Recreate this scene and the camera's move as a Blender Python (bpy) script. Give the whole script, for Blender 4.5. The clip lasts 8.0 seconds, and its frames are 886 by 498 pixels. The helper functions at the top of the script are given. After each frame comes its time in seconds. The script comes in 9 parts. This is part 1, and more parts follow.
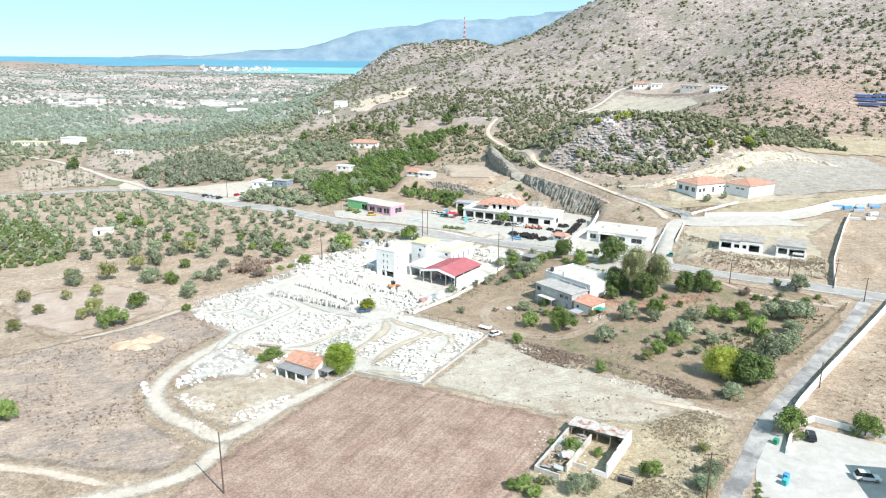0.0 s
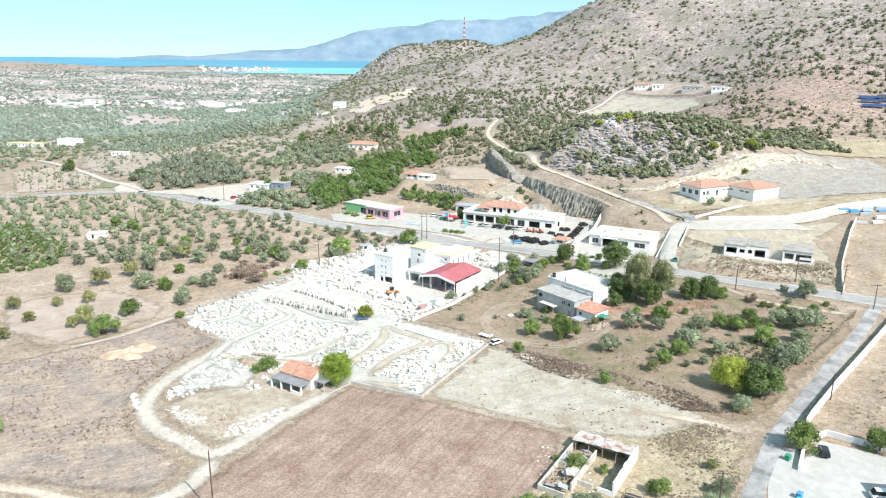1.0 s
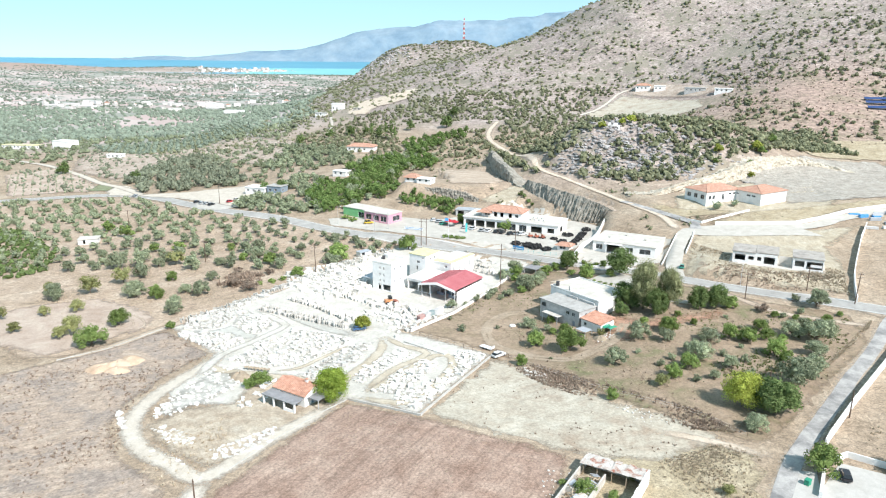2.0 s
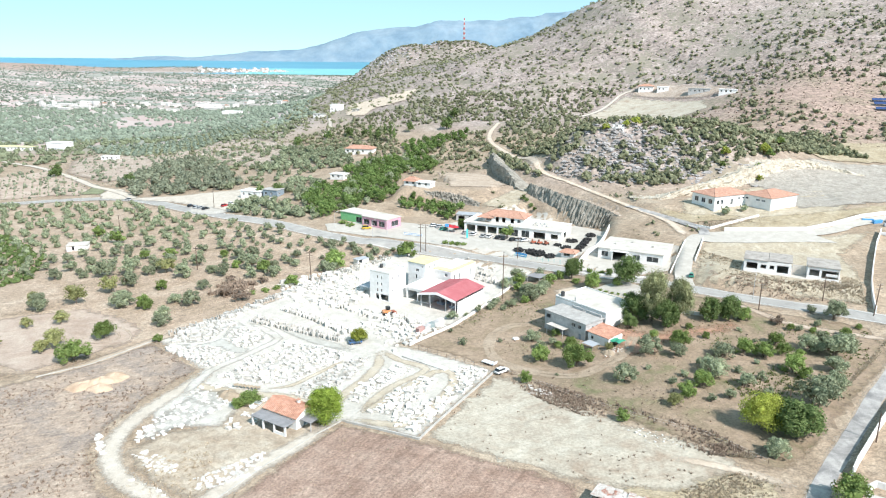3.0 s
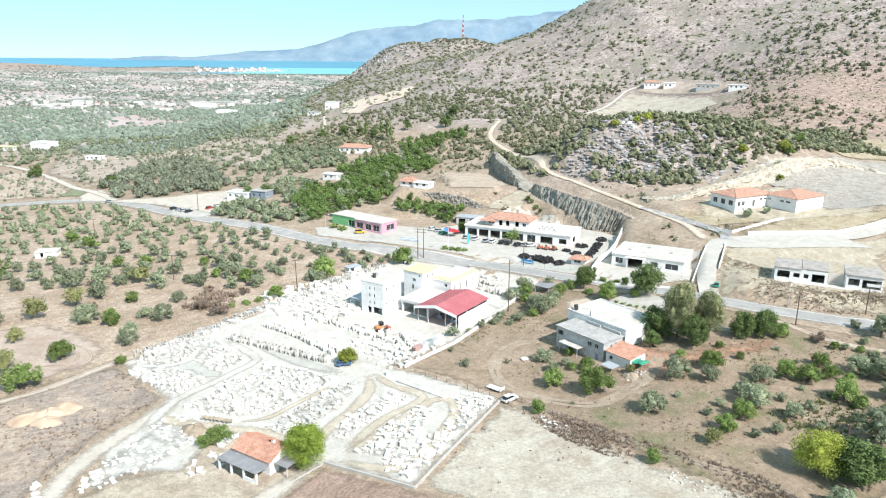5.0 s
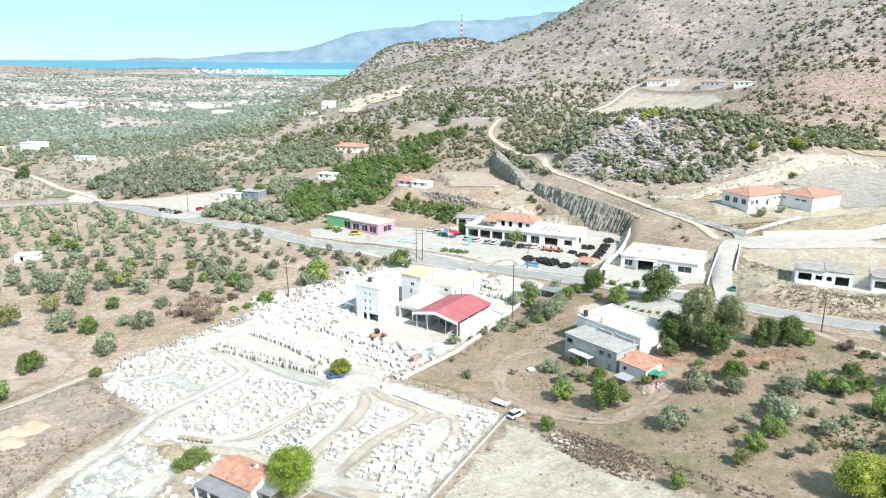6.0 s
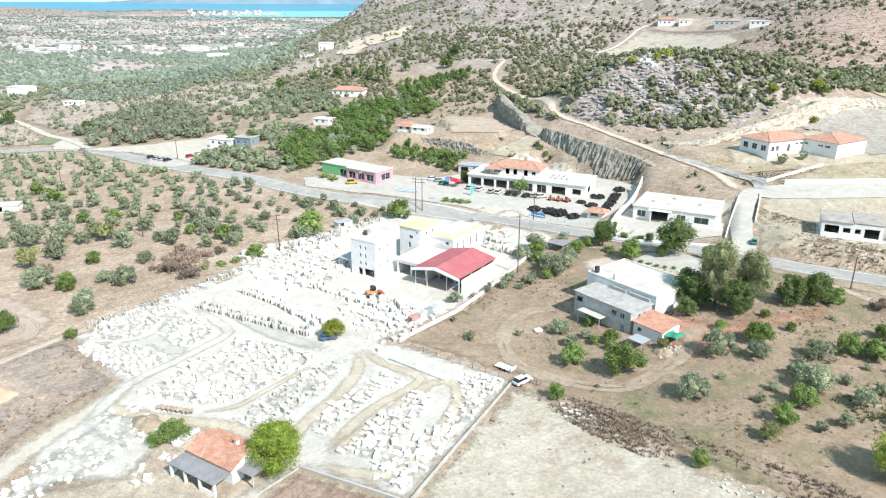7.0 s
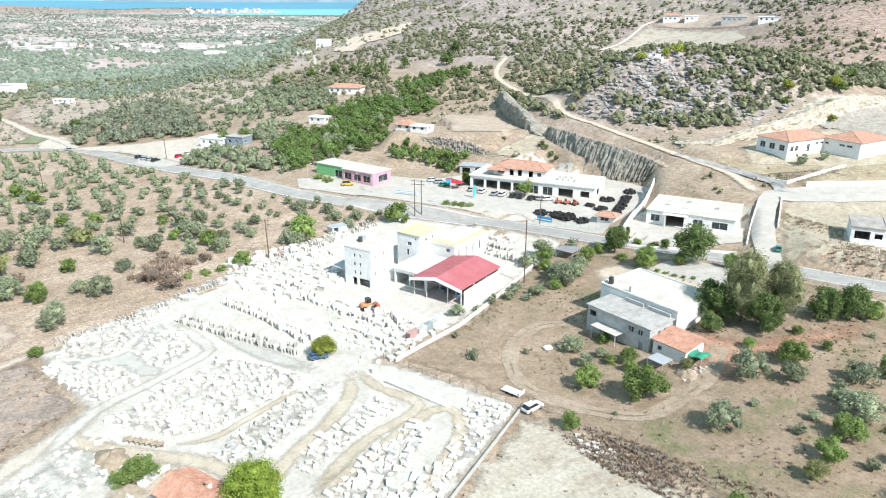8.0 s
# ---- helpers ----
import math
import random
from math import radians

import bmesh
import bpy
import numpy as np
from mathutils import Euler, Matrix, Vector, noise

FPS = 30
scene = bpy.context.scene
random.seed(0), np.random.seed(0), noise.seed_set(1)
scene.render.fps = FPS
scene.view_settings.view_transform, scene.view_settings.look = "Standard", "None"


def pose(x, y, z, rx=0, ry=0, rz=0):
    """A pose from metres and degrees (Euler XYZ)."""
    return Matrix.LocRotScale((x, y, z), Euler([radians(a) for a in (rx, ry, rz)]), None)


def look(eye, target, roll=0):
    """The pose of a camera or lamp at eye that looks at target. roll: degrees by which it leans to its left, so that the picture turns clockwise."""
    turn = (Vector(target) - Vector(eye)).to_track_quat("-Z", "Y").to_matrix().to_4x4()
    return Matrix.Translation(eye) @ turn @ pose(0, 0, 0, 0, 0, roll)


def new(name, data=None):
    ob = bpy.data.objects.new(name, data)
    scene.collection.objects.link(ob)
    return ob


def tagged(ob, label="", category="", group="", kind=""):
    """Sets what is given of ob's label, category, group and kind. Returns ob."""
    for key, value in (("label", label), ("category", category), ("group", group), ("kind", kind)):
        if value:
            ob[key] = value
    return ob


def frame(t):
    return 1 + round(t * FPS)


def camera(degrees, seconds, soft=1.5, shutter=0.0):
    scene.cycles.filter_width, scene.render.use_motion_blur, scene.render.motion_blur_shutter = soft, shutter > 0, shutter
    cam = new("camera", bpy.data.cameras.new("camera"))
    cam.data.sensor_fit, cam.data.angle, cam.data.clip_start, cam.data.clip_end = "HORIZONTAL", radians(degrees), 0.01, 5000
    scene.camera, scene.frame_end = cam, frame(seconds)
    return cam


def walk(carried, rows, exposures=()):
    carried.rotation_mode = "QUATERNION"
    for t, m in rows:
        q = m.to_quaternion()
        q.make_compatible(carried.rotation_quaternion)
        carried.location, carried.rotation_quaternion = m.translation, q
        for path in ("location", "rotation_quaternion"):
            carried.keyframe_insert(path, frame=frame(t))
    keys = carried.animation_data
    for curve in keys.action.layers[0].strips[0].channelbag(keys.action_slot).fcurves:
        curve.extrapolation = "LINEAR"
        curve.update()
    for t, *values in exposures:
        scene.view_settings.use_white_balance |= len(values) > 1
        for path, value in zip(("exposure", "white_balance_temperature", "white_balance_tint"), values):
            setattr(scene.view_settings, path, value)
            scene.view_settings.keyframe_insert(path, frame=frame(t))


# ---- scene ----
from mathutils import geometry

cam = camera(64.6, 8.0, 1.15)
PATH = [
    (0, (1.697, -7.058, 72.992), (1.711, -5.13, 72.458), 0.5),
    (0.5, (1.752, -4.693, 73.137), (1.766, -2.766, 72.603), 0.5),
    (1, (1.741, -1.73, 73.278), (1.756, 0.197, 72.745), 0.5),
    (1.5, (1.683, 1.816, 73.384), (1.699, 3.744, 72.852), 0.5),
    (3, (1.711, 15.669, 73.568), (1.727, 17.597, 73.037), 0.5),
    (3.5, (1.735, 20.97, 73.168), (1.752, 22.898, 72.638), 0.4),
    (4, (1.807, 26.311, 72.045), (1.825, 28.24, 71.516), 0.4),
    (4.5, (1.835, 31.905, 70.764), (1.853, 33.833, 70.235), 0.4),
    (4.7, (1.869, 34.305, 70.47), (1.887, 36.233, 69.938), 0.4),
    (6, (1.726, 50.316, 66.812), (1.747, 52.245, 66.284), 0.2),
    (6.5, (1.882, 56.622, 65.189), (1.901, 58.541, 64.624), 0.2),
    (7, (2.337, 63.387, 64.363), (2.351, 65.27, 63.69), 0.1),
    (7.5, (2.242, 70.036, 63.177), (2.256, 71.918, 62.502), 0.1),
    (8, (2.241, 76.708, 61.999), (2.255, 78.59, 61.323), 0.1),
]
walk(cam, [(t, look(eye, target, roll)) for t, eye, target, roll in PATH])
scene.view_settings.exposure = 0.75

# ---- sky and sun ----
world = bpy.data.worlds.new("world")
scene.world = world
world.use_nodes = True
SUN_FROM = Vector((0.655, -0.755, 0.966)).normalized()   # behind the camera, to the right, 44 degrees up
wn = world.node_tree.nodes
sky = wn.new("ShaderNodeTexSky")
sky.sky_type, sky.sun_disc = "NISHITA", False
sky.sun_elevation, sky.sun_rotation = math.asin(SUN_FROM.z), math.atan2(SUN_FROM.x, SUN_FROM.y)
sky.altitude, sky.air_density, sky.dust_density, sky.ozone_density = 3000, 1.0, 0.0, 3.0
tint = wn.new("ShaderNodeMix")
tint.data_type, tint.blend_type = "RGBA", "MULTIPLY"
tint.inputs[0].default_value, tint.inputs[7].default_value = 1.0, (0.66, 0.95, 1.0, 1)
world.node_tree.links.new(sky.outputs[0], tint.inputs[6])
haze = wn.new("ShaderNodeMix")                     # thin even haze through the whole sky
haze.data_type, haze.blend_type = "RGBA", "MIX"
haze.inputs[0].default_value, haze.inputs[7].default_value = 0.7, (2.7, 4.0, 4.6, 1)
world.node_tree.links.new(tint.outputs[2], haze.inputs[6])
world.node_tree.links.new(haze.outputs[2], wn["Background"].inputs[0])
wn["Background"].inputs[1].default_value = 0.125
sun = new("sun", bpy.data.lights.new("sun", "SUN"))
sun.data.energy, sun.data.angle, sun.data.color = 4.25, radians(0.53), (1.0, 0.955, 0.935)
sun.matrix_world = look(SUN_FROM * 300, (0, 0, 0))


# ---- materials ----
def ramp_node(nt, stops):
    r = nt.nodes.new("ShaderNodeValToRGB")
    el = r.color_ramp.elements
    while len(el) < len(stops):
        el.new(0.5)
    for e, (p, c) in zip(el, stops):
        e.position, e.color = p, (*c, 1)
    return r


def noise_node(nt, vec, scale, detail=4.0, rough=0.6, distort=0.0):
    n = nt.nodes.new("ShaderNodeTexNoise")
    n.inputs["Scale"].default_value, n.inputs["Detail"].default_value = scale, detail
    n.inputs["Roughness"].default_value, n.inputs["Distortion"].default_value = rough, distort
    nt.links.new(vec, n.inputs["Vector"])
    return n


def mix_node(nt, kind, fac, a, b):
    m = nt.nodes.new("ShaderNodeMix")
    m.data_type, m.blend_type = "RGBA", kind
    for sock, v in ((m.inputs[0], fac), (m.inputs[6], a), (m.inputs[7], b)):
        if isinstance(v, (int, float)):
            sock.default_value = v
        elif isinstance(v, tuple):
            sock.default_value = (*v, 1)
        else:
            nt.links.new(v, sock)
    return m.outputs[2]


def shade(v):
    return (v, v, v)


def mat(name, stops, size=2.0, grain=0.15, rough=0.85, bump=0.0, metal=0.0, grit=0.35, vary=0.0, spec=0.3, mottle=0.0, streak=None):
    """A surface with colour patches about `size` metres across, fine grain, and relief; vary: spread between objects and islands."""
    m = bpy.data.materials.new(name)
    m.use_nodes = True
    nt = m.node_tree
    b = nt.nodes["Principled BSDF"]
    geo = nt.nodes.new("ShaderNodeNewGeometry")
    pos = geo.outputs["Position"]
    big = noise_node(nt, pos, 1 / size, 5, 0.62, 0.4)
    col = ramp_node(nt, stops)
    nt.links.new(big.outputs[0], col.inputs[0])
    fine = noise_node(nt, pos, 1 / grain, 3, 0.7)
    g = ramp_node(nt, [(0.25, shade(1 - grit)), (0.75, shade(1 + grit * 0.6))])
    nt.links.new(fine.outputs[0], g.inputs[0])
    out = mix_node(nt, "MULTIPLY", 1.0, col.outputs[0], g.outputs[0])
    if mottle:
        mid = noise_node(nt, pos, 1 / 1.4, 4, 0.75, 0.6)
        k = ramp_node(nt, [(0.34, shade(1 - mottle)), (0.66, shade(1 + mottle * 0.7))])
        nt.links.new(mid.outputs[0], k.inputs[0])
        out = mix_node(nt, "MULTIPLY", 1.0, out, k.outputs[0])
    if streak:
        turn, length, width, amount = streak
        mp = nt.nodes.new("ShaderNodeMapping")
        mp.vector_type = "TEXTURE"
        mp.inputs["Rotation"].default_value = (0, 0, radians(turn))
        mp.inputs["Scale"].default_value = (length, width, 1)
        nt.links.new(pos, mp.inputs["Vector"])
        lines_ = noise_node(nt, mp.outputs[0], 1.0, 3, 0.7)
        k = ramp_node(nt, [(0.36, shade(1 - amount)), (0.64, shade(1 + amount * 0.8))])
        nt.links.new(lines_.outputs[0], k.inputs[0])
        out = mix_node(nt, "MULTIPLY", 1.0, out, k.outputs[0])
    if vary:
        info = nt.nodes.new("ShaderNodeObjectInfo")
        for sock, amount in ((info.outputs["Random"], vary), (geo.outputs["Random Per Island"], vary)):
            v = ramp_node(nt, [(0, shade(1 - amount)), (1, shade(1 + amount))])
            nt.links.new(sock, v.inputs[0])
            out = mix_node(nt, "MULTIPLY", 1.0, out, v.outputs[0])
    nt.links.new(out, b.inputs["Base Color"])
    b.inputs["Roughness"].default_value, b.inputs["Metallic"].default_value = rough, metal
    b.inputs["Specular IOR Level"].default_value = spec
    if bump:
        bn = nt.nodes.new("ShaderNodeBump")
        bn.inputs["Strength"].default_value, bn.inputs["Distance"].default_value = 0.6, bump
        nt.links.new(fine.outputs[0], bn.inputs["Height"])
        nt.links.new(bn.outputs[0], b.inputs["Normal"])
    return m


def soften(m, size=1.2):
    """Lets the rim of a piece of ground fray into what lies under it, by the mesh's "edge" values."""
    nt = m.node_tree
    b = nt.nodes["Principled BSDF"]
    pos = nt.nodes.new("ShaderNodeNewGeometry").outputs["Position"]
    at = nt.nodes.new("ShaderNodeAttribute")
    at.attribute_name = "edge"
    n = noise_node(nt, pos, 1 / size, 4, 0.7)
    add = nt.nodes.new("ShaderNodeMath")
    add.operation = "ADD"
    nt.links.new(at.outputs["Fac"], add.inputs[0])
    nt.links.new(n.outputs[0], add.inputs[1])
    r = ramp_node(nt, [(0.42, shade(0)), (0.86, shade(1))])
    half_ = nt.nodes.new("ShaderNodeMath")
    half_.operation = "MULTIPLY"
    half_.inputs[1].default_value = 0.7
    nt.links.new(add.outputs[0], half_.inputs[0])
    nt.links.new(half_.outputs[0], r.inputs[0])
    tr = nt.nodes.new("ShaderNodeBsdfTransparent")
    mx = nt.nodes.new("ShaderNodeMixShader")
    nt.links.new(r.outputs[0], mx.inputs[0])
    nt.links.new(tr.outputs[0], mx.inputs[1])
    nt.links.new(b.outputs[0], mx.inputs[2])
    nt.links.new(mx.outputs[0], nt.nodes["Material Output"].inputs[0])
    return m


def leaf_mat(name, dark, mid, light, vary=0.25):
    m = mat(name, [(0.3, dark), (0.5, mid), (0.72, light)], 1.1, 0.3, 0.9, 0, 0, 0.4, vary, 0.06)
    nt = m.node_tree
    b = nt.nodes["Principled BSDF"]
    tr = nt.nodes.new("ShaderNodeBsdfTranslucent")
    src = b.inputs["Base Color"].links[0].from_socket
    nt.links.new(src, tr.inputs[0])
    mx = nt.nodes.new("ShaderNodeMixShader")
    mx.inputs[0].default_value = 0.3
    nt.links.new(b.outputs[0], mx.inputs[1])
    nt.links.new(tr.outputs[0], mx.inputs[2])
    nt.links.new(mx.outputs[0], nt.nodes["Material Output"].inputs[0])
    return m


RED_FIELD = mat("ploughed_red_field", [(0.3, (0.27, 0.18, 0.135)), (0.5, (0.35, 0.25, 0.195)), (0.72, (0.44, 0.335, 0.265))], 7, 0.5, 0.95, 0.08, 0, 0.50, mottle=0.15, streak=(61, 26, 0.8, 0.15))
PALE_FIELD = mat("pale_stubble", [(0.32, (0.33, 0.265, 0.2)), (0.42, (0.41, 0.36, 0.285)), (0.55, (0.455, 0.415, 0.335)), (0.7, (0.5, 0.465, 0.385))], 7, 0.6, 0.95, 0.05, 0, 0.30, mottle=0.13, streak=(30, 9, 1.2, 0.08))
ORCHARD_SOIL = mat("orchard_soil", [(0.3, (0.19, 0.187, 0.097)), (0.42, (0.257, 0.203, 0.136)), (0.56, (0.313, 0.238, 0.17)), (0.72, (0.39, 0.31, 0.23))], 9, 0.5, 0.95, 0.05, 0, 0.3, mottle=0.22)
GROVE_SOIL = mat("grove_soil", [(0.3, (0.32, 0.25, 0.175)), (0.5, (0.43, 0.335, 0.25)), (0.72, (0.52, 0.43, 0.335))], 14, 0.5, 0.95, 0.05, 0, 0.55, mottle=0.30, streak=(35, 12, 1.5, 0.1))
YARD_DUST = mat("stone_dust", [(0.3, (0.45, 0.425, 0.37)), (0.5, (0.52, 0.495, 0.44)), (0.7, (0.57, 0.55, 0.5))], 5, 0.35, 0.95, 0.03, 0, 0.22, mottle=0.12)
YARD_EARTH = mat("yard_earth", [(0.3, (0.36, 0.305, 0.22)), (0.5, (0.43, 0.375, 0.28)), (0.72, (0.49, 0.45, 0.36))], 4, 0.3, 0.95, 0.03, 0, 0.35, mottle=0.24)
DIRT = mat("dirt_track", [(0.3, (0.47, 0.385, 0.295)), (0.5, (0.54, 0.455, 0.36)), (0.7, (0.6, 0.53, 0.44))], 4, 0.3, 0.95, 0.03, 0, 0.2, mottle=0.14)
MOWN_FIELD = mat("mown_brown_field", [(0.3, (0.27, 0.22, 0.185)), (0.42, (0.335, 0.28, 0.235)), (0.56, (0.4, 0.315, 0.245)), (0.72, (0.48, 0.4, 0.32))], 8, 0.5, 0.95, 0.1, 0, 0.4, mottle=0.24, streak=(25, 8, 0.8, 0.14))
CREAM_TRACK = mat("cream_gravel", [(0.3, (0.46, 0.405, 0.335)), (0.5, (0.52, 0.47, 0.395)), (0.7, (0.57, 0.525, 0.455))], 4, 0.3, 0.95, 0.03, 0, 0.2, mottle=0.1)
STRAW = mat("straw_stubble", [(0.3, (0.32, 0.26, 0.165)), (0.5, (0.41, 0.345, 0.235)), (0.72, (0.49, 0.425, 0.31))], 6, 0.4, 0.95, 0.05, 0, 0.50, mottle=0.27)
CROP = mat("green_crop", [(0.3, (0.16, 0.18, 0.1)), (0.5, (0.22, 0.24, 0.14)), (0.72, (0.3, 0.31, 0.2))], 3, 0.4, 0.95, 0.05, 0, 0.3, mottle=0.2)
YOUNG_PLOT = mat("weeded_orchard_soil", [(0.3, (0.36, 0.275, 0.215)), (0.5, (0.43, 0.345, 0.28)), (0.72, (0.5, 0.42, 0.345))], 8, 0.4, 0.95, 0.05, 0, 0.25, mottle=0.12)
RUT = mat("worn_rut_soil", [(0.3, (0.29, 0.225, 0.16)), (0.5, (0.355, 0.285, 0.21)), (0.72, (0.42, 0.345, 0.265))], 5, 0.4, 0.95, 0.04, 0, 0.3, mottle=0.2)
WHEEL_TRACK = mat("trodden_soil", [(0.3, (0.37, 0.29, 0.22)), (0.5, (0.44, 0.36, 0.28)), (0.72, (0.5, 0.42, 0.34))], 4, 0.3, 0.95, 0.03, 0, 0.25, mottle=0.15)
VALLEY_SOIL = mat("valley_soil", [(0.3, (0.32, 0.255, 0.2)), (0.5, (0.42, 0.345, 0.28)), (0.72, (0.5, 0.43, 0.365))], 9, 0.5, 0.95, 0.06, 0, 0.4, mottle=0.3)
RED_EARTH = mat("bare_red_earth", [(0.3, (0.34, 0.19, 0.125)), (0.5, (0.42, 0.255, 0.175)), (0.72, (0.48, 0.33, 0.24))], 4, 0.3, 0.95, 0.04, 0, 0.3, mottle=0.2)
YARD_LANE = mat("trodden_yard_lane", [(0.3, (0.42, 0.355, 0.265)), (0.5, (0.49, 0.43, 0.335)), (0.72, (0.55, 0.495, 0.405))], 4, 0.3, 0.95, 0.03, 0, 0.25, mottle=0.12)
for loose in (VALLEY_SOIL, YARD_LANE, WHEEL_TRACK, RED_EARTH, STRAW, CROP, YOUNG_PLOT, MOWN_FIELD, CREAM_TRACK, RED_FIELD, PALE_FIELD, ORCHARD_SOIL, GROVE_SOIL, YARD_DUST, YARD_EARTH, DIRT):
    soften(loose)
ASPHALT = mat("worn_asphalt", [(0.3, (0.29, 0.28, 0.26)), (0.55, (0.36, 0.35, 0.325)), (0.75, (0.44, 0.425, 0.395))], 5, 0.2, 0.9, 0.01, 0, 0.15, mottle=0.09)
GREY_LANE = mat("patched_lane", [(0.36, (0.2, 0.195, 0.19)), (0.5, (0.325, 0.315, 0.3)), (0.62, (0.43, 0.415, 0.39))], 5, 0.25, 0.9, 0.02, 0, 0.2, mottle=0.14)
CONCRETE = mat("sunlit_concrete", [(0.3, (0.4, 0.385, 0.35)), (0.55, (0.47, 0.455, 0.42)), (0.75, (0.54, 0.525, 0.49))], 3, 0.2, 0.85, 0.01, 0, 0.12, mottle=0.06)
PALE_CONCRETE = mat("bleached_concrete", [(0.3, (0.41, 0.38, 0.33)), (0.55, (0.47, 0.445, 0.395)), (0.75, (0.53, 0.505, 0.46))], 3, 0.2, 0.85, 0.01, 0, 0.12, mottle=0.06)
WHITE_LINE = mat("road_paint", [(0.3, (0.6, 0.6, 0.58)), (0.7, (0.78, 0.78, 0.76))], 1, 0.1, 0.7)
# ---- the lie of the land: heights on a fan of rows (distance) and columns (bearing) ----
ROWS = np.array([-250, 60, 130, 190, 250, 310, 400, 520, 700, 950, 1300, 1700, 2300, 3000, 3600, 4200, 4900.0])
COLS = np.array([-.9, -.5, -.25, -.12, 0, .12, .25, .45, .8])
NEAR_HEIGHTS = [
    [-2, -2, -2, -2, -2, -2, -2, -2, -2],
    [-2.5, -2, -2, -2, -2, -2, -2.5, -2.5, -2],
    [-5, -3.5, -3, -3, -2, -2.5, -2.5, -2, -2],
    [-7, -5.5, -5, -5, -4.5, -5, -1.5, 0, 1.5],
    [-8.5, -7.5, -5, -4, -5, -3.5, 2.5, 4, 6],
    [-9, -9, -5, -2, -1.5, 0.5, 7, 11, 10],
    [-9, -11, -4, 3, 5, 10, 13, 17, 17],
    [-10.5, -9.5, -3.5, 8.5, 14.5, 19.5, 20, 40, 43],
]
FAR_HEIGHTS = [
    [-14, -12.5, -2, 22, 37, 42, 48, 98, 148],
    [-15, -19, -11, 30, 62, 98, 162, 192, 198],
    [-19, -23, -20, 10, 50, 80, 138, 180, 180],
    [-20, -25, -25, -12, 10, 30, 70, 111, 128],
    [-16, -22, -22, -20, -10, 4, 20, 33, 47],
    [-6, -7, -8, -9, -9, -8, -5, -1, 3],
    [-24, -24, -24, -25, -25, -25, -25, -25, -25],
    [-24, -24, -24, -25, -25, -25, -25, -25, -25],
    [-24, -24, -24, -25, -25, -25, -25, -25, -25],
]
HEIGHTS = np.array(NEAR_HEIGHTS + FAR_HEIGHTS)
# rounded hills: centre x, y, radii along x and y, height
HILLS = [(97, 408, 40, 31, 22), (156, 408, 45, 31, 20), (78, 402, 16, 18, 4), (45, 1500, 130, 120, 62), (-95, 1500, 75, 100, 52), (-190, 1480, 60, 120, 10), (98, 1060, 40, 80, 2),
         (-2150, 3500, 720, 230, 50), (-1150, 3400, 300, 160, 27), (-800, 3370, 170, 110, 15)]
# levelled yards: centre x, y, half sizes, height, turn in degrees, width of the bank
YARDS = [(26, 312, 46, 25, -1.2, -14, 5), (137, 330, 42, 16, 10.8, -12, 8), (118, 247, 36, 17, 4.2, -8, 8), (76, 266, 17, 14, 0.2, -46, 5), (5, 377, 20, 9, 8.5, -8, 9), (25, 393, 16, 21, 8.6, 14, 2.6), (57, 318, 11, 15, -1.2, 38, 4), (44, 334, 9, 12, -1.0, 30, 5)]


# cut or filled roadways: start, end, half width, width of the bank
RAMPS = [((85, 236, 0.4), (102, 279, 5.7), 3.6, 3.5), ((101, 278, 5.7), (98.5, 304, 7), 3.2, 4), ((98.5, 304, 7), (89, 326, 8.3), 3.2, 4), ((89, 326, 8.3), (76.5, 359, 9.6), 3, 4), ((76.5, 359, 9.6), (65.5, 375, 12), 3, 4), ((65.5, 375, 12), (57, 391, 14.8), 3, 5),
         ((18, 280, -2.6), (46, 262, -1.8), 4.2, 3), ((46, 262, -1.8), (72, 244.8, -0.4), 4.2, 3), ((72, 244.8, -0.4), (91.9, 228.6, 0.6), 4.4, 3.5), ((91.9, 228.6, 0.6), (110, 216.8, 1.0), 4.4, 4)]


def smooth(v):
    v = np.clip(v, 0, 1)
    return v * v * (3 - 2 * v)


def spread(v, knots):
    """Four neighbours and their weights on a row of knots, for a curve through the knots."""
    v = np.clip(v, knots[0], knots[-1] - 1e-6)
    i = np.clip(np.searchsorted(knots, v, side="right") - 1, 0, len(knots) - 2)
    f = (v - knots[i]) / (knots[i + 1] - knots[i])
    w = (-.5 * f + f * f - .5 * f**3, 1 - 2.5 * f * f + 1.5 * f**3, .5 * f + 2 * f * f - 1.5 * f**3, -.5 * f * f + .5 * f**3)
    return [(np.clip(i - 1 + k, 0, len(knots) - 1), w[k]) for k in range(4)]


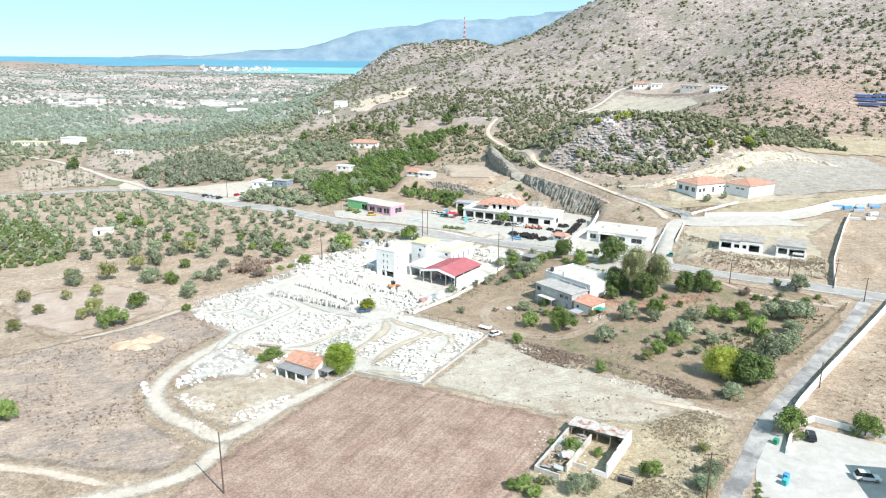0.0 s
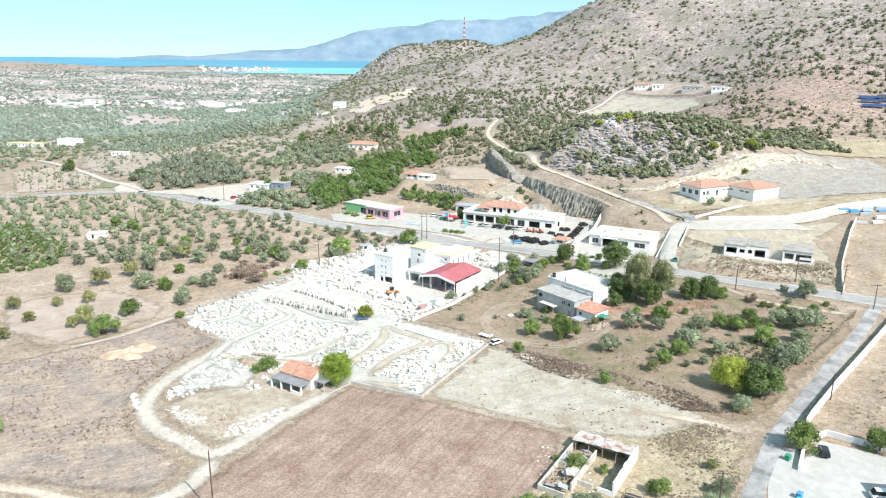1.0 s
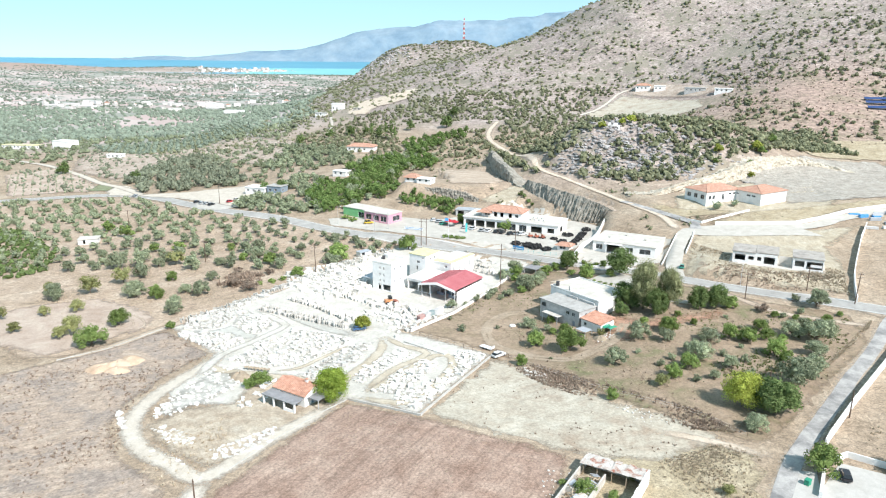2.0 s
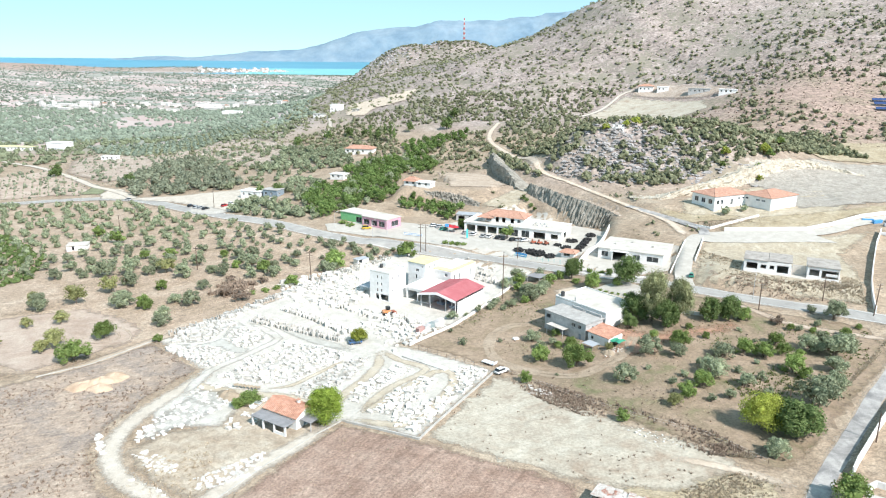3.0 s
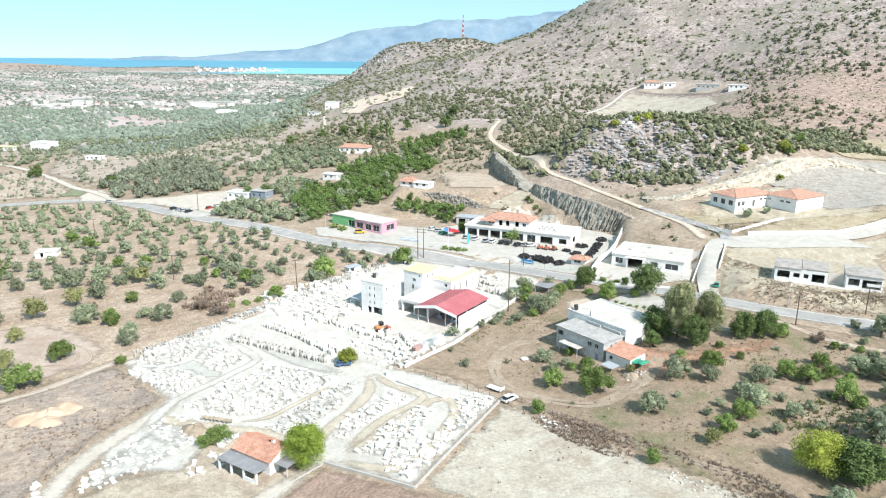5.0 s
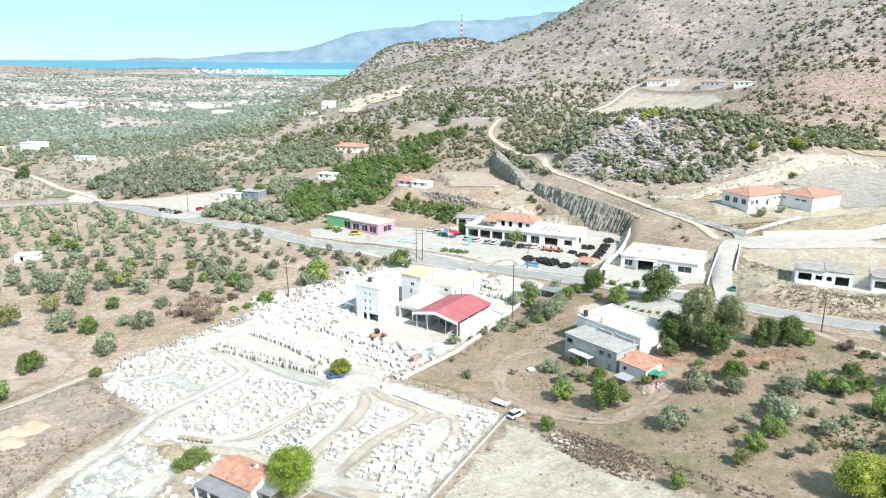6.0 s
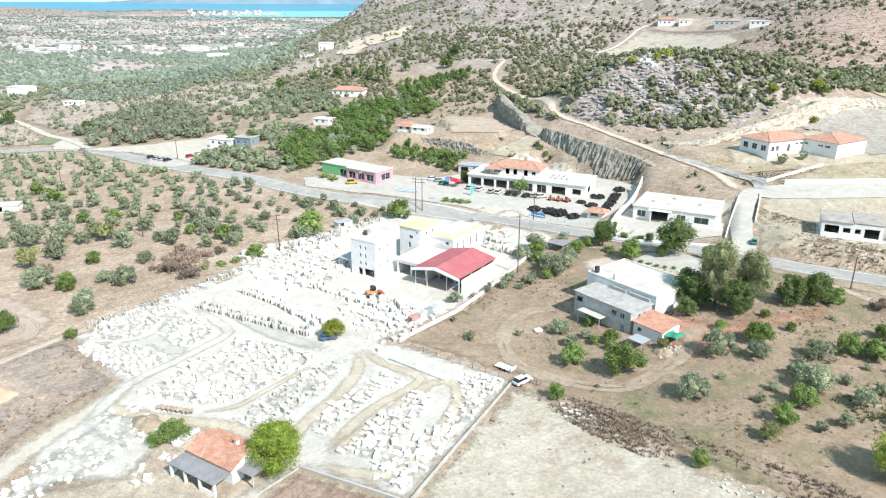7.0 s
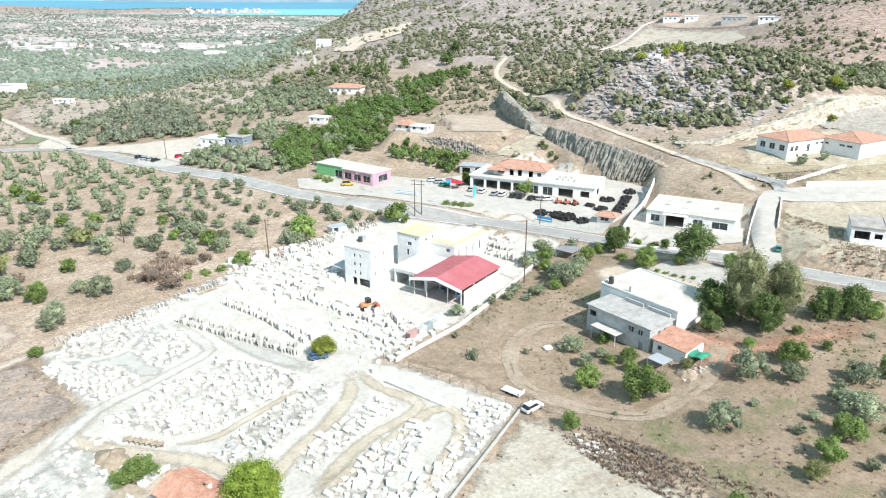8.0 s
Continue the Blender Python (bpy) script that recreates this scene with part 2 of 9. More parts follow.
def heights(x, y):
    x, y = np.asarray(x, float), np.asarray(y, float)
    z = np.zeros(np.broadcast(x, y).shape)
    x, y = x + z, y + z
    for i, wi in spread(y, ROWS):
        for j, wj in spread(x / (np.maximum(y, -40) + 60), COLS):
            z += wi * wj * HEIGHTS[i, j]
    for cx, cy, rx, ry, h in HILLS:
        z += h * np.exp(-((x - cx) / rx) ** 2 - ((y - cy) / ry) ** 2)
    # gullies and humps of the open hillside
    hill = smooth((y - 520) / 300) * smooth((z - 5) / 50)
    z += hill * (3.2 * np.sin(x / 31 + 1.3 * np.sin(y / 57)) * np.sin(y / 45 + x / 90) + 1.6 * np.sin(x / 13 + y / 29 + 2 * np.sin(x / 37)))
    crag = np.exp(-((x - 112) / 48) ** 2 - ((y - 388) / 26) ** 2)
    z += crag * (1.1 * np.sin(x / 3.1 + np.sin(y / 4.3)) * np.sin(y / 2.7 + x / 7) + .8 * np.sin(x / 1.9 + y / 3.3))
    for cx, cy, hx, hy, h, turn, bank in YARDS:
        c, s = math.cos(math.radians(turn)), math.sin(math.radians(turn))
        u, v = (x - cx) * c + (y - cy) * s, (y - cy) * c - (x - cx) * s
        out = np.hypot(np.maximum(np.abs(u) - hx, 0), np.maximum(np.abs(v) - hy, 0))
        z += (h - z) * (1 - smooth(out / bank))
    for (x0, y0, z0), (x1, y1, z1), hw, bank in RAMPS:
        t = np.clip(((x - x0) * (x1 - x0) + (y - y0) * (y1 - y0)) / ((x1 - x0) ** 2 + (y1 - y0) ** 2), 0, 1)
        out = np.maximum(np.hypot(x - x0 - t * (x1 - x0), y - y0 - t * (y1 - y0)) - hw, 0)
        z += (z0 + (z1 - z0) * t - z) * (1 - smooth(out / bank))
    return z


def ground(x, y):
    return float(heights(x, y))


# ---- building blocks ----
def part(name, bm, material, parent, label=""):
    """Links a bmesh as one mesh object under a thing or a part."""
    me = bpy.data.meshes.new(name)
    bm.to_mesh(me)
    bm.free()
    me.materials.append(material)
    ob = new(name, me)
    ob.parent = parent
    return tagged(ob, label)


def again(name, me, parent, m=None, label=""):
    """One more part on a mesh that is there already."""
    ob = new(name, me)
    ob.parent = parent
    if m is not None:
        ob.matrix_basis = m
    return tagged(ob, label)


def thing(name, label, category, x, y, turn=0.0, up=0.0, group="", z=None):
    ob = new(name)
    ob.empty_display_size = 0.3
    ob.matrix_basis = pose(x, y, (ground(x, y) if z is None else z) + up, 0, 0, turn)
    return tagged(ob, label, category, group)


def box(bm, x0, x1, y0, y1, z0, z1, bevel=0.0):
    made = bmesh.ops.create_cube(bm, size=1, matrix=Matrix.Translation(((x0 + x1) / 2, (y0 + y1) / 2, (z0 + z1) / 2)) @ Matrix.Diagonal((x1 - x0, y1 - y0, z1 - z0, 1)))
    if bevel:
        edges = {e for v in made["verts"] for e in v.link_edges}
        bmesh.ops.bevel(bm, geom=list(edges), offset=bevel, segments=1, affect="EDGES")
    return bm


def boxed(*args):
    return box(bmesh.new(), *args)


def rod(bm, p, q, r0, r1=None, sides=6):
    p, q = Vector(p), Vector(q)
    m = Matrix.Translation((p + q) / 2) @ (q - p).to_track_quat("Z", "Y").to_matrix().to_4x4()
    bmesh.ops.create_cone(bm, cap_ends=True, segments=sides, radius1=r0, radius2=r0 if r1 is None else r1, depth=(q - p).length, matrix=m)
    return bm


def from_arrays(name, verts, faces, material, smooth_shade=False):
    me = bpy.data.meshes.new(name)
    verts, faces = np.asarray(verts, np.float32), np.asarray(faces, np.int32)
    n = faces.shape[1]
    me.vertices.add(len(verts))
    me.vertices.foreach_set("co", verts.ravel())
    me.loops.add(faces.size)
    me.loops.foreach_set("vertex_index", faces.ravel())
    me.polygons.add(len(faces))
    me.polygons.foreach_set("loop_start", np.arange(0, faces.size, n, dtype=np.int32))
    me.polygons.foreach_set("loop_total", np.full(len(faces), n, np.int32))
    me.polygons.foreach_set("use_smooth", np.full(len(faces), smooth_shade, bool))
    me.update(calc_edges=True)
    me.validate()
    me.materials.append(material)
    return me


def curve_through(pts, step=4.0):
    """Points along a smooth line through the given ones."""
    p = [Vector(q[:2]) for q in pts]
    p = [2 * p[0] - p[1]] + p + [2 * p[-1] - p[-2]]
    out = []
    for a, b, c, d in zip(p, p[1:], p[2:], p[3:]):
        n = max(2, int((c - b).length / step))
        for k in range(n):
            f = k / n
            out.append(0.5 * (2 * b + (c - a) * f + (2 * a - 5 * b + 4 * c - d) * f * f + (3 * b - 3 * c + d - a) * f**3))
    return out + [p[-2]]


def ribbon(name, pts, width, material, lift, label, category, ragged=0.0, step=3.0, offset=0.0):
    """A strip of road that lies on the ground along a line."""
    line = curve_through(pts, step)
    rng = random.Random(name + label)
    across = max(4, int(width / 1.2)) + 1
    verts, faces, rim = [], [], []
    for i, q in enumerate(line):
        t = (line[min(i + 1, len(line) - 1)] - line[max(i - 1, 0)]).normalized()
        nrm = Vector((t.y, -t.x))
        w = width * (1 + ragged * (rng.random() - 0.5))
        for k in range(across):
            c = q + nrm * (offset + w * (k / (across - 1) - 0.5))
            verts.append((c.x, c.y))
            rim.append(min(1, 2.4 * min(k, across - 1 - k) / (across - 1)) * min(1, (0.05 + min(i, len(line) - 1 - i)) / 2))
    for i in range(len(line) - 1):
        for k in range(across - 1):
            a = i * across + k
            faces.append((a, a + 1, a + across + 1, a + across))
    flat, faces = np.array(verts), np.array(faces)[:, ::-1]
    verts = np.column_stack([flat, heights(flat[:, 0], flat[:, 1]) + lift + 0.0004 * np.maximum(0, flat[:, 1] - 150)])
    me = from_arrays(name, verts, faces, material, True)
    me.attributes.new("edge", "FLOAT", "POINT").data.foreach_set("value", np.array(rim, np.float32))
    return tagged(new(name, me), label, category, kind="structure")


def patch(name, outline, material, lift, label, category, ragged=0.8, step=3.0, fray=2.0):
    """A field or yard: a piece of ground with its own cover, laid on the land inside an outline."""
    rng = random.Random(name + label)
    edge = []
    for (x0, y0), (x1, y1) in zip(outline, outline[1:] + outline[:1]):
        n = max(1, int(math.hypot(x1 - x0, y1 - y0) / 2.5))
        for k in range(n):
            j = ragged if k else 0
            edge.append(Vector((x0 + (x1 - x0) * k / n + rng.uniform(-j, j), y0 + (y1 - y0) * k / n + rng.uniform(-j, j))))
    xs, ys = [p.x for p in edge], [p.y for p in edge]
    pts = list(edge)
    for gx in np.arange(min(xs), max(xs), step):
        for gy in np.arange(min(ys), max(ys), step):
            pts.append(Vector((gx + rng.uniform(-.2, .2), gy + rng.uniform(-.2, .2))))
    loops = [(i, (i + 1) % len(edge)) for i in range(len(edge))]
    co, _, tris, *_ = geometry.delaunay_2d_cdt(pts, loops, [], 1, 0.01)
    a = np.array([(p.x, p.y) for p in co])
    z = heights(a[:, 0], a[:, 1]) + lift + 0.0004 * np.maximum(0, a[:, 1] - 150)
    me = from_arrays(name, np.column_stack([a, z]), [tuple(t) for t in tris], material, True)
    if sum(p.normal.z for p in me.polygons) < 0:
        me.flip_normals()
    far = np.full(len(a), 1e9)
    for (x0, y0), (x1, y1) in zip(outline, outline[1:] + outline[:1]):
        t = np.clip(((a[:, 0] - x0) * (x1 - x0) + (a[:, 1] - y0) * (y1 - y0)) / ((x1 - x0) ** 2 + (y1 - y0) ** 2), 0, 1)
        far = np.minimum(far, np.hypot(a[:, 0] - x0 - t * (x1 - x0), a[:, 1] - y0 - t * (y1 - y0)))
    me.attributes.new("edge", "FLOAT", "POINT").data.foreach_set("value", np.clip(far / fray, 0, 1).astype(np.float32))
    return tagged(new(name, me), label, category, kind="structure")


# ---- ground, sea and distance ----
def ground_mat():
    m = mat("open_land", [(0.3, (0.28, 0.215, 0.15)), (0.5, (0.375, 0.295, 0.215)), (0.72, (0.45, 0.375, 0.285))], 12, 0.4, 0.95, 0.05, 0, 0.5, mottle=0.36)
    nt = m.node_tree
    b = nt.nodes["Principled BSDF"]
    base = b.inputs["Base Color"].links[0].from_socket
    pos = nt.nodes.new("ShaderNodeNewGeometry").outputs["Position"]
    cover = nt.nodes.new("ShaderNodeVertexColor")
    cover.layer_name = "cover"
    sep = nt.nodes.new("ShaderNodeSeparateColor")
    nt.links.new(cover.outputs[0], sep.inputs[0])
    # hillside: stony grey-brown scree with low scrub stains
    rocks = noise_node(nt, pos, 1 / 16, 6, 0.65, 0.5)
    rock = ramp_node(nt, [(0.3, (0.215, 0.178, 0.158)), (0.44, (0.295, 0.245, 0.218)), (0.6, (0.37, 0.312, 0.28)), (0.75, (0.47, 0.415, 0.385))])
    nt.links.new(rocks.outputs[0], rock.inputs[0])
    speck = noise_node(nt, pos, 1 / 2.8, 5, 0.75)
    sp = ramp_node(nt, [(0.38, shade(0.55)), (0.62, shade(1.35))])
    nt.links.new(speck.outputs[0], sp.inputs[0])
    rock2 = mix_node(nt, "MULTIPLY", 1.0, rock.outputs[0], sp.outputs[0])
    low = noise_node(nt, pos, 1 / 4.5, 5, 0.72, 0.3)
    wide = noise_node(nt, pos, 1 / 38, 3, 0.6)
    both = nt.nodes.new("ShaderNodeMath")
    both.operation = "ADD"
    nt.links.new(low.outputs[0], both.inputs[0])
    nt.links.new(wide.outputs[0], both.inputs[1])
    shrubby = ramp_node(nt, [(0.5, shade(0)), (0.56, shade(0.85))])
    half2 = nt.nodes.new("ShaderNodeMath")
    half2.operation = "MULTIPLY"
    half2.inputs[1].default_value = 0.5
    nt.links.new(both.outputs[0], half2.inputs[0])
    nt.links.new(half2.outputs[0], shrubby.inputs[0])
    rock2 = mix_node(nt, "MIX", shrubby.outputs[0], rock2, (0.225, 0.21, 0.16))
    # distant farmland: a patchwork of plots, with haze tinted into their colours
    warp = noise_node(nt, pos, 1 / 90, 3)
    wv = nt.nodes.new("ShaderNodeVectorMath")
    wv.operation = "MULTIPLY_ADD"
    nt.links.new(warp.outputs[1], wv.inputs[0])
    wv.inputs[1].default_value = (40, 40, 0)
    nt.links.new(pos, wv.inputs[2])
    cell = nt.nodes.new("ShaderNodeTexVoronoi")
    cell.inputs["Scale"].default_value = 1 / 75
    nt.links.new(wv.outputs[0], cell.inputs["Vector"])
    csep = nt.nodes.new("ShaderNodeSeparateColor")
    nt.links.new(cell.outputs["Color"], csep.inputs[0])
    plots = ramp_node(nt, [(0.0, (0.22, 0.25, 0.21)), (0.2, (0.27, 0.28, 0.235)), (0.4, (0.37, 0.33, 0.3)), (0.65, (0.44, 0.345, 0.315)), (0.85, (0.48, 0.42, 0.39)), (1.0, (0.27, 0.29, 0.24))])
    nt.links.new(csep.outputs[0], plots.inputs[0])
    out = mix_node(nt, "MIX", sep.outputs[1], base, plots.outputs[0])
    out = mix_node(nt, "MIX", sep.outputs[0], out, rock2)
    reddish = mix_node(nt, "MULTIPLY", 1.0, mix_node(nt, "MIX", shrubby.outputs[0], (0.335, 0.25, 0.205), (0.25, 0.205, 0.15)), sp.outputs[0])
    out = mix_node(nt, "MIX", sep.outputs[2], out, reddish)
    nt.links.new(out, b.inputs["Base Color"])
    return m


def lines(*runs):
    out = []
    for a, b, step, grow in runs:
        v = a
        while v < b - step * 0.4:
            out.append(v)
            v += step
            step *= grow
    return out + [runs[-1][1]]


gy = np.array(lines((-400, 40, 44, 1), (40, 470, 2.5, 1), (470, 5000, 3, 1.035)))
half = np.array(lines((0, 200, 2.5, 1), (200, 3900, 3, 1.07)))
gx = np.concatenate([-half[:0:-1], half])
GX, GY = np.meshgrid(gx, gy)
GZ = heights(GX, GY)
nx, ny = len(gx), len(gy)
idx = np.arange(nx * ny).reshape(ny, nx)
quads = np.stack([idx[:-1, :-1], idx[:-1, 1:], idx[1:, 1:], idx[1:, :-1]], -1).reshape(-1, 4)
ground_me = from_arrays("ground", np.column_stack([GX.ravel(), GY.ravel(), GZ.ravel()]), quads, ground_mat(), True)
layer = ground_me.color_attributes.new("cover", "FLOAT_COLOR", "POINT")
rockiness = np.maximum(smooth((GZ - 12) / 12) * smooth((GY - 470) / 120), np.exp(-((GX - 115) / 62) ** 2 - ((GY - 395) / 36) ** 2) * 1.3)
rockiness = np.clip(np.maximum(rockiness, smooth((GZ + 5) / 30) * smooth((GY - 1100) / 200) * (GY < 2300)), 0, 1)
plots = smooth((GY - 560) / 150) * (1 - rockiness)
redsoil = np.clip(1.25 * np.exp(-((GX - 290) / 110) ** 2 - ((GY - 525) / 95) ** 2) + smooth((GY - 3150) / 150) * smooth((-GX - 700) / 500) * .8, 0, 1)
rgba = np.stack([rockiness, plots, redsoil, np.ones_like(GX)], -1)
layer.data.foreach_set("color", rgba.ravel().astype(np.float32))
tagged(new("ground", ground_me), "dry sloping countryside of soil, straw and stony hillside", "ground", kind="structure")

SEA = mat("sea_water", [(0.3, (0.06, 0.25, 0.36)), (0.6, (0.08, 0.29, 0.39))], 500, 30, 0.35, 0, 0, 0.1)
BAY = mat("shallow_bay_water", [(0.3, (0.14, 0.45, 0.45)), (0.6, (0.2, 0.5, 0.48))], 200, 20, 0.35, 0, 0, 0.1)


def sea_level(y):
    return -9.0 + (y - 3050) * 0.0252


def water(name, x0, x1, y0, y1, material, lift, label):
    bm = bmesh.new()
    v = [bm.verts.new((x, y, sea_level(y) + lift)) for x, y in ((x0, y0), (x1, y0), (x1, y1), (x0, y1))]
    bm.faces.new(v)
    ob = part(name, bm, material, None)
    return tagged(ob, label, "water", kind="structure")


water("water", -3900, 3900, 3060, 4960, SEA, 0, "calm blue sea out to the horizon")
water("water", -860, 300, 3065, 3640, BAY, 1.2, "turquoise shallow water of a sheltered bay")

# the blue of the air's haze is painted into the range's colour
HAZE_BLUE = mat("haze_tinted_mountain", [(0.3, (0.15, 0.23, 0.3)), (0.5, (0.2, 0.28, 0.34)), (0.7, (0.25, 0.32, 0.37))], 160, 40, 1.0, 0, 0, 0.12, 0, 0.0)


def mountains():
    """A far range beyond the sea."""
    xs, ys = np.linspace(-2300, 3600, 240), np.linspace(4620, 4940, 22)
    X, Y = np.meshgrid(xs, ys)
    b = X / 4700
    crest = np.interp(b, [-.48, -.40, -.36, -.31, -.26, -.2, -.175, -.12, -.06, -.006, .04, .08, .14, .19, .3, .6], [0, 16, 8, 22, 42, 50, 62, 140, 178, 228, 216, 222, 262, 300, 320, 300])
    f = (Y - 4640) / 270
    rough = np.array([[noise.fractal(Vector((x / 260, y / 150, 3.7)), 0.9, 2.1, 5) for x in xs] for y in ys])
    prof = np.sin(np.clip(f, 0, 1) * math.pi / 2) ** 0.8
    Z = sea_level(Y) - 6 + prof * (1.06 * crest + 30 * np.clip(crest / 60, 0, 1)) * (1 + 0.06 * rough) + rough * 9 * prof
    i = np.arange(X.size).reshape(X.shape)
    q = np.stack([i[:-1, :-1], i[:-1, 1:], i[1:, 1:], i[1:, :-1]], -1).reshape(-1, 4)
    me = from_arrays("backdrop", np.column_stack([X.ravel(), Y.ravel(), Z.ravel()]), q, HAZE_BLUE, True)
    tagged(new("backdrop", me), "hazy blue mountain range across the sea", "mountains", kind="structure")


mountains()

# ---- fields, yards and roads ----
patch("field", [(-19.2, 152.6), (29.2, 128), (14.9, 99), (-10, 60), (-60, 60), (-47, 98), (-39, 115), (-30, 134), (-22.5, 147)], RED_FIELD, 0.05, "ploughed reddish dry field beside the stone yard", "field")
patch("field", [(-99, 176), (-78, 199.5), (-59.5, 182), (-66, 166), (-68.5, 152), (-67.5, 140), (-60, 128), (-50, 120), (-46, 114), (-50, 107), (-64, 108.5), (-82, 113), (-95, 112), (-120, 90), (-140, 140)], MOWN_FIELD, 0.05, "mown brown field with dry stubble", "field")
patch("field", [(-1, 145), (17.5, 179.5), (27, 171), (42, 151.5), (56, 142.5), (62, 134), (47, 127), (30, 128.5)], PALE_FIELD, 0.05, "pale bare field of dusty stubble", "field", 1.2)
patch("field", [(8, 214), (28, 249), (45, 252), (70, 236), (95, 216), (124, 200), (119, 180), (93, 156), (74, 136), (66, 132.5), (44, 152), (28, 172), (18.5, 183), (-7, 199)], ORCHARD_SOIL, 0.05, "orchard ground of brown soil with green weeds", "field", 1.0)
patch("field", [(-77, 202), (-55, 231), (-38, 258), (-14, 290), (-47, 307), (-78, 336), (-122, 366), (-172, 408), (-215, 417), (-260, 407), (-280, 330), (-180, 240), (-110, 178), (-98, 178)], GROVE_SOIL, 0.05, "dry brown soil under the olive grove", "field", 1.0)
patch("pavement", [(-78, 201), (-56, 230), (-39, 257), (-13, 289), (-6, 290), (16, 277.5), (38, 263), (33, 252), (29, 249), (6.2, 213.7), (-9, 198.6), (17, 182), (-1.8, 144.3), (-18.5, 153), (-24, 146), (-36, 150), (-52, 150), (-60, 153), (-64, 160), (-59, 181)], YARD_DUST, 0.08, "white stone dust of the yard ground", "yard", 0.5)
patch("pavement", [(-50, 329), (-16, 333), (0, 328), (22, 340), (42, 353), (50, 346), (60, 332), (72, 322), (78, 312), (66, 292), (49, 266), (18, 285.5), (-14, 302), (-47, 318)], PALE_CONCRETE, 0.1, "sunlit pale forecourt beside the main road", "yard", 0.3)
ribbon("road", [(-330, 380), (-262, 409), (-213, 421), (-172, 412), (-122, 370.5), (-78, 338), (-47.5, 312), (-14, 294.5), (18, 280), (46, 262), (72, 244.8), (91.9, 228.4), (109.8, 216.7), (125, 208.6), (175, 180), (300, 110)], 7.6, ASPHALT, 0.16, "worn grey two-lane main road", "road")
ribbon("verge", [(-330, 380), (-262, 409), (-213, 421), (-172, 412), (-122, 370.5), (-78, 338), (-47.5, 312), (-14, 294.5), (18, 280), (46, 262), (72, 244.8), (91.9, 228.4), (109.8, 216.7), (125, 208.6), (175, 180), (300, 110)], 12.5, DIRT, 0.12, "dusty pale shoulders of the main road", "road", 0.2)
for side in (-3.3, 3.3):
    ribbon("road_line", [(-262, 409), (-213, 421), (-172, 412), (-122, 370.5), (-78, 338), (-47.5, 312), (-14, 294.5), (18, 280), (46, 262), (72, 244.8), (91.9, 228.4), (109.8, 216.7), (125, 208.6), (175, 180)], 0.25, WHITE_LINE, 0.2, "white painted edge line of the main road", "road marking", 0, 3, side)
ribbon("verge", [(143, 204), (138, 200), (131.1, 193.2), (122.3, 182.6), (110.4, 169.3), (103.4, 162.2), (92.2, 149.6), (81.3, 137.6), (72, 127), (64.5, 116.2), (57.2, 105.2), (54.1, 101), (40, 68), (32, 20)], 5.6, DIRT, 0.11, "dusty verge under the side lane", "road", 0.2)
ribbon("lane", [(143, 204), (138, 200), (131.1, 193.2), (122.3, 182.6), (110.4, 169.3), (103.4, 162.2), (92.2, 149.6), (81.3, 137.6), (72, 127), (64.5, 116.2), (57.2, 105.2), (54.1, 101), (40, 68), (32, 20)], 3.4, GREY_LANE, 0.14, "patched grey side lane", "road", 0.1)
ribbon("track", [(99.5, 281), (98.5, 304), (89, 326), (76.5, 359), (65.5, 375), (57, 391), (48, 456), (38.5, 507), (41, 540), (50, 574)], 5.2, DIRT, 0.3, "pale dirt track up the hillside", "road", 0.2)
ribbon("driveway", [(84.5, 237), (87.2, 248), (93.5, 264), (101.5, 278.5), (106, 282.2), (114, 283.2), (132, 282.4), (148, 281.8), (161, 286), (178, 295), (260, 324)], 5.8, PALE_CONCRETE, 0.3, "pale concrete road up to the terraces", "road", 0.1)
ribbon("track", [(-54.5, 181), (-61, 166), (-64.4, 152.6), (-63.8, 141.2), (-57.8, 131.3), (-49, 125), (-42.6, 120.3), (-38.1, 125), (-33, 134.2), (-26.9, 143.1), (-21, 151.5)], 5.6, CREAM_TRACK, 0.19, "pale gravel loop round the cottage yard", "road", 0.2)
ribbon("track", [(-41, 121.5), (-41.6, 114.8), (-44.5, 107.3), (-51.5, 102.4), (-62, 98), (-80, 90), (-110, 80)], 5.6, CREAM_TRACK, 0.18, "pale gravel track out of the yard", "road", 0.2)
ribbon("track", [(-95, 113), (-81.5, 110), (-74.5, 108.9), (-64.5, 106), (-54, 102.5)], 3.6, DIRT, 0.16, "earth track joining beside the mown field", "road", 0.3)
ribbon("track", [(48, 138), (52.2, 136.2), (59.4, 133), (68.3, 127.1)], 3.4, DIRT, 0.13, "pale dirt link from field to lane", "road", 0.3)
ribbon("track", [(-172, 413), (-186, 430), (-201, 445), (-218, 459), (-242, 485), (-270, 513), (-299, 540), (-343, 572), (-420, 640)], 6.5, CREAM_TRACK, 0.28, "pale road forking off across the fields", "road", 0.2)
ribbon("track", [(-99, 176), (-89, 185.5), (-78, 202.5), (-50, 238), (-36, 262)], 4.4, WHEEL_TRACK, 0.12, "narrow earth path along the yard wall", "road", 0.3)
for rut in (-0.8, 0.8):
    ribbon("track", [(25, 182.5), (18, 189), (16.3, 197.5), (18.4, 207), (24, 214), (30, 215)], 1.4, RUT, 0.12, "wheel rut bending through the dry grass", "road", 0.7, 2.0, rut)
patch("field", [(49.4, 206), (57, 206), (63, 200), (74, 203), (92, 206), (86, 198), (67, 193), (57, 186), (47, 184.5), (43.5, 188.8), (50, 194)], RED_EARTH, 0.1, "bare red earth round the annex", "field", 1.5, 3.0, 5.0)
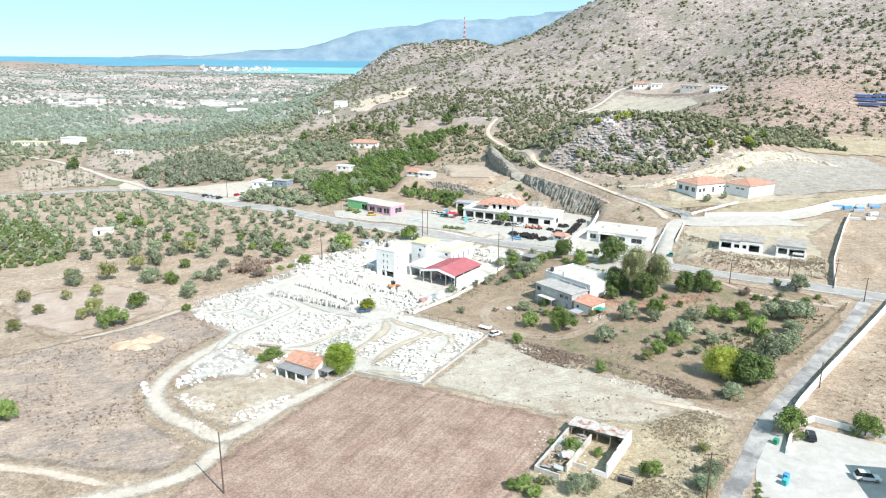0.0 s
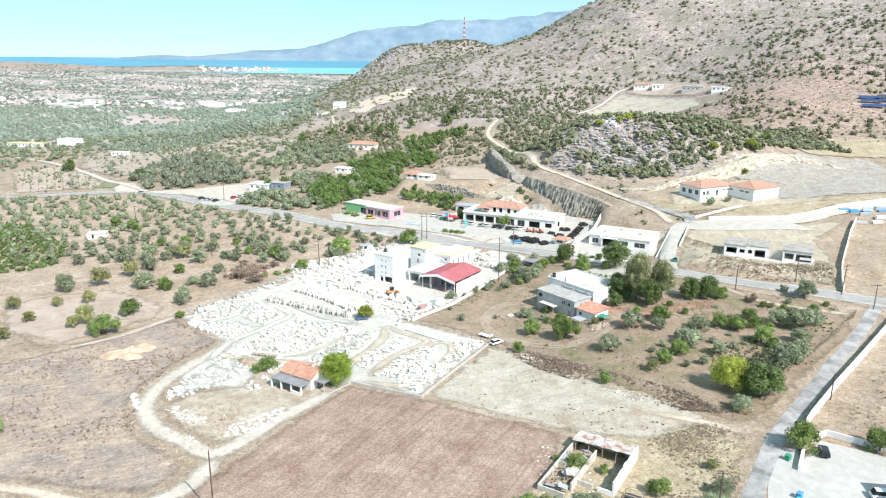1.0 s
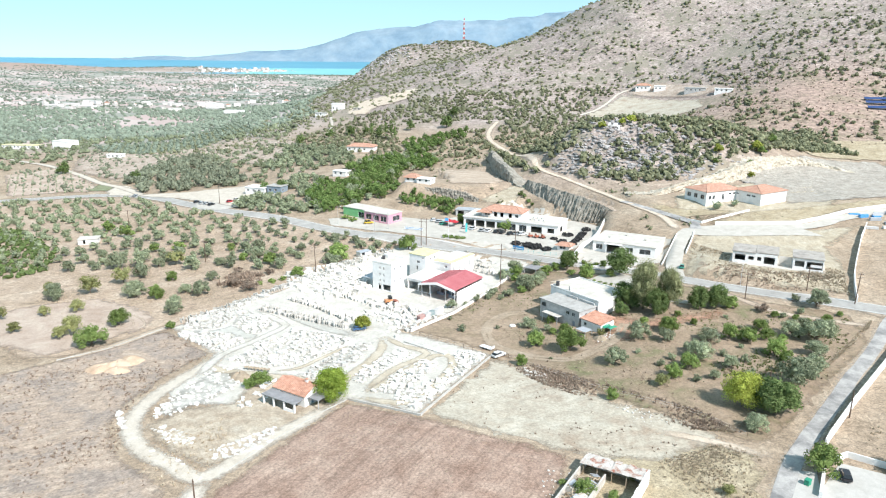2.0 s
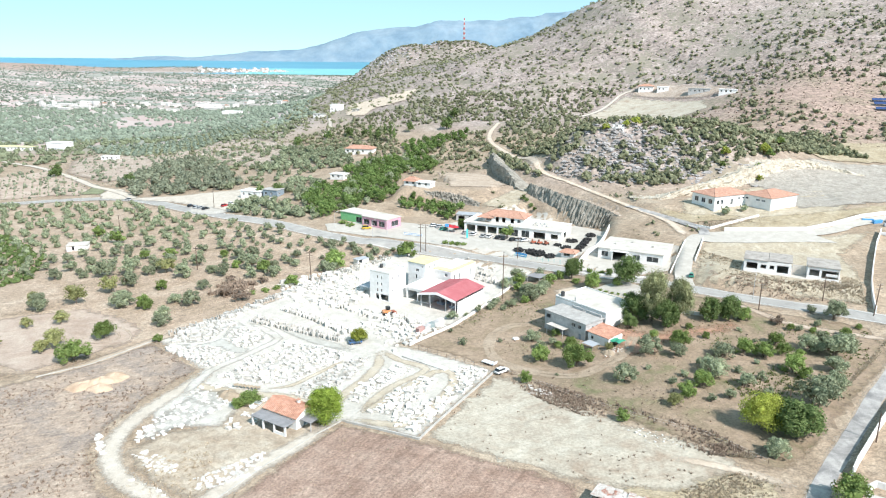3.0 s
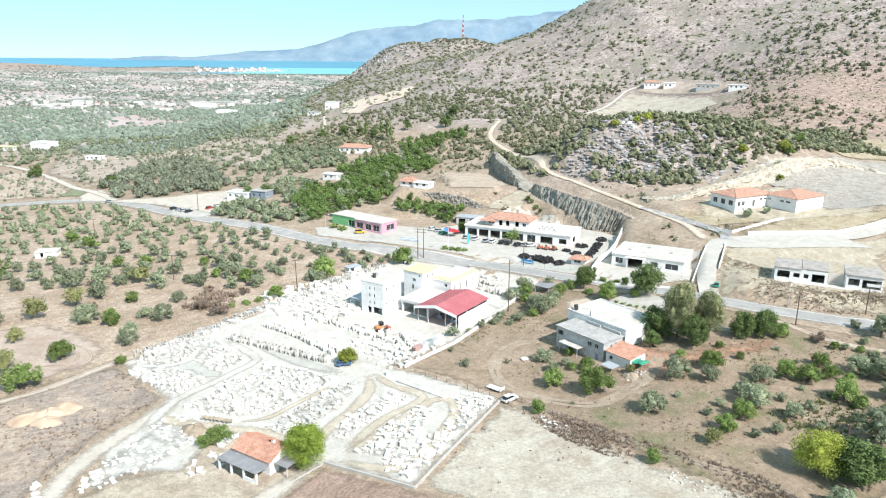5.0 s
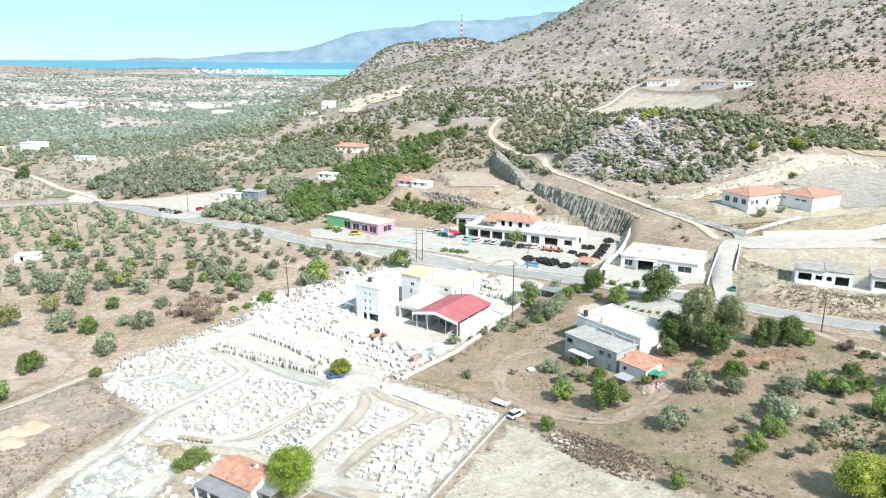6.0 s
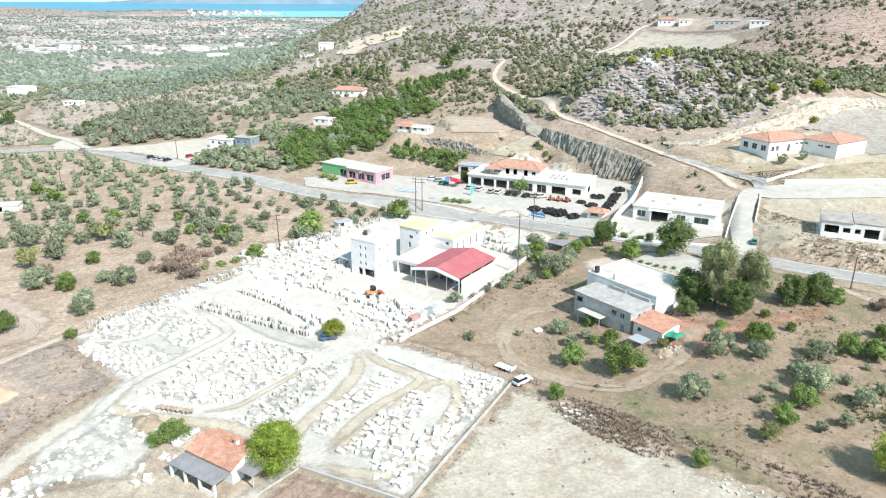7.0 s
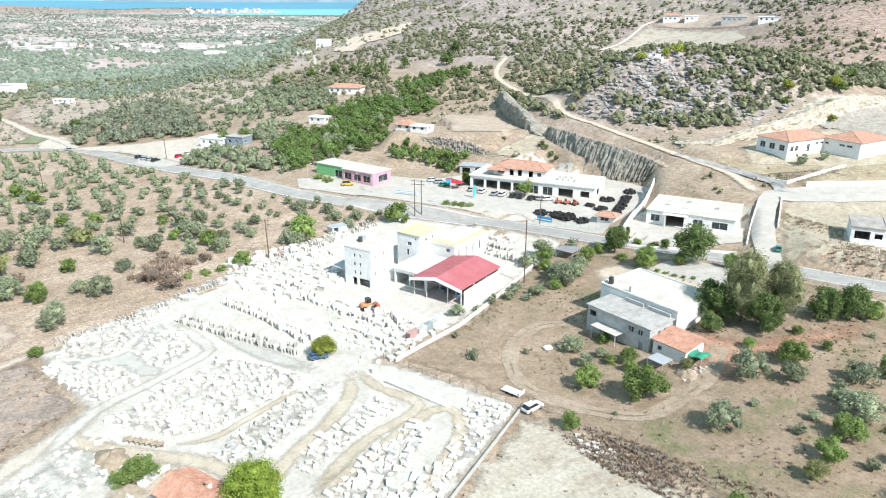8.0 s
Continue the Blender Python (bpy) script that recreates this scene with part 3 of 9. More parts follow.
ribbon("track", [(92.5, 219.5), (97.5, 211.5), (101, 205.5), (107, 200), (118, 194.5), (127, 190.5)], 3.8, WHEEL_TRACK, 0.14, "pale earth path between orchard and road", "road", 0.35)
for rut in (-0.85, 0.85):
    ribbon("track", [(20, 186), (23.3, 183.5), (31.1, 179.1), (37.3, 177.8), (44.2, 181.9), (52, 189), (57, 198)], 1.5, RUT, 0.13, "worn wheel rut past the white house", "road", 0.7, 2.0, rut)
patch("field", [(-140, 214), (-131, 222.5), (-113, 229), (-96.5, 221), (-84, 209), (-84.5, 202), (-93, 189), (-103, 178.5), (-125, 190)], YOUNG_PLOT, 0.1, "bare greyish tilled plot under a few trees", "field", 1.2, 4.0)
for k, (ra, rb) in enumerate(((15, 9), (11.5, 6.4), (8, 4))):
    ribbon("track", [(-101 + ra * math.cos(a * 0.6 - 1.2), 206 + rb * math.sin(a * 0.6 - 1.2) - ra * math.cos(a * 0.6 - 1.2) * 0.25) for a in range(6 - k)], 0.9, WHEEL_TRACK, 0.14, "curved wheel rut in the tilled plot", "road", 0.4)
patch("field", [(125, 612), (173, 678), (198, 645), (222, 607), (215, 575), (168, 556)], PALE_FIELD, 0.3, "fenced pale dry field high on the hillside", "field", 1.0, 8.0)
patch("field", [(176, 676), (192, 700), (215, 690), (248, 640), (250, 618), (224, 612), (202, 646)], VALLEY_SOIL, 0.3, "bare pinkish earth round the hill farm", "field", 2.0, 6.0, 8.0)
ribbon("track", [(118, 604), (140, 634), (160, 664), (172, 681), (186, 690)], 4.5, CREAM_TRACK, 0.4, "pale track along the upper field", "road", 0.2)
patch("field", [(0.5, 430), (8, 372), (31, 371), (38, 377), (35, 396), (29, 412)], WHEEL_TRACK, 0.15, "levelled bare earth terrace above the cutting", "field", 1.0)
GRAVEL = soften(mat("grey_scraped_gravel", [(0.3, (0.29, 0.26, 0.22)), (0.5, (0.375, 0.345, 0.295)), (0.72, (0.44, 0.41, 0.36))], 5, 0.5, 0.95, 0.1, 0, 0.4, mottle=0.32))
patch("field", [(150, 359), (189, 379), (205, 396), (250, 398), (250, 330), (194, 321), (157, 313), (168, 343)], GRAVEL, 0.24, "grey scraped gravel slope beside the halls", "bank", 1.5)
patch("field", [(227, 448), (300, 448), (280, 401), (246, 403), (212, 398), (210, 410)], STRAW, 0.3, "yellow straw field above the cut bank", "field", 1.5)
patch("field", [(22, 353), (35, 369), (47, 377), (50, 368), (44, 361), (42, 351), (35, 346)], YARD_EARTH, 0.22, "pale scraped bank of the cutting", "bank", 1.0)
ribbon("lane", [(88, 327), (92, 321.5), (99.9, 309.3), (105, 299), (108.7, 290.5), (107, 283)], 4.0, GREY_LANE, 0.34, "grey asphalt lane along the terrace foot", "road", 0.05)
patch("field", [(96, 321), (113, 311), (132, 305), (126, 300), (106, 299)], STRAW, 0.24, "straw slope below the halls", "bank", 0.6)
patch("field", [(113, 289), (124, 295.5), (138, 303), (159, 305), (195, 317), (240, 332), (240, 322), (178, 301.5), (161, 292), (148, 287), (130, 287.6)], STRAW, 0.28, "straw bank along the terrace road", "bank", 0.6)
patch("field", [(-83, 660), (-88, 738), (-39, 737), (-18, 783), (-26, 695), (-56, 681), (-63, 643)], DIRT, 0.5, "tan bare plot on the ridge slope", "field", 2.0, 6.0)
patch("field", [(-302, 494), (-276, 525), (-210, 442), (-213, 432), (-232, 434), (-258, 424)], YOUNG_PLOT, 0.16, "weeded plot of young trees by the fork", "field", 1.0, 5.0)
patch("field", [(-215, 434), (-220, 466), (-204, 449), (-200, 434)], CROP, 0.2, "small green crop by the road fork", "field", 1.0)
patch("field", [(-264, 508), (-211, 462), (-200, 520), (-165, 533), (-128, 498), (-106, 480), (-95, 540), (-110, 580), (-174, 663), (-216, 610), (-292, 629), (-288, 565)], VALLEY_SOIL, 0.12, "bare tan terraces of the valley", "field", 3.0, 7.0, 9.0)
patch("field", [(-314, 653), (-238, 664), (-242, 738), (-250, 900), (-190, 733), (-202, 606), (-244, 584), (-288, 611)], CROP, 0.2, "green orchard strip floor", "field", 3.0, 9.0)
patch("pavement", [(-203, 433), (-203, 451), (-193, 446), (-175, 418), (-146, 416), (-123, 422), (-107, 422), (-98, 400), (-94, 357), (-119, 378), (-147, 398), (-175, 412), (-196, 419)], CREAM_TRACK, 0.22, "broad pale gravel apron at the road fork", "yard", 0.5, 4.0)
ribbon("track", [(-96, 579), (-89.5, 588), (-89.8, 617), (-100, 678)], 4.5, CREAM_TRACK, 0.4, "pale track to the ridge houses", "road", 0.2)
patch("field", [(40, 130), (60, 134), (66, 129), (59, 113), (50, 98), (40, 80), (20, 80), (16, 98), (30, 126)], STRAW, 0.04, "straw plot round the ruin", "field", 1.5)
patch("pavement", [(53, 258), (60, 276), (65, 285), (84, 281), (94, 273), (84, 254), (73.5, 250.7)], PALE_CONCRETE, 0.13, "pale paved yard round the store building", "yard", 0.4)
patch("pavement", [(41.6, 243.5), (49.0, 243.8), (66.7, 227.5), (63.4, 219.9), (54.2, 221.5), (48.2, 228.6), (42.3, 233.0)], DIRT, 0.13, "pale drive behind the white house", "yard", 0.8)
patch("pavement", [(59, 101), (62.5, 110), (67, 117.5), (71, 123), (74, 122.5), (70.6, 114.6), (66, 108), (62, 101)], CONCRETE, 0.115, "pale concrete apron between lane and parking yard", "yard", 0.4)
patch("pavement", [(53.5, 238), (58.7, 240.5), (66, 239.5), (72.5, 229), (70, 222.5), (66.5, 222), (61.2, 227.8), (56.5, 234.5)], PALE_CONCRETE, 0.16, "pale paved forecourt behind the white house", "yard", 0.5)
patch("pavement", [(59.5, 99), (71, 116), (80, 125.5), (94, 117.5), (125, 100), (110, 60), (50, 60)], CONCRETE, 0.1, "pale concrete parking yard behind a gate", "yard", 0.1)
patch("pavement", [(87, 238), (102, 273), (112, 280), (154, 279), (176, 284), (150, 262), (141, 233), (133, 216), (110, 225)], YARD_EARTH, 0.12, "pale rubble plot round the unfinished building", "yard", 1.0)
patch("pavement", [(106, 305), (112, 328), (128, 348), (165, 353), (220, 362), (222, 338), (186, 322), (170, 303), (145, 300), (120, 300)], YARD_EARTH, 0.14, "pale levelled terrace round the orange-roofed halls", "yard", 1.0)
patch("pavement", [(-131, 386), (-100, 402), (-84, 396), (-90, 372), (-112, 362), (-126, 370)], PALE_CONCRETE, 0.2, "pale parking lot of a roadside business", "yard", 0.5)
patch("pavement", [(101, 273), (103.5, 283), (112, 285.5), (132, 284.6), (147, 283.4), (153, 271), (142, 272.6), (119.5, 272.8), (104, 275)], PALE_CONCRETE, 0.26, "broad pale concrete apron below the terrace", "yard", 0.2)

WHITE_STONE = mat("white_limestone", [(0.3, (0.5, 0.47, 0.41)), (0.5, (0.61, 0.59, 0.545)), (0.7, (0.7, 0.685, 0.65))], 1.2, 0.15, 0.9, 0.04, 0, 0.3, 0.14)
CREAM_CUT = mat("cream_cut_bank", [(0.3, (0.39, 0.335, 0.255)), (0.5, (0.5, 0.45, 0.365)), (0.72, (0.59, 0.55, 0.465))], 2.5, 0.4, 0.95, 0.12, 0, 0.35, mottle=0.2)
CUT_ROCK = mat("cut_rock", [(0.3, (0.2, 0.185, 0.155)), (0.5, (0.29, 0.275, 0.235)), (0.72, (0.38, 0.36, 0.315))], 2.5, 0.4, 0.95, 0.12, 0, 0.4, mottle=0.2)
GREY_ROCK = mat("grey_crag", [(0.3, (0.225, 0.215, 0.21)), (0.5, (0.35, 0.335, 0.325)), (0.7, (0.465, 0.45, 0.435))], 1.2, 0.2, 0.95, 0.08, 0, 0.45, 0.25)
SAND = mat("heaped_sand", [(0.3, (0.42, 0.3, 0.205)), (0.5, (0.5, 0.375, 0.27)), (0.7, (0.56, 0.445, 0.335))], 3, 0.12, 0.95, 0.03, 0, 0.2)
WHITE_WALL = mat("white_render", [(0.3, (0.7, 0.69, 0.66)), (0.55, (0.8, 0.79, 0.77)), (0.75, (0.83, 0.82, 0.8))], 1.5, 0.1, 0.85, 0.01, 0, 0.08)
GREY_WALL = mat("weathered_grey_render", [(0.3, (0.36, 0.36, 0.35)), (0.55, (0.48, 0.48, 0.47)), (0.75, (0.58, 0.57, 0.55))], 1.2, 0.1, 0.9, 0.01, 0, 0.15)
BARE = mat("bare_concrete", [(0.3, (0.4, 0.38, 0.34)), (0.5, (0.52, 0.49, 0.44)), (0.75, (0.63, 0.6, 0.55))], 2, 0.2, 0.9, 0.02, 0, 0.2)
ROOF_GREY = mat("grey_roof_screed", [(0.3, (0.3, 0.29, 0.27)), (0.5, (0.4, 0.39, 0.365)), (0.75, (0.49, 0.475, 0.45))], 2, 0.2, 0.9, 0.01, 0, 0.2, mottle=0.14)
ROOF_CREAM = mat("cream_roof_coating", [(0.3, (0.45, 0.42, 0.36)), (0.5, (0.53, 0.505, 0.45)), (0.75, (0.6, 0.575, 0.52))], 3, 0.2, 0.9, 0.01, 0, 0.12, mottle=0.08)
RAW_SLAB = mat("raw_concrete_slab", [(0.3, (0.268, 0.250, 0.224)), (0.5, (0.366, 0.339, 0.305)), (0.75, (0.464, 0.434, 0.391))], 2.5, 0.2, 0.92, 0.02, 0, 0.2, mottle=0.16)
ROOF_WHITE = mat("white_roof_coating", [(0.3, (0.68, 0.67, 0.65)), (0.5, (0.79, 0.78, 0.76)), (0.75, (0.82, 0.82, 0.8))], 2.5, 0.2, 0.85, 0.01, 0, 0.08)
ROOF_YELLOW = mat("pale_yellow_roof", [(0.3, (0.55, 0.5, 0.27)), (0.6, (0.64, 0.59, 0.36))], 2, 0.2, 0.85, 0.01, 0, 0.1)
TILE = mat("terracotta_tiles", [(0.3, (0.38, 0.2, 0.135)), (0.5, (0.47, 0.265, 0.19)), (0.72, (0.55, 0.36, 0.275))], 1.0, 0.25, 0.85, 0.05, 0, 0.3, mottle=0.15)
RED_SHEET = mat("faded_red_sheet", [(0.3, (0.4, 0.115, 0.125)), (0.5, (0.44, 0.14, 0.15)), (0.75, (0.47, 0.18, 0.19))], 3, 0.3, 0.5, 0.01, 0, 0.1)
GREY_SHEET = mat("grey_metal_sheet", [(0.3, (0.36, 0.38, 0.4)), (0.6, (0.46, 0.48, 0.5))], 2, 0.3, 0.5, 0.01, 0.2, 0.12)
RUST_SHEET = mat("rusting_sheet", [(0.35, (0.34, 0.13, 0.08)), (0.48, (0.52, 0.47, 0.42)), (0.7, (0.66, 0.64, 0.6))], 1.6, 0.2, 0.7, 0.02, 0.1, 0.3)
STEEL = mat("painted_steel", [(0.3, (0.5, 0.5, 0.5)), (0.7, (0.62, 0.62, 0.62))], 1, 0.1, 0.5, 0, 0.3, 0.1)
DARK_METAL = mat("dark_metal", [(0.3, (0.05, 0.05, 0.055)), (0.7, (0.1, 0.1, 0.1))], 1, 0.1, 0.5, 0, 0.4, 0.2)
POLE_WOOD = mat("tarred_pole_wood", [(0.3, (0.09, 0.06, 0.045)), (0.7, (0.17, 0.12, 0.09))], 0.6, 0.05, 0.9, 0, 0, 0.3)
FRAME_WHITE = mat("white_frame", [(0.3, (0.66, 0.66, 0.65)), (0.7, (0.75, 0.75, 0.74))], 0.5, 0.05, 0.5)
DOOR_GREY = mat("grey_blue_door", [(0.3, (0.2, 0.26, 0.31)), (0.7, (0.28, 0.33, 0.38))], 0.6, 0.05, 0.6)
PINK = mat("pink_paint", [(0.3, (0.58, 0.3, 0.38)), (0.7, (0.65, 0.38, 0.45))], 1.5, 0.1, 0.8)
GREEN = mat("bright_green_paint", [(0.3, (0.18, 0.48, 0.2)), (0.7, (0.25, 0.55, 0.27))], 1.5, 0.1, 0.8)
TEAL = mat("teal_fabric", [(0.3, (0.05, 0.4, 0.4)), (0.7, (0.1, 0.5, 0.5))], 0.8, 0.1, 0.8)
GREEN_TARP = mat("green_tarpaulin", [(0.3, (0.03, 0.25, 0.15)), (0.7, (0.06, 0.34, 0.22))], 0.8, 0.1, 0.6)
BLUE = mat("blue_paint", [(0.3, (0.05, 0.25, 0.55)), (0.7, (0.12, 0.35, 0.62))], 0.8, 0.1, 0.6)
SOLAR = mat("solar_cells", [(0.3, (0.02, 0.04, 0.12)), (0.7, (0.04, 0.07, 0.2))], 0.5, 0.05, 0.2, 0, 0, 0.1, 0, 0.5)
RUBBER = mat("black_rubber", [(0.3, (0.02, 0.02, 0.02)), (0.7, (0.045, 0.045, 0.045))], 0.5, 0.05, 0.85)
HUB = mat("wheel_metal", [(0.3, (0.4, 0.4, 0.4)), (0.7, (0.55, 0.55, 0.55))], 0.2, 0.02, 0.35, 0, 0.8)
SCRAP = mat("rusty_scrap", [(0.3, (0.25, 0.07, 0.04)), (0.5, (0.4, 0.13, 0.08)), (0.7, (0.3, 0.2, 0.16))], 0.5, 0.1, 0.8, 0.02, 0.2, 0.4, 0.3)
TIMBER = mat("weathered_timber", [(0.3, (0.26, 0.2, 0.14)), (0.7, (0.42, 0.35, 0.26))], 0.6, 0.06, 0.9, 0.01, 0, 0.3, 0.2)
BARK = mat("bark", [(0.3, (0.1, 0.075, 0.055)), (0.7, (0.22, 0.18, 0.14))], 0.4, 0.05, 0.95, 0.02, 0, 0.3)


def paint(name, c):
    return mat(name, [(0.3, tuple(v * 0.92 for v in c)), (0.7, c)], 1.0, 0.3, 0.28, 0, 0.1, 0.05, 0, 0.5)


PAINTS = {"white": paint("white_car_paint", (0.78, 0.78, 0.78)), "silver": paint("silver_car_paint", (0.45, 0.47, 0.48)), "black": paint("black_car_paint", (0.03, 0.03, 0.035)),
          "red": paint("red_car_paint", (0.5, 0.03, 0.04)), "yellow": paint("yellow_car_paint", (0.75, 0.5, 0.05)), "blue": paint("blue_car_paint", (0.07, 0.15, 0.3)), "green": paint("green_paint", (0.05, 0.3, 0.22))}
GLASS = bpy.data.materials.new("window_glass")
GLASS.use_nodes = True
gb = GLASS.node_tree.nodes["Principled BSDF"]
gb.inputs["Base Color"].default_value, gb.inputs["Roughness"].default_value = (0.22, 0.27, 0.29, 1), 0.05
gb.inputs["Transmission Weight"].default_value = 0.9
TINTED = mat("tinted_car_glass", [(0.3, (0.015, 0.018, 0.02)), (0.7, (0.03, 0.034, 0.036))], 0.5, 0.1, 0.08, 0, 0, 0.1, 0, 0.6)


# ---- buildings ----
SIDES = {"front": lambda w, d, t: pose(0, 0, 0), "right": lambda w, d, t: pose(w, t, 0, 0, 0, 90), "back": lambda w, d, t: pose(w, d, 0, 0, 0, 180), "left": lambda w, d, t: pose(0, d - t, 0, 0, 0, 270)}


def wall_panel(w, z0, h, th, holes):
    """A wall with real openings, as blocks round them; it stands on the x axis and its inside is towards +y."""
    bm = bmesh.new()
    xs = sorted({0, w, *(v for q in holes for v in q[:2])})
    zs = sorted({z0, h, *(v for q in holes for v in q[2:4])})
    for xa, xb in zip(xs, xs[1:]):
        run = None
        for za, zb in zip(zs, zs[1:]):
            mx, mz = (xa + xb) / 2, (za + zb) / 2
            if any(q[0] < mx < q[1] and q[2] < mz < q[3] for q in holes):
                if run:
                    box(bm, xa, xb, 0, th, *run)
                run = None
            else:
                run = (run[0], zb) if run else (za, zb)
        if run:
            box(bm, xa, xb, 0, th, *run)
    bmesh.ops.remove_doubles(bm, verts=bm.verts, dist=0.001)
    return bm


def fill_opening(root, m, q, th):
    x0, x1, z0, z1, kind = q
    if kind == "open":
        return
    bm = bmesh.new()
    if kind == "door":
        leaf = part("door", box(bm, x0, x1, th * 0.5, th * 0.5 + 0.06, z0, z1), DOOR_GREY, root)
        leaf.matrix_basis = m
        return
    if kind == "shutter":
        for k in range(max(2, int((z1 - z0) / 0.25))):
            za = z0 + k * (z1 - z0) / max(2, int((z1 - z0) / 0.25))
            box(bm, x0, x1, th * 0.4, th * 0.4 + 0.05 + 0.02 * (k % 2), za, za + 0.23)
        leaf = part("shutter", bm, GREY_SHEET, root)
        leaf.matrix_basis = m
        return
    f = min(0.08, 0.07 * (x1 - x0))
    bars = ((x0, x0 + f, z0, z1), (x1 - f, x1, z0, z1), (x0 + f, x1 - f, z0, z0 + f), (x0 + f, x1 - f, z1 - f, z1))
    if x1 - x0 > 1.0:
        bars += (((x0 + x1) / 2 - f / 2, (x0 + x1) / 2 + f / 2, z0 + f, z1 - f),)
    for a in bars:
        box(bm, a[0], a[1], th * 0.45, th * 0.45 + 0.07, a[2], a[3])
    win = part("window", bm, FRAME_WHITE, root)
    win.matrix_basis = m
    pane = part("pane", boxed(x0 + f, x1 - f, th * 0.45 + 0.025, th * 0.45 + 0.045, z0 + f, z1 - f), GLASS, win)
    pane.visible_shadow = False


def walls(root, x, y, w, d, h, material, holes=None, th=0.28, z0=-1.2, floor_z=0.02):
    """Four walls with their openings, and a floor, set at x, y in the thing's own frame."""
    holes = holes or {}
    at = Matrix.Translation((x, y, 0))
    for side, place in SIDES.items():
        long = w if side in ("front", "back") else d - 2 * th
        m = at @ place(w, d, th)
        ob = part("wall", wall_panel(long, z0, h, th, holes.get(side, [])), material, root)
        ob.matrix_basis = m
        for q in holes.get(side, []):
            fill_opening(root, m, q, th)
    fl = part("floor_slab", boxed(th, w - th, th, d - th, floor_z - 0.2, floor_z), BARE, root)
    fl.matrix_basis = at


def flat_roof(root, x, y, w, d, h, material, over=0.3, thick=0.28, parapet=0.0):
    ob = part("roof", boxed(x - over, x + w + over, y - over, y + d + over, h + 0.003, h + thick, 0.03), material, root)
    if parapet:
        bm = bmesh.new()
        t, z0, z1 = 0.18, h + thick, h + thick + parapet
        X0, X1, Y0, Y1 = x - over, x + w + over, y - over, y + d + over
        for a in ((X0, X1, Y0, Y0 + t), (X0, X1, Y1 - t, Y1), (X0, X0 + t, Y0 + t, Y1 - t), (X1 - t, X1, Y0 + t, Y1 - t)):
            box(bm, *a, z0, z1)
        part("parapet", bm, WHITE_WALL, ob)
    return ob


def shell_roof(root, faces, material, thick=0.14):
    """Sloping roof planes given as corner lists, with thickness."""
    bm = bmesh.new()
    for f in faces:
        top = [bm.verts.new(p) for p in f]
        low = [bm.verts.new((p[0], p[1], p[2] - thick)) for p in f]
        bm.faces.new(top)
        bm.faces.new(low[::-1])
        for i in range(len(f)):
            j = (i + 1) % len(f)
            bm.faces.new((top[j], top[i], low[i], low[j]))
    bmesh.ops.recalc_face_normals(bm, faces=bm.faces)
    return part("roof", bm, material, root)


def tile_ribs(roof, a, b, up, n, r, material):
    """Rows of half-round cover tiles from the eave line a-b up the slope."""
    a, b, up = Vector(a), Vector(b), Vector(up)
    bm = bmesh.new()
    for k in range(n):
        p = a + (b - a) * (k + 0.5) / n
        rod(bm, p + Vector((0, 0, r * .3)), p + up + Vector((0, 0, r * .3)), r, r, 5)
    part("tile_cover", bm, material, roof)


def gable_roof(root, x, y, w, d, h, rise, material, over=0.4, ribs=True):
    X0, X1, Y0, Y1, ym = x - over, x + w + over, y - over, y + d + over, y + d / 2
    s = rise / (d / 2)
    e, t = h - over * s + 0.16, h + rise + 0.16
    roof = shell_roof(root, [[(X0, Y0, e), (X1, Y0, e), (X1, ym, t), (X0, ym, t)], [(X1, Y1, e), (X0, Y1, e), (X0, ym, t), (X1, ym, t)]], material)
    if ribs:
        n = int((X1 - X0) / 0.45)
        tile_ribs(roof, (X0, Y0, e), (X1, Y0, e), (0, ym - Y0, t - e), n, 0.09, material)
        tile_ribs(roof, (X0, Y1, e), (X1, Y1, e), (0, ym - Y1, t - e), n, 0.09, material)
    for xa, xb in ((x + 0.01, x + 0.26), (x + w - 0.26, x + w - 0.01)):
        bm = bmesh.new()
        p = [(yy, zz) for yy, zz in ((y, h), (y + d, h), (ym, h + rise))]
        va, vb = [bm.verts.new((xa, *q)) for q in p], [bm.verts.new((xb, *q)) for q in p]
        bm.faces.new(va[::-1]), bm.faces.new(vb)
        for i in range(3):
            bm.faces.new((va[i], va[(i + 1) % 3], vb[(i + 1) % 3], vb[i]))
        part("gable", bm, WHITE_WALL, root)
    return roof


def hip_roof(root, x, y, w, d, h, rise, material, over=0.5):
    X0, X1, Y0, Y1, ym, k = x - over, x + w + over, y - over, y + d + over, y + d / 2, d / 2
    e, t = h + 0.05, h + rise
    A, B, C, D, R, S = (X0, Y0, e), (X1, Y0, e), (X1, Y1, e), (X0, Y1, e), (X0 + k, ym, t), (X1 - k, ym, t)
    roof = shell_roof(root, [[A, B, S, R], [C, D, R, S], [D, A, R], [B, C, S]], material)
    bm = bmesh.new()
    for p, q in ((A, R), (D, R), (B, S), (C, S), (R, S)):
        rod(bm, p, q, 0.13, 0.13, 6)
    part("ridge_tiles", bm, material, roof)
    return roof


def row_of(kind, n, x0, step, width, z0, z1):
    return [(x0 + k * step, x0 + k * step + width, z0, z1, kind) for k in range(n)]


def base_z(x, y, turn, w, d):
    c, s = math.cos(radians(turn)), math.sin(radians(turn))
    return max(ground(x + a * c - b * s, y + a * s + b * c) for a, b in ((0, 0), (w, 0), (w, d), (0, d))) * 0.5 + ground(x, y) * 0.5 + 0.1


def house(name, label, category, x, y, turn, w, d):
    return thing(name, label, category, x, y, turn, 0, "", base_z(x, y, turn, w, d))


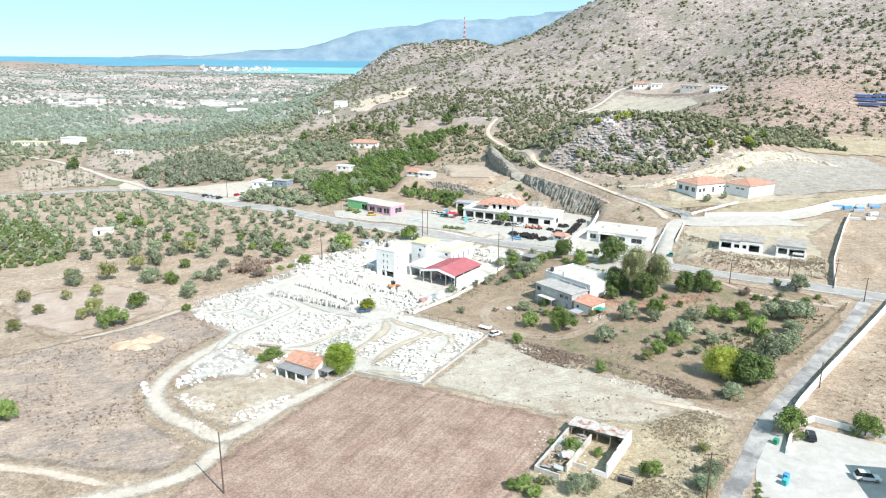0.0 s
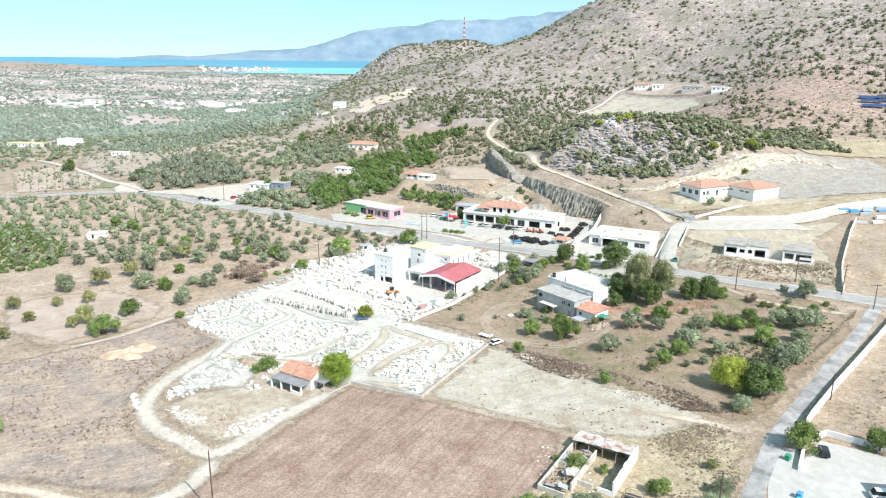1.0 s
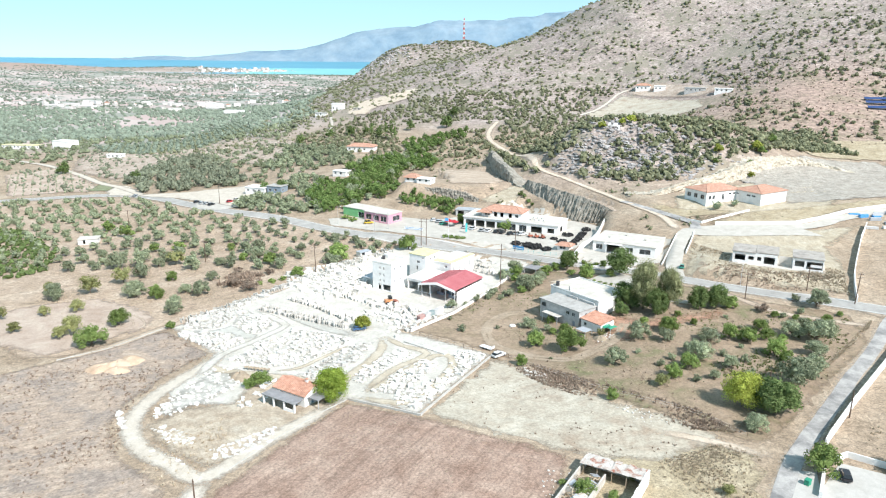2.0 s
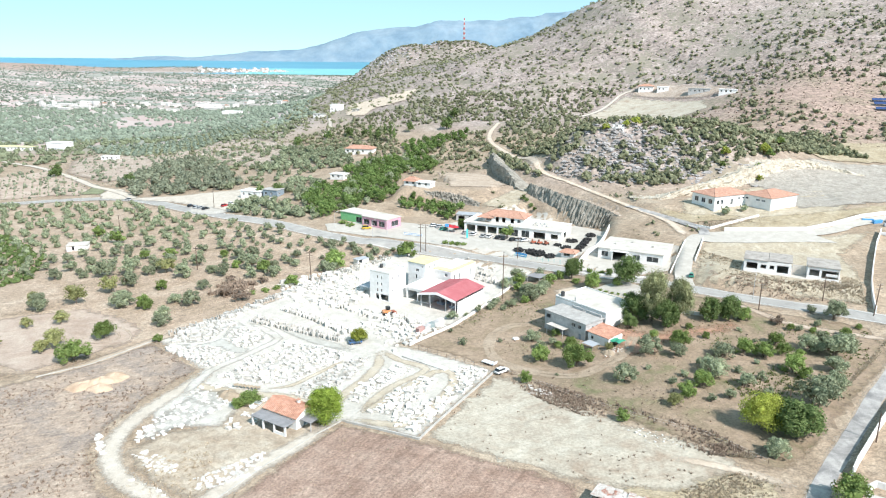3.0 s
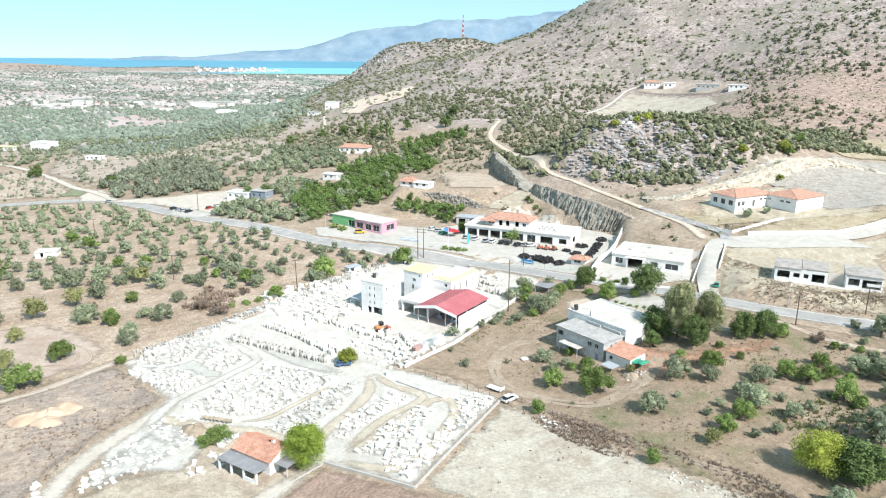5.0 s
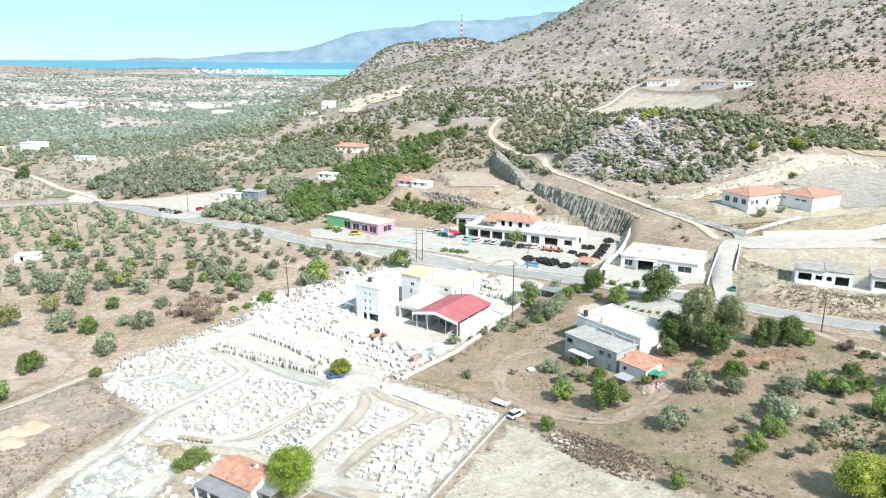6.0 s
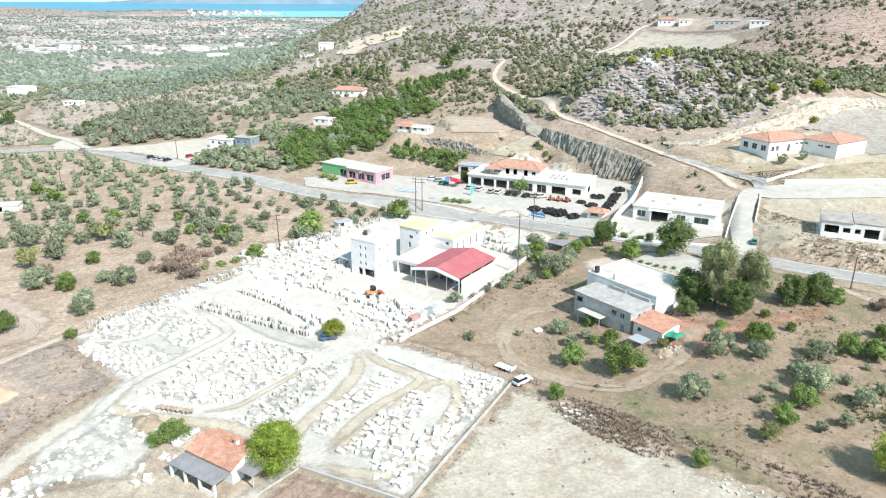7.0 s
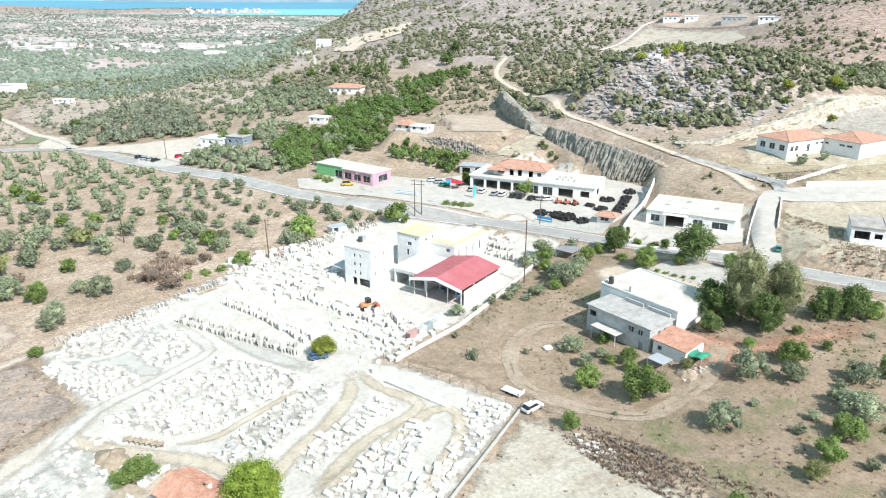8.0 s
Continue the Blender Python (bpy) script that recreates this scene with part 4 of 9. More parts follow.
PORCH_SHEET = mat("weathered_porch_sheet", [(0.3, (0.21, 0.21, 0.215)), (0.6, (0.28, 0.28, 0.285))], 1.5, 0.2, 0.85, 0.01, 0, 0.2)
# the cottage beside the round pine
ct = house("cottage", "small white cottage with terracotta roof and grey porch", "house", -35.9, 154.6, -32, 9.2, 6)
walls(ct, 0, 0, 9.2, 6, 2.9, WHITE_WALL, {"front": [(1, 2, 0.1, 2.1, "door"), (3, 4.2, 0.9, 2.1, "win"), (6, 7.2, 0.9, 2.1, "win")], "right": [(2, 3, 0.1, 2.2, "door"), (4, 4.9, 1, 2, "win")]})
gable_roof(ct, 0, 0, 9.2, 6, 2.9, 1.35, TILE)
part("porch_roof", boxed(-0.6, 9.4, -3.6, -0.35, 2.32, 2.44), PORCH_SHEET, ct, "flat dark grey porch roof sheet")
for px in (-0.4, 2.7, 5.9, 9.0):
    part("porch_post", boxed(px, px + 0.35, -3.5, -3.15, -1.0, 2.31), WHITE_WALL, ct)
part("porch_wall", boxed(6.3, 9.3, -3.48, -3.25, -1.0, 0.85), WHITE_WALL, ct)
part("side_awning", boxed(9.5, 12.6, 0.8, 5.6, 2.25, 2.36), PORCH_SHEET, ct, "flat grey sheet awning beside the gable")
for py in (0.9, 5.3):
    part("awning_post", boxed(12.35, 12.5, py, py + 0.15, -1.0, 2.24), STEEL, ct)
ch = part("chimney", boxed(6.4, 7.0, 3.3, 3.9, 3.2, 5.0, 0.04), WHITE_WALL, ct, "white rendered chimney")
part("chimney_cap", boxed(6.3, 7.1, 3.2, 4.0, 5.02, 5.12), TILE, ch)

# the white two-storey house with its tiled annex
wh = house("white_house", "white two-storey house with flat roof and grey front", "house", 33.9, 211.6, -52, 20, 18)
wh.location.z = ground(37, 206) + 0.2
walls(wh, 0, 0, 15.6, 7.5, 5.5, GREY_WALL, {"front": [(0.6, 2.2, 3.4, 4.6, "open"), (3.4, 5.2, 0.5, 2.2, "win"), (10.4, 11.8, 3.4, 4.6, "win"), (12.8, 13.9, 3.4, 4.6, "win"), (7, 8, 0.1, 2.1, "door"), (13.2, 14.2, 0.1, 2.1, "door")], "left": [(2, 3.4, 3.4, 4.6, "win")], "right": [(2.5, 3.3, 3.6, 4.4, "win"), (4.3, 5.1, 3.6, 4.4, "win")]})
flat_roof(wh, 0, 0, 15.6, 7.5, 5.5, ROOF_GREY, 0.35, 0.22)
walls(wh, -3.3, 8.0, 19.4, 13.8, 6.9, WHITE_WALL, {"left": [(3, 4.2, 4.2, 5.4, "win"), (7, 8.2, 4.2, 5.4, "win")], "right": [(3, 4.5, 1, 2.3, "win")]})
flat_roof(wh, -3.3, 8.0, 19.4, 13.8, 6.9, ROOF_CREAM, 0.1, 0.2, 0.35)
for k, (xa, xb) in enumerate(((4, 8.5), (9.5, 15))):
    part("roof_beam", boxed(xa, xb, 7.2, 7.55, 5.8, 6.5), GREY_WALL, wh)
tank = part("water_tank", rod(bmesh.new(), (-1.9, 9.6, 7.3), (-1.9, 9.6, 8.6), 0.6, 0.6, 14), DARK_METAL, wh, "dark round roof water tank")
part("tank_lid", rod(bmesh.new(), (-1.9, 9.6, 8.62), (-1.9, 9.6, 8.72), 0.35, 0.3, 10), DARK_METAL, tank)
part("roof_flue", boxed(3.4, 3.8, 9.0, 9.4, 7.1, 8.5), GREY_WALL, wh)
part("awning", boxed(3, 9.5, -2.6, -0.1, 2.5, 2.62), BARE, wh, "pale sloping lean-to roof")
for px in (3.2, 6.2, 9.2):
    part("awning_post", boxed(px, px + 0.15, -2.5, -2.35, -1, 2.49), STEEL, wh)
an = house("annex", "low white annex with terracotta mono-pitch roof", "outbuilding", 44.2, 199.0, -52, 7.2, 6)
an.location.z = ground(46, 198)
walls(an, 0, 0, 7.2, 6, 2.9, WHITE_WALL, {"front": [(1, 2, 1, 2, "win")], "right": [(1.5, 4, 0.1, 2.4, "open")]})
rf = shell_roof(an, [[(-0.3, -0.4, 3.0), (7.5, -0.4, 3.0), (7.5, 6.3, 3.9), (-0.3, 6.3, 3.9)]], TILE)
tile_ribs(rf, (-0.3, -0.4, 3.0), (7.5, -0.4, 3.0), (0, 6.7, 0.9), 17, 0.09, TILE)
sh = thing("lean_to", "sheet-metal lean-to shed beside the annex", "shed", 44.0, 195.6, -52)
part("roof", boxed(0, 3.6, -3.2, 0, 1.9, 2.0), GREY_SHEET, sh)
for px, py in ((0.1, -3.1), (3.4, -3.1), (0.1, -0.2), (3.4, -0.2)):
    part("post", boxed(px, px + 0.1, py, py + 0.1, -0.6, 1.9), STEEL, sh)
tp = thing("tarpaulin", "green tarpaulin awning stretched beside the annex", "awning", 51.3, 193.6, -52, 1.9)
bm = bmesh.new()
bmesh.ops.create_grid(bm, x_segments=6, y_segments=6, size=1.6)
for v in bm.verts:
    v.co.z = 0.25 * math.sin(v.co.x * 2) - 0.12 * v.co.y**2
bmesh.ops.solidify(bm, geom=list(bm.faces), thickness=0.03)
part("sheet", bm, GREEN_TARP, tp)
for px, py in ((-1.5, -1.5), (1.5, -1.5), (1.5, 1.5), (-1.5, 1.5)):
    part("pole", rod(bmesh.new(), (px, py, -2.1), (px, py, 0.0), 0.04), STEEL, tp)

# the stone company: tower block, yellow-roofed halls, red shed
tb = house("tower_block", "tall white rendered office block of the stone yard", "building", -20.7, 237.9, -33, 8.2, 9)
tb.location.z = ground(-19, 237) + 0.1
holes = [q for z in (2.9, 5.1, 7.3) for q in row_of("win", 2, 2.9, 1.7, 0.5, z, z + 1.0)] + [(2.4, 3.7, 0.1, 2.1, "open"), (4.4, 7.6, 0.1, 2.1, "open")]
walls(tb, 0, 0, 8.2, 9, 9.4, WHITE_WALL, {"front": holes, "right": [q for z in (2.9, 7.3) for q in row_of("win", 2, 1.2, 3.4, 0.5, z, z + 1.0)]})
flat_roof(tb, 0, 0, 8.2, 9, 9.4, ROOF_CREAM, 0.05, 0.2, 0.4)
part("stair_head", boxed(0.5, 2.3, 6.0, 8.4, 9.61, 11.0), WHITE_WALL, tb)
tank_t = part("water_tank", rod(bmesh.new(), (1.4, 4.6, 9.62), (1.4, 4.6, 10.8), 0.55, 0.55, 14), DARK_METAL, tb, "dark round roof water tank")
part("tank_lid", rod(bmesh.new(), (1.4, 4.6, 10.81), (1.4, 4.6, 10.9), 0.3, 0.25, 10), DARK_METAL, tank_t)
la = thing("lean_to", "dark sheet-roofed lean-to beside the office block", "shed", -24.8, 240.6, -33, 0)
part("roof", boxed(0, 4.4, 0.3, 6.2, 3.0, 3.12), GREY_SHEET, la)
for px, py in ((0.1, 0.4), (4.1, 0.4), (0.1, 5.8), (4.1, 5.8)):
    part("post", boxed(px, px + 0.12, py, py + 0.12, -0.6, 2.99), STEEL, la)
hb = house("yellow_roof_hall", "white hall with pale yellow flat roof", "building", -8.4, 250.4, -34, 7.2, 8.6)
hb.location.z = ground(-6, 250) + 0.1
walls(hb, 0, 0, 7.2, 8.6, 9.2, WHITE_WALL, {"front": [(3.2, 4.5, 6.2, 7.2, "win"), (3.0, 3.7, 3.6, 5.2, "win"), (5.6, 6.1, 7.9, 8.5, "win")], "right": [(2.2, 3.0, 7.2, 8.2, "win"), (5.0, 5.8, 7.2, 8.2, "win")]})
flat_roof(hb, 0, 0, 7.2, 8.6, 9.2, ROOF_YELLOW, 0.2, 0.25, 0.0)
hc = house("yellow_roof_hall", "lower white showroom with pale yellow roof edge", "building", 0.0, 250.6, -35, 8.0, 15.5)
hc.location.z = ground(4, 252) + 0.1
walls(hc, 0, 0, 8.0, 15.5, 6.4, WHITE_WALL, {"front": [(5.2, 6.4, 4.6, 5.6, "win")], "right": row_of("win", 4, 1.4, 3.4, 0.7, 2.4, 5.2), "back": row_of("win", 2, 1.2, 3.2, 1.6, 1.2, 3.2)})
flat_roof(hc, 0, 0, 8.0, 15.5, 6.4, ROOF_WHITE, 0.2, 0.25)
part("roof_band", boxed(-0.1, 8.1, -0.1, 2.6, 6.66, 6.95), ROOF_YELLOW, hc, "pale yellow raised roof band")
part("roof_band", boxed(6.4, 8.15, 2.62, 15.4, 6.66, 6.95), ROOF_YELLOW, hc, "pale yellow raised roof band")
hd = house("work_shed", "open-fronted white work shed with flat roof", "shed", -8.6, 238.4, -34, 9.5, 12.5)
hd.location.z = ground(-5, 240) + 0.1
walls(hd, 0, 0, 9.6, 12.0, 4.1, WHITE_WALL, {"front": [(0.5, 4.4, 0.1, 3.2, "open"), (4.75, 9.1, 0.1, 3.2, "open")]})
flat_roof(hd, 0, 0, 9.6, 12.0, 4.1, ROOF_WHITE, 0.4, 0.25)

rs = house("red_shed", "open steel shed with faded red pitched roof", "shed", -3.6, 231.4, -34.5, 13.5, 17.2)
rs.location.z = ground(2, 232) + 0.05
SW, SD, SE, SR = 13.5, 17.2, 4.5, 1.45
for px in (0, SW - 0.2):
    for py in (0, 5.6, 11.2, SD - 0.2):
        part("column", boxed(px, px + 0.2, py, py + 0.2, -0.8, SE), FRAME_WHITE, rs)
for px in (3.6, 9.6):
    part("column", boxed(px, px + 0.2, 0, 0.2, -0.8, SE), FRAME_WHITE, rs)
part("side_wall", boxed(SW + 0.02, SW + 0.2, 1.0, SD - 0.2, -0.8, 3.7), WHITE_WALL, rs)
part("back_wall", boxed(0.1, SW - 0.1, SD + 0.02, SD + 0.2, -0.8, SE), WHITE_WALL, rs)
part("floor_slab", boxed(-0.3, SW + 0.4, -0.3, SD, -0.8, 0.05), ROOF_GREY, rs)
bm = bmesh.new()
for k in range(4):
    yy = 0.1 + k * 5.65
    rod(bm, (0.1, yy, SE), (SW / 2, yy, SE + SR), 0.07)
    rod(bm, (SW - 0.1, yy, SE), (SW / 2, yy, SE + SR), 0.07)
    rod(bm, (0.1, yy, SE - 0.25), (SW - 0.1, yy, SE - 0.25), 0.06)
    for j in range(1, 6):
        u = j * SW / 6
        rod(bm, (u, yy, SE - 0.25), (u + (0.9 if j < 3 else -0.9), yy, SE + SR * (1 - abs(u - SW / 2) / (SW / 2)) - 0.1), 0.04)
part("truss", bm, STEEL, rs)
roof = shell_roof(rs, [[(-0.4, -0.6, SE + 0.1), (SW / 2, -0.6, SE + SR + 0.2), (SW / 2, SD + 0.3, SE + SR + 0.2), (-0.4, SD + 0.3, SE + 0.1)], [(SW / 2, -0.6, SE + SR + 0.2), (SW + 0.4, -0.6, SE + 0.1), (SW + 0.4, SD + 0.3, SE + 0.1), (SW / 2, SD + 0.3, SE + SR + 0.2)]], RED_SHEET, 0.1)
bm = bmesh.new()
for k in range(27):
    yy = -0.4 + k * 0.66
    rod(bm, (-0.4, yy, SE + 0.12), (SW / 2, yy, SE + SR + 0.22), 0.035, 0.035, 4)
    rod(bm, (SW + 0.4, yy, SE + 0.12), (SW / 2, yy, SE + SR + 0.22), 0.035, 0.035, 4)
part("sheet_ribs", bm, RED_SHEET, roof)
shell_roof(rs, [[(-0.5, -0.95, SE - 0.5), (-0.5, -0.65, SE + 0.16), (SW / 2, -0.65, SE + SR + 0.26), (SW / 2, -0.95, SE + SR - 0.5)], [(SW / 2, -0.95, SE + SR - 0.5), (SW / 2, -0.65, SE + SR + 0.26), (SW + 0.5, -0.65, SE + 0.16), (SW + 0.5, -0.95, SE - 0.5)]], FRAME_WHITE, 0.05).name = "fascia"
for px, py, top in ((4.6, 5.0, 1.5), (7.2, 7.0, 1.1), (9.8, 4.2, 1.8)):
    saw = thing("stone_saw", "grey stone saw bench under the red shed", "machine", -3.6 + px * 0.824 + py * 0.566, 231.4 - px * 0.566 + py * 0.824, -34.5, 0.1, "stone saws")
    part("bed", boxed(-1.3, 1.3, -0.6, 0.6, 0.0, 0.9, 0.04), DOOR_GREY, saw)
    part("gantry", boxed(-0.15, 0.15, -0.7, 0.7, 0.905, 0.9 + top, 0.03), STEEL, saw)
    part("blade", rod(bmesh.new(), (0.2, 0, 1.3), (0.26, 0, 1.3), 0.5, 0.5, 16), HUB, saw)

# filling station with tiled upper floor
gs = house("filling_station", "long white roadside building with terracotta upper roof", "building", 13.6, 318.0, -25, 44, 17)
gs.location.z = ground(30, 310) + 0.05
fr = row_of("open", 4, 1, 5, 4.2, 0.1, 3.1) + [(21.5, 25, 0.1, 3.0, "win"), (26.5, 30, 0.1, 3.0, "win"), (32, 37, 0.1, 3.0, "open"), (39.5, 42.5, 0.8, 2.8, "open")]
walls(gs, 0, 0, 44, 16, 3.9, WHITE_WALL, {"front": fr, "right": [(4, 8, 0.2, 2.8, "open")]})
flat_roof(gs, 0, 0, 44, 16, 3.9, ROOF_CREAM, 0.35, 0.3, 0.35)
walls(gs, 7, 4.5, 19, 10, 6.9, WHITE_WALL, {"front": [(1.5, 4, 4.9, 6.3, "win"), (6, 7.5, 4.5, 6.6, "open"), (9, 10.5, 4.5, 6.6, "open"), (13, 14.5, 4.5, 6.6, "open"), (16, 17.5, 4.9, 6.3, "win")], "left": [(2, 4, 4.9, 6.3, "win")]}, 0.28, 4.25, 4.3)
hip_roof(gs, 7, 4.5, 19, 10, 6.9, 2.2, TILE)
hip_roof(gs, 5.4, 2.6, 6.5, 6.0, 6.3, 1.3, TILE, 0.3)
for k in range(7):
    part("roof_vent", boxed(29.5 + (k % 4) * 2.0, 30.1 + (k % 4) * 2.0, 6 + (k // 4) * 4, 6.6 + (k // 4) * 4, 4.25, 4.9, 0.04), STEEL, gs)

# pink and green shop
pk = house("shop", "flat-roofed shop with green and pink painted fronts", "shop", -43.6, 336.0, -36, 29, 9)
pk.location.z = ground(-30, 328) + 0.1
walls(pk, 0, 0, 14, 9, 4.0, GREEN, {"front": [(9.5, 13, 0.2, 2.8, "win")]})
walls(pk, 14.4, -1.2, 14.6, 10, 3.9, PINK, {"front": row_of("win", 3, 1.0, 4.5, 3.4, 0.4, 2.9), "right": [(3, 8, 0.3, 2.8, "win")]})
flat_roof(pk, 0, 0, 14, 9, 4.0, ROOF_CREAM, 0.2, 0.3)
flat_roof(pk, 14.4, -1.2, 14.6, 10, 3.9, ROOF_CREAM, 0.3, 0.3)

# white store with walls round its yard
ws = house("store_building", "low white store building with pale flat roof", "building", 62.6, 270.8, -28, 24, 18)
ws.location.z = ground(74, 264) + 0.1
walls(ws, 0, 0, 24, 18, 4.0, WHITE_WALL, {"front": [(1.2, 3.8, 1.0, 3.0, "win"), (5.6, 10.6, 0.2, 3.3, "open"), (13, 15.6, 1.2, 3.0, "win"), (18, 22.2, 1.0, 3.0, "win")]})
flat_roof(ws, 0, 0, 24, 18, 4.0, ROOF_CREAM, 0.3, 0.3)
for px in (5.4, 10.7):
    part("porch_post", boxed(px, px + 0.3, -1.6, -1.3, -0.6, 3.7), WHITE_WALL, ws)
part("canopy", boxed(4.8, 11.6, -1.9, -0.32, 3.7, 3.9), ROOF_WHITE, ws)
for vx, vy in ((4.2, 6.5), (9.5, 12), (17.8, 8.6)):
    part("roof_vent", boxed(vx, vx + 0.9, vy, vy + 0.9, 4.3, 4.85), CONCRETE, ws)

# unfinished concrete building
uf = house("unfinished_building", "unfinished concrete building with empty window openings", "building", 105.3, 242.0, -26, 28.5, 11)
uf.location.z = ground(118, 242) + 0.25
part("platform", boxed(-0.8, 29.3, -1.2, 12.5, -2.2, 0.0), BARE, uf)
walls(uf, 0, 0, 14.4, 11, 4.0, WHITE_WALL, {"front": [(0.8, 4.2, 1.1, 3.2, "open"), (5.2, 6.9, 1.5, 2.8, "open"), (8.0, 9.3, 1.5, 2.8, "open"), (10.2, 13.6, 0.6, 3.1, "open")]}, 0.25, 0.0, 0.02)
flat_roof(uf, 0, 0, 7.2, 11, 4.0, RAW_SLAB, 0.25, 0.3)
flat_roof(uf, 7.75, 0.3, 6.7, 10.7, 4.15, RAW_SLAB, 0.25, 0.3)
walls(uf, 19.2, 0.2, 9.3, 11, 4.0, WHITE_WALL, {"front": [(0.6, 3.5, 1.1, 3.2, "open"), (4.2, 9.0, 0.6, 3.2, "open")], "left": [(2, 6, 0.1, 3.2, "open")]}, 0.25, 0.0, 0.02)
flat_roof(uf, 19.2, 0.2, 9.3, 11, 4.0, RAW_SLAB, 0.25, 0.3)
part("wall", boxed(14.8, 18.9, 3.2, 3.45, 0.0, 3.2), BARE, uf)
part("lintel_board", boxed(24.6, 28.0, -0.12, 0.19, 1.4, 2.2), WHITE_WALL, uf, "white board leaning across the opening")

# two halls with orange hipped roofs
for i, (hx, hy, turn, w, d) in enumerate(((121.0, 311.4, 25, 20.5, 13), (143.8, 308.2, 31, 18.5, 14))):
    sc = house("school_hall", "white single-storey hall with orange hipped roof", "building", hx, hy, turn, w, d)
    sc["group"] = "orange-roofed halls"
    sc.location.z = ground(hx + 8, hy + 8) + 0.1
    if i == 0:
        hs = {"front": row_of("win", 2, 1.4, 2.3, 1.5, 1.7, 3.5) + [(9.5, 10.9, 1.0, 3.7, "win")] + row_of("win", 2, 13.5, 2.4, 1.6, 3.2, 4.0), "left": row_of("win", 3, 1.2, 4.0, 2.2, 1.7, 3.8)}
    else:
        hs = {"left": row_of("win", 2, 6.5, 2.6, 1.9, 3.2, 4.0) + [(1.4, 2.6, 3.2, 4.0, "win")]}
    walls(sc, 0, 0, w, d, 5.3, WHITE_WALL, hs)
    hip_roof(sc, 0, 0, w, d, 5.3, 2.2, TILE)

# hut in the olive grove, shed beside the yard, outlying houses
hu = house("field_hut", "small pale field hut with flat roof", "hut", -155.5, 303.0, 15, 8, 6)
walls(hu, 0, 0, 8, 6, 2.2, WHITE_WALL, {"front": [(2, 3, 0.1, 2.0, "open")], "right": [(2, 3.2, 1, 1.9, "win")]})
flat_roof(hu, 0, 0, 8, 6, 2.2, ROOF_CREAM, 0.3, 0.2)
tk = house("yard_shed", "small sheet-metal shed at the yard edge", "shed", -28.4, 270.5, 40, 5, 3)
walls(tk, 0, 0, 5, 3, 2.2, WHITE_WALL, {"front": [(0.5, 2.0, 0.1, 2.0, "open")]}, 0.12)
flat_roof(tk, 0, 0, 5, 3, 2.2, GREY_SHEET, 0.25, 0.1)


def plain_house(label, x, y, turn, w, d, h, roof, tile=False, wall=None):
    ob = house("house", label, "house", x, y, turn, w, d)
    walls(ob, 0, 0, w, d, h, wall or WHITE_WALL, {"front": row_of("win", max(2, int(w / 4)), 1.2, 3.6, 1.4, 1.0, 2.4), "right": [(1.5, 2.7, 1.0, 2.4, "win")]}, 0.3, -2.5)
    if tile:
        hip_roof(ob, 0, 0, w, d, h, 2.0, TILE, 0.6)
    else:
        flat_roof(ob, 0, 0, w, d, h, roof, 0.3, 0.3)
    return ob


plain_house("long house with terracotta roof at the grove edge", -62, 497, -12, 19, 10, 3.4, TILE, True)
plain_house("small tan hut on the ridge slope", -78, 673, -15, 7, 5, 2.4, ROOF_GREY, False, BARE)
plain_house("long roadside hall with yellow roof", -398, 652, -8, 34, 9, 3.0, ROOF_YELLOW)
plain_house("white villa among the fields", -346, 642, -15, 18, 12, 7.0, ROOF_WHITE)
plain_house("small pink-walled house with terracotta roof", -16, 377, -25, 7, 6, 2.3, TILE, True)
plain_house("low white annex with flat roof", -9.5, 372, -25, 8, 6, 2.3, ROOF_WHITE)
plain_house("small white flat-roofed field house", -61, 421, -25, 9, 6, 2.8, ROOF_WHITE)
plain_house("white roadside office with blue trim", -107, 397, -22, 13, 8, 3.2, ROOF_WHITE)
plain_house("blue-walled roadside showroom with flat roof", -93.5, 392, -22, 9, 7, 3.6, ROOF_GREY, False, DOOR_GREY)
plain_house("farmhouse with terracotta roof on the hill", 187, 680, -20, 13, 9, 4.0, TILE, True)
plain_house("white farm cottage on the hill", 201, 669, -20, 10, 8, 3.6, ROOF_WHITE)
plain_house("long grey farm shed on the hillside", 218, 636, -25, 18, 9, 3.4, ROOF_GREY, False, GREY_WALL)
plain_house("white farm shed with flat roof on the hillside", 233, 606, -25, 14, 8, 3.0, ROOF_WHITE)
knoll_hut = plain_house("small low white hut on the rocky knoll", 96, 397.5, -8, 5.5, 3, 0.8, ROOF_WHITE)
knoll_hut.location.z -= 1.3
plain_house("white house on the ridge slope", -103, 706, -15, 11, 8, 6.0, ROOF_WHITE)
plain_house("low white house at the hill foot", -116, 686, -15, 11, 7, 2.6, ROOF_GREY)
plain_house("low pale house with red trim among old terraces", -265, 571, -10, 12, 7, 2.6, ROOF_WHITE)
plain_house("low white house among orchards", -330, 1108, -10, 28, 14, 6.0, ROOF_WHITE)


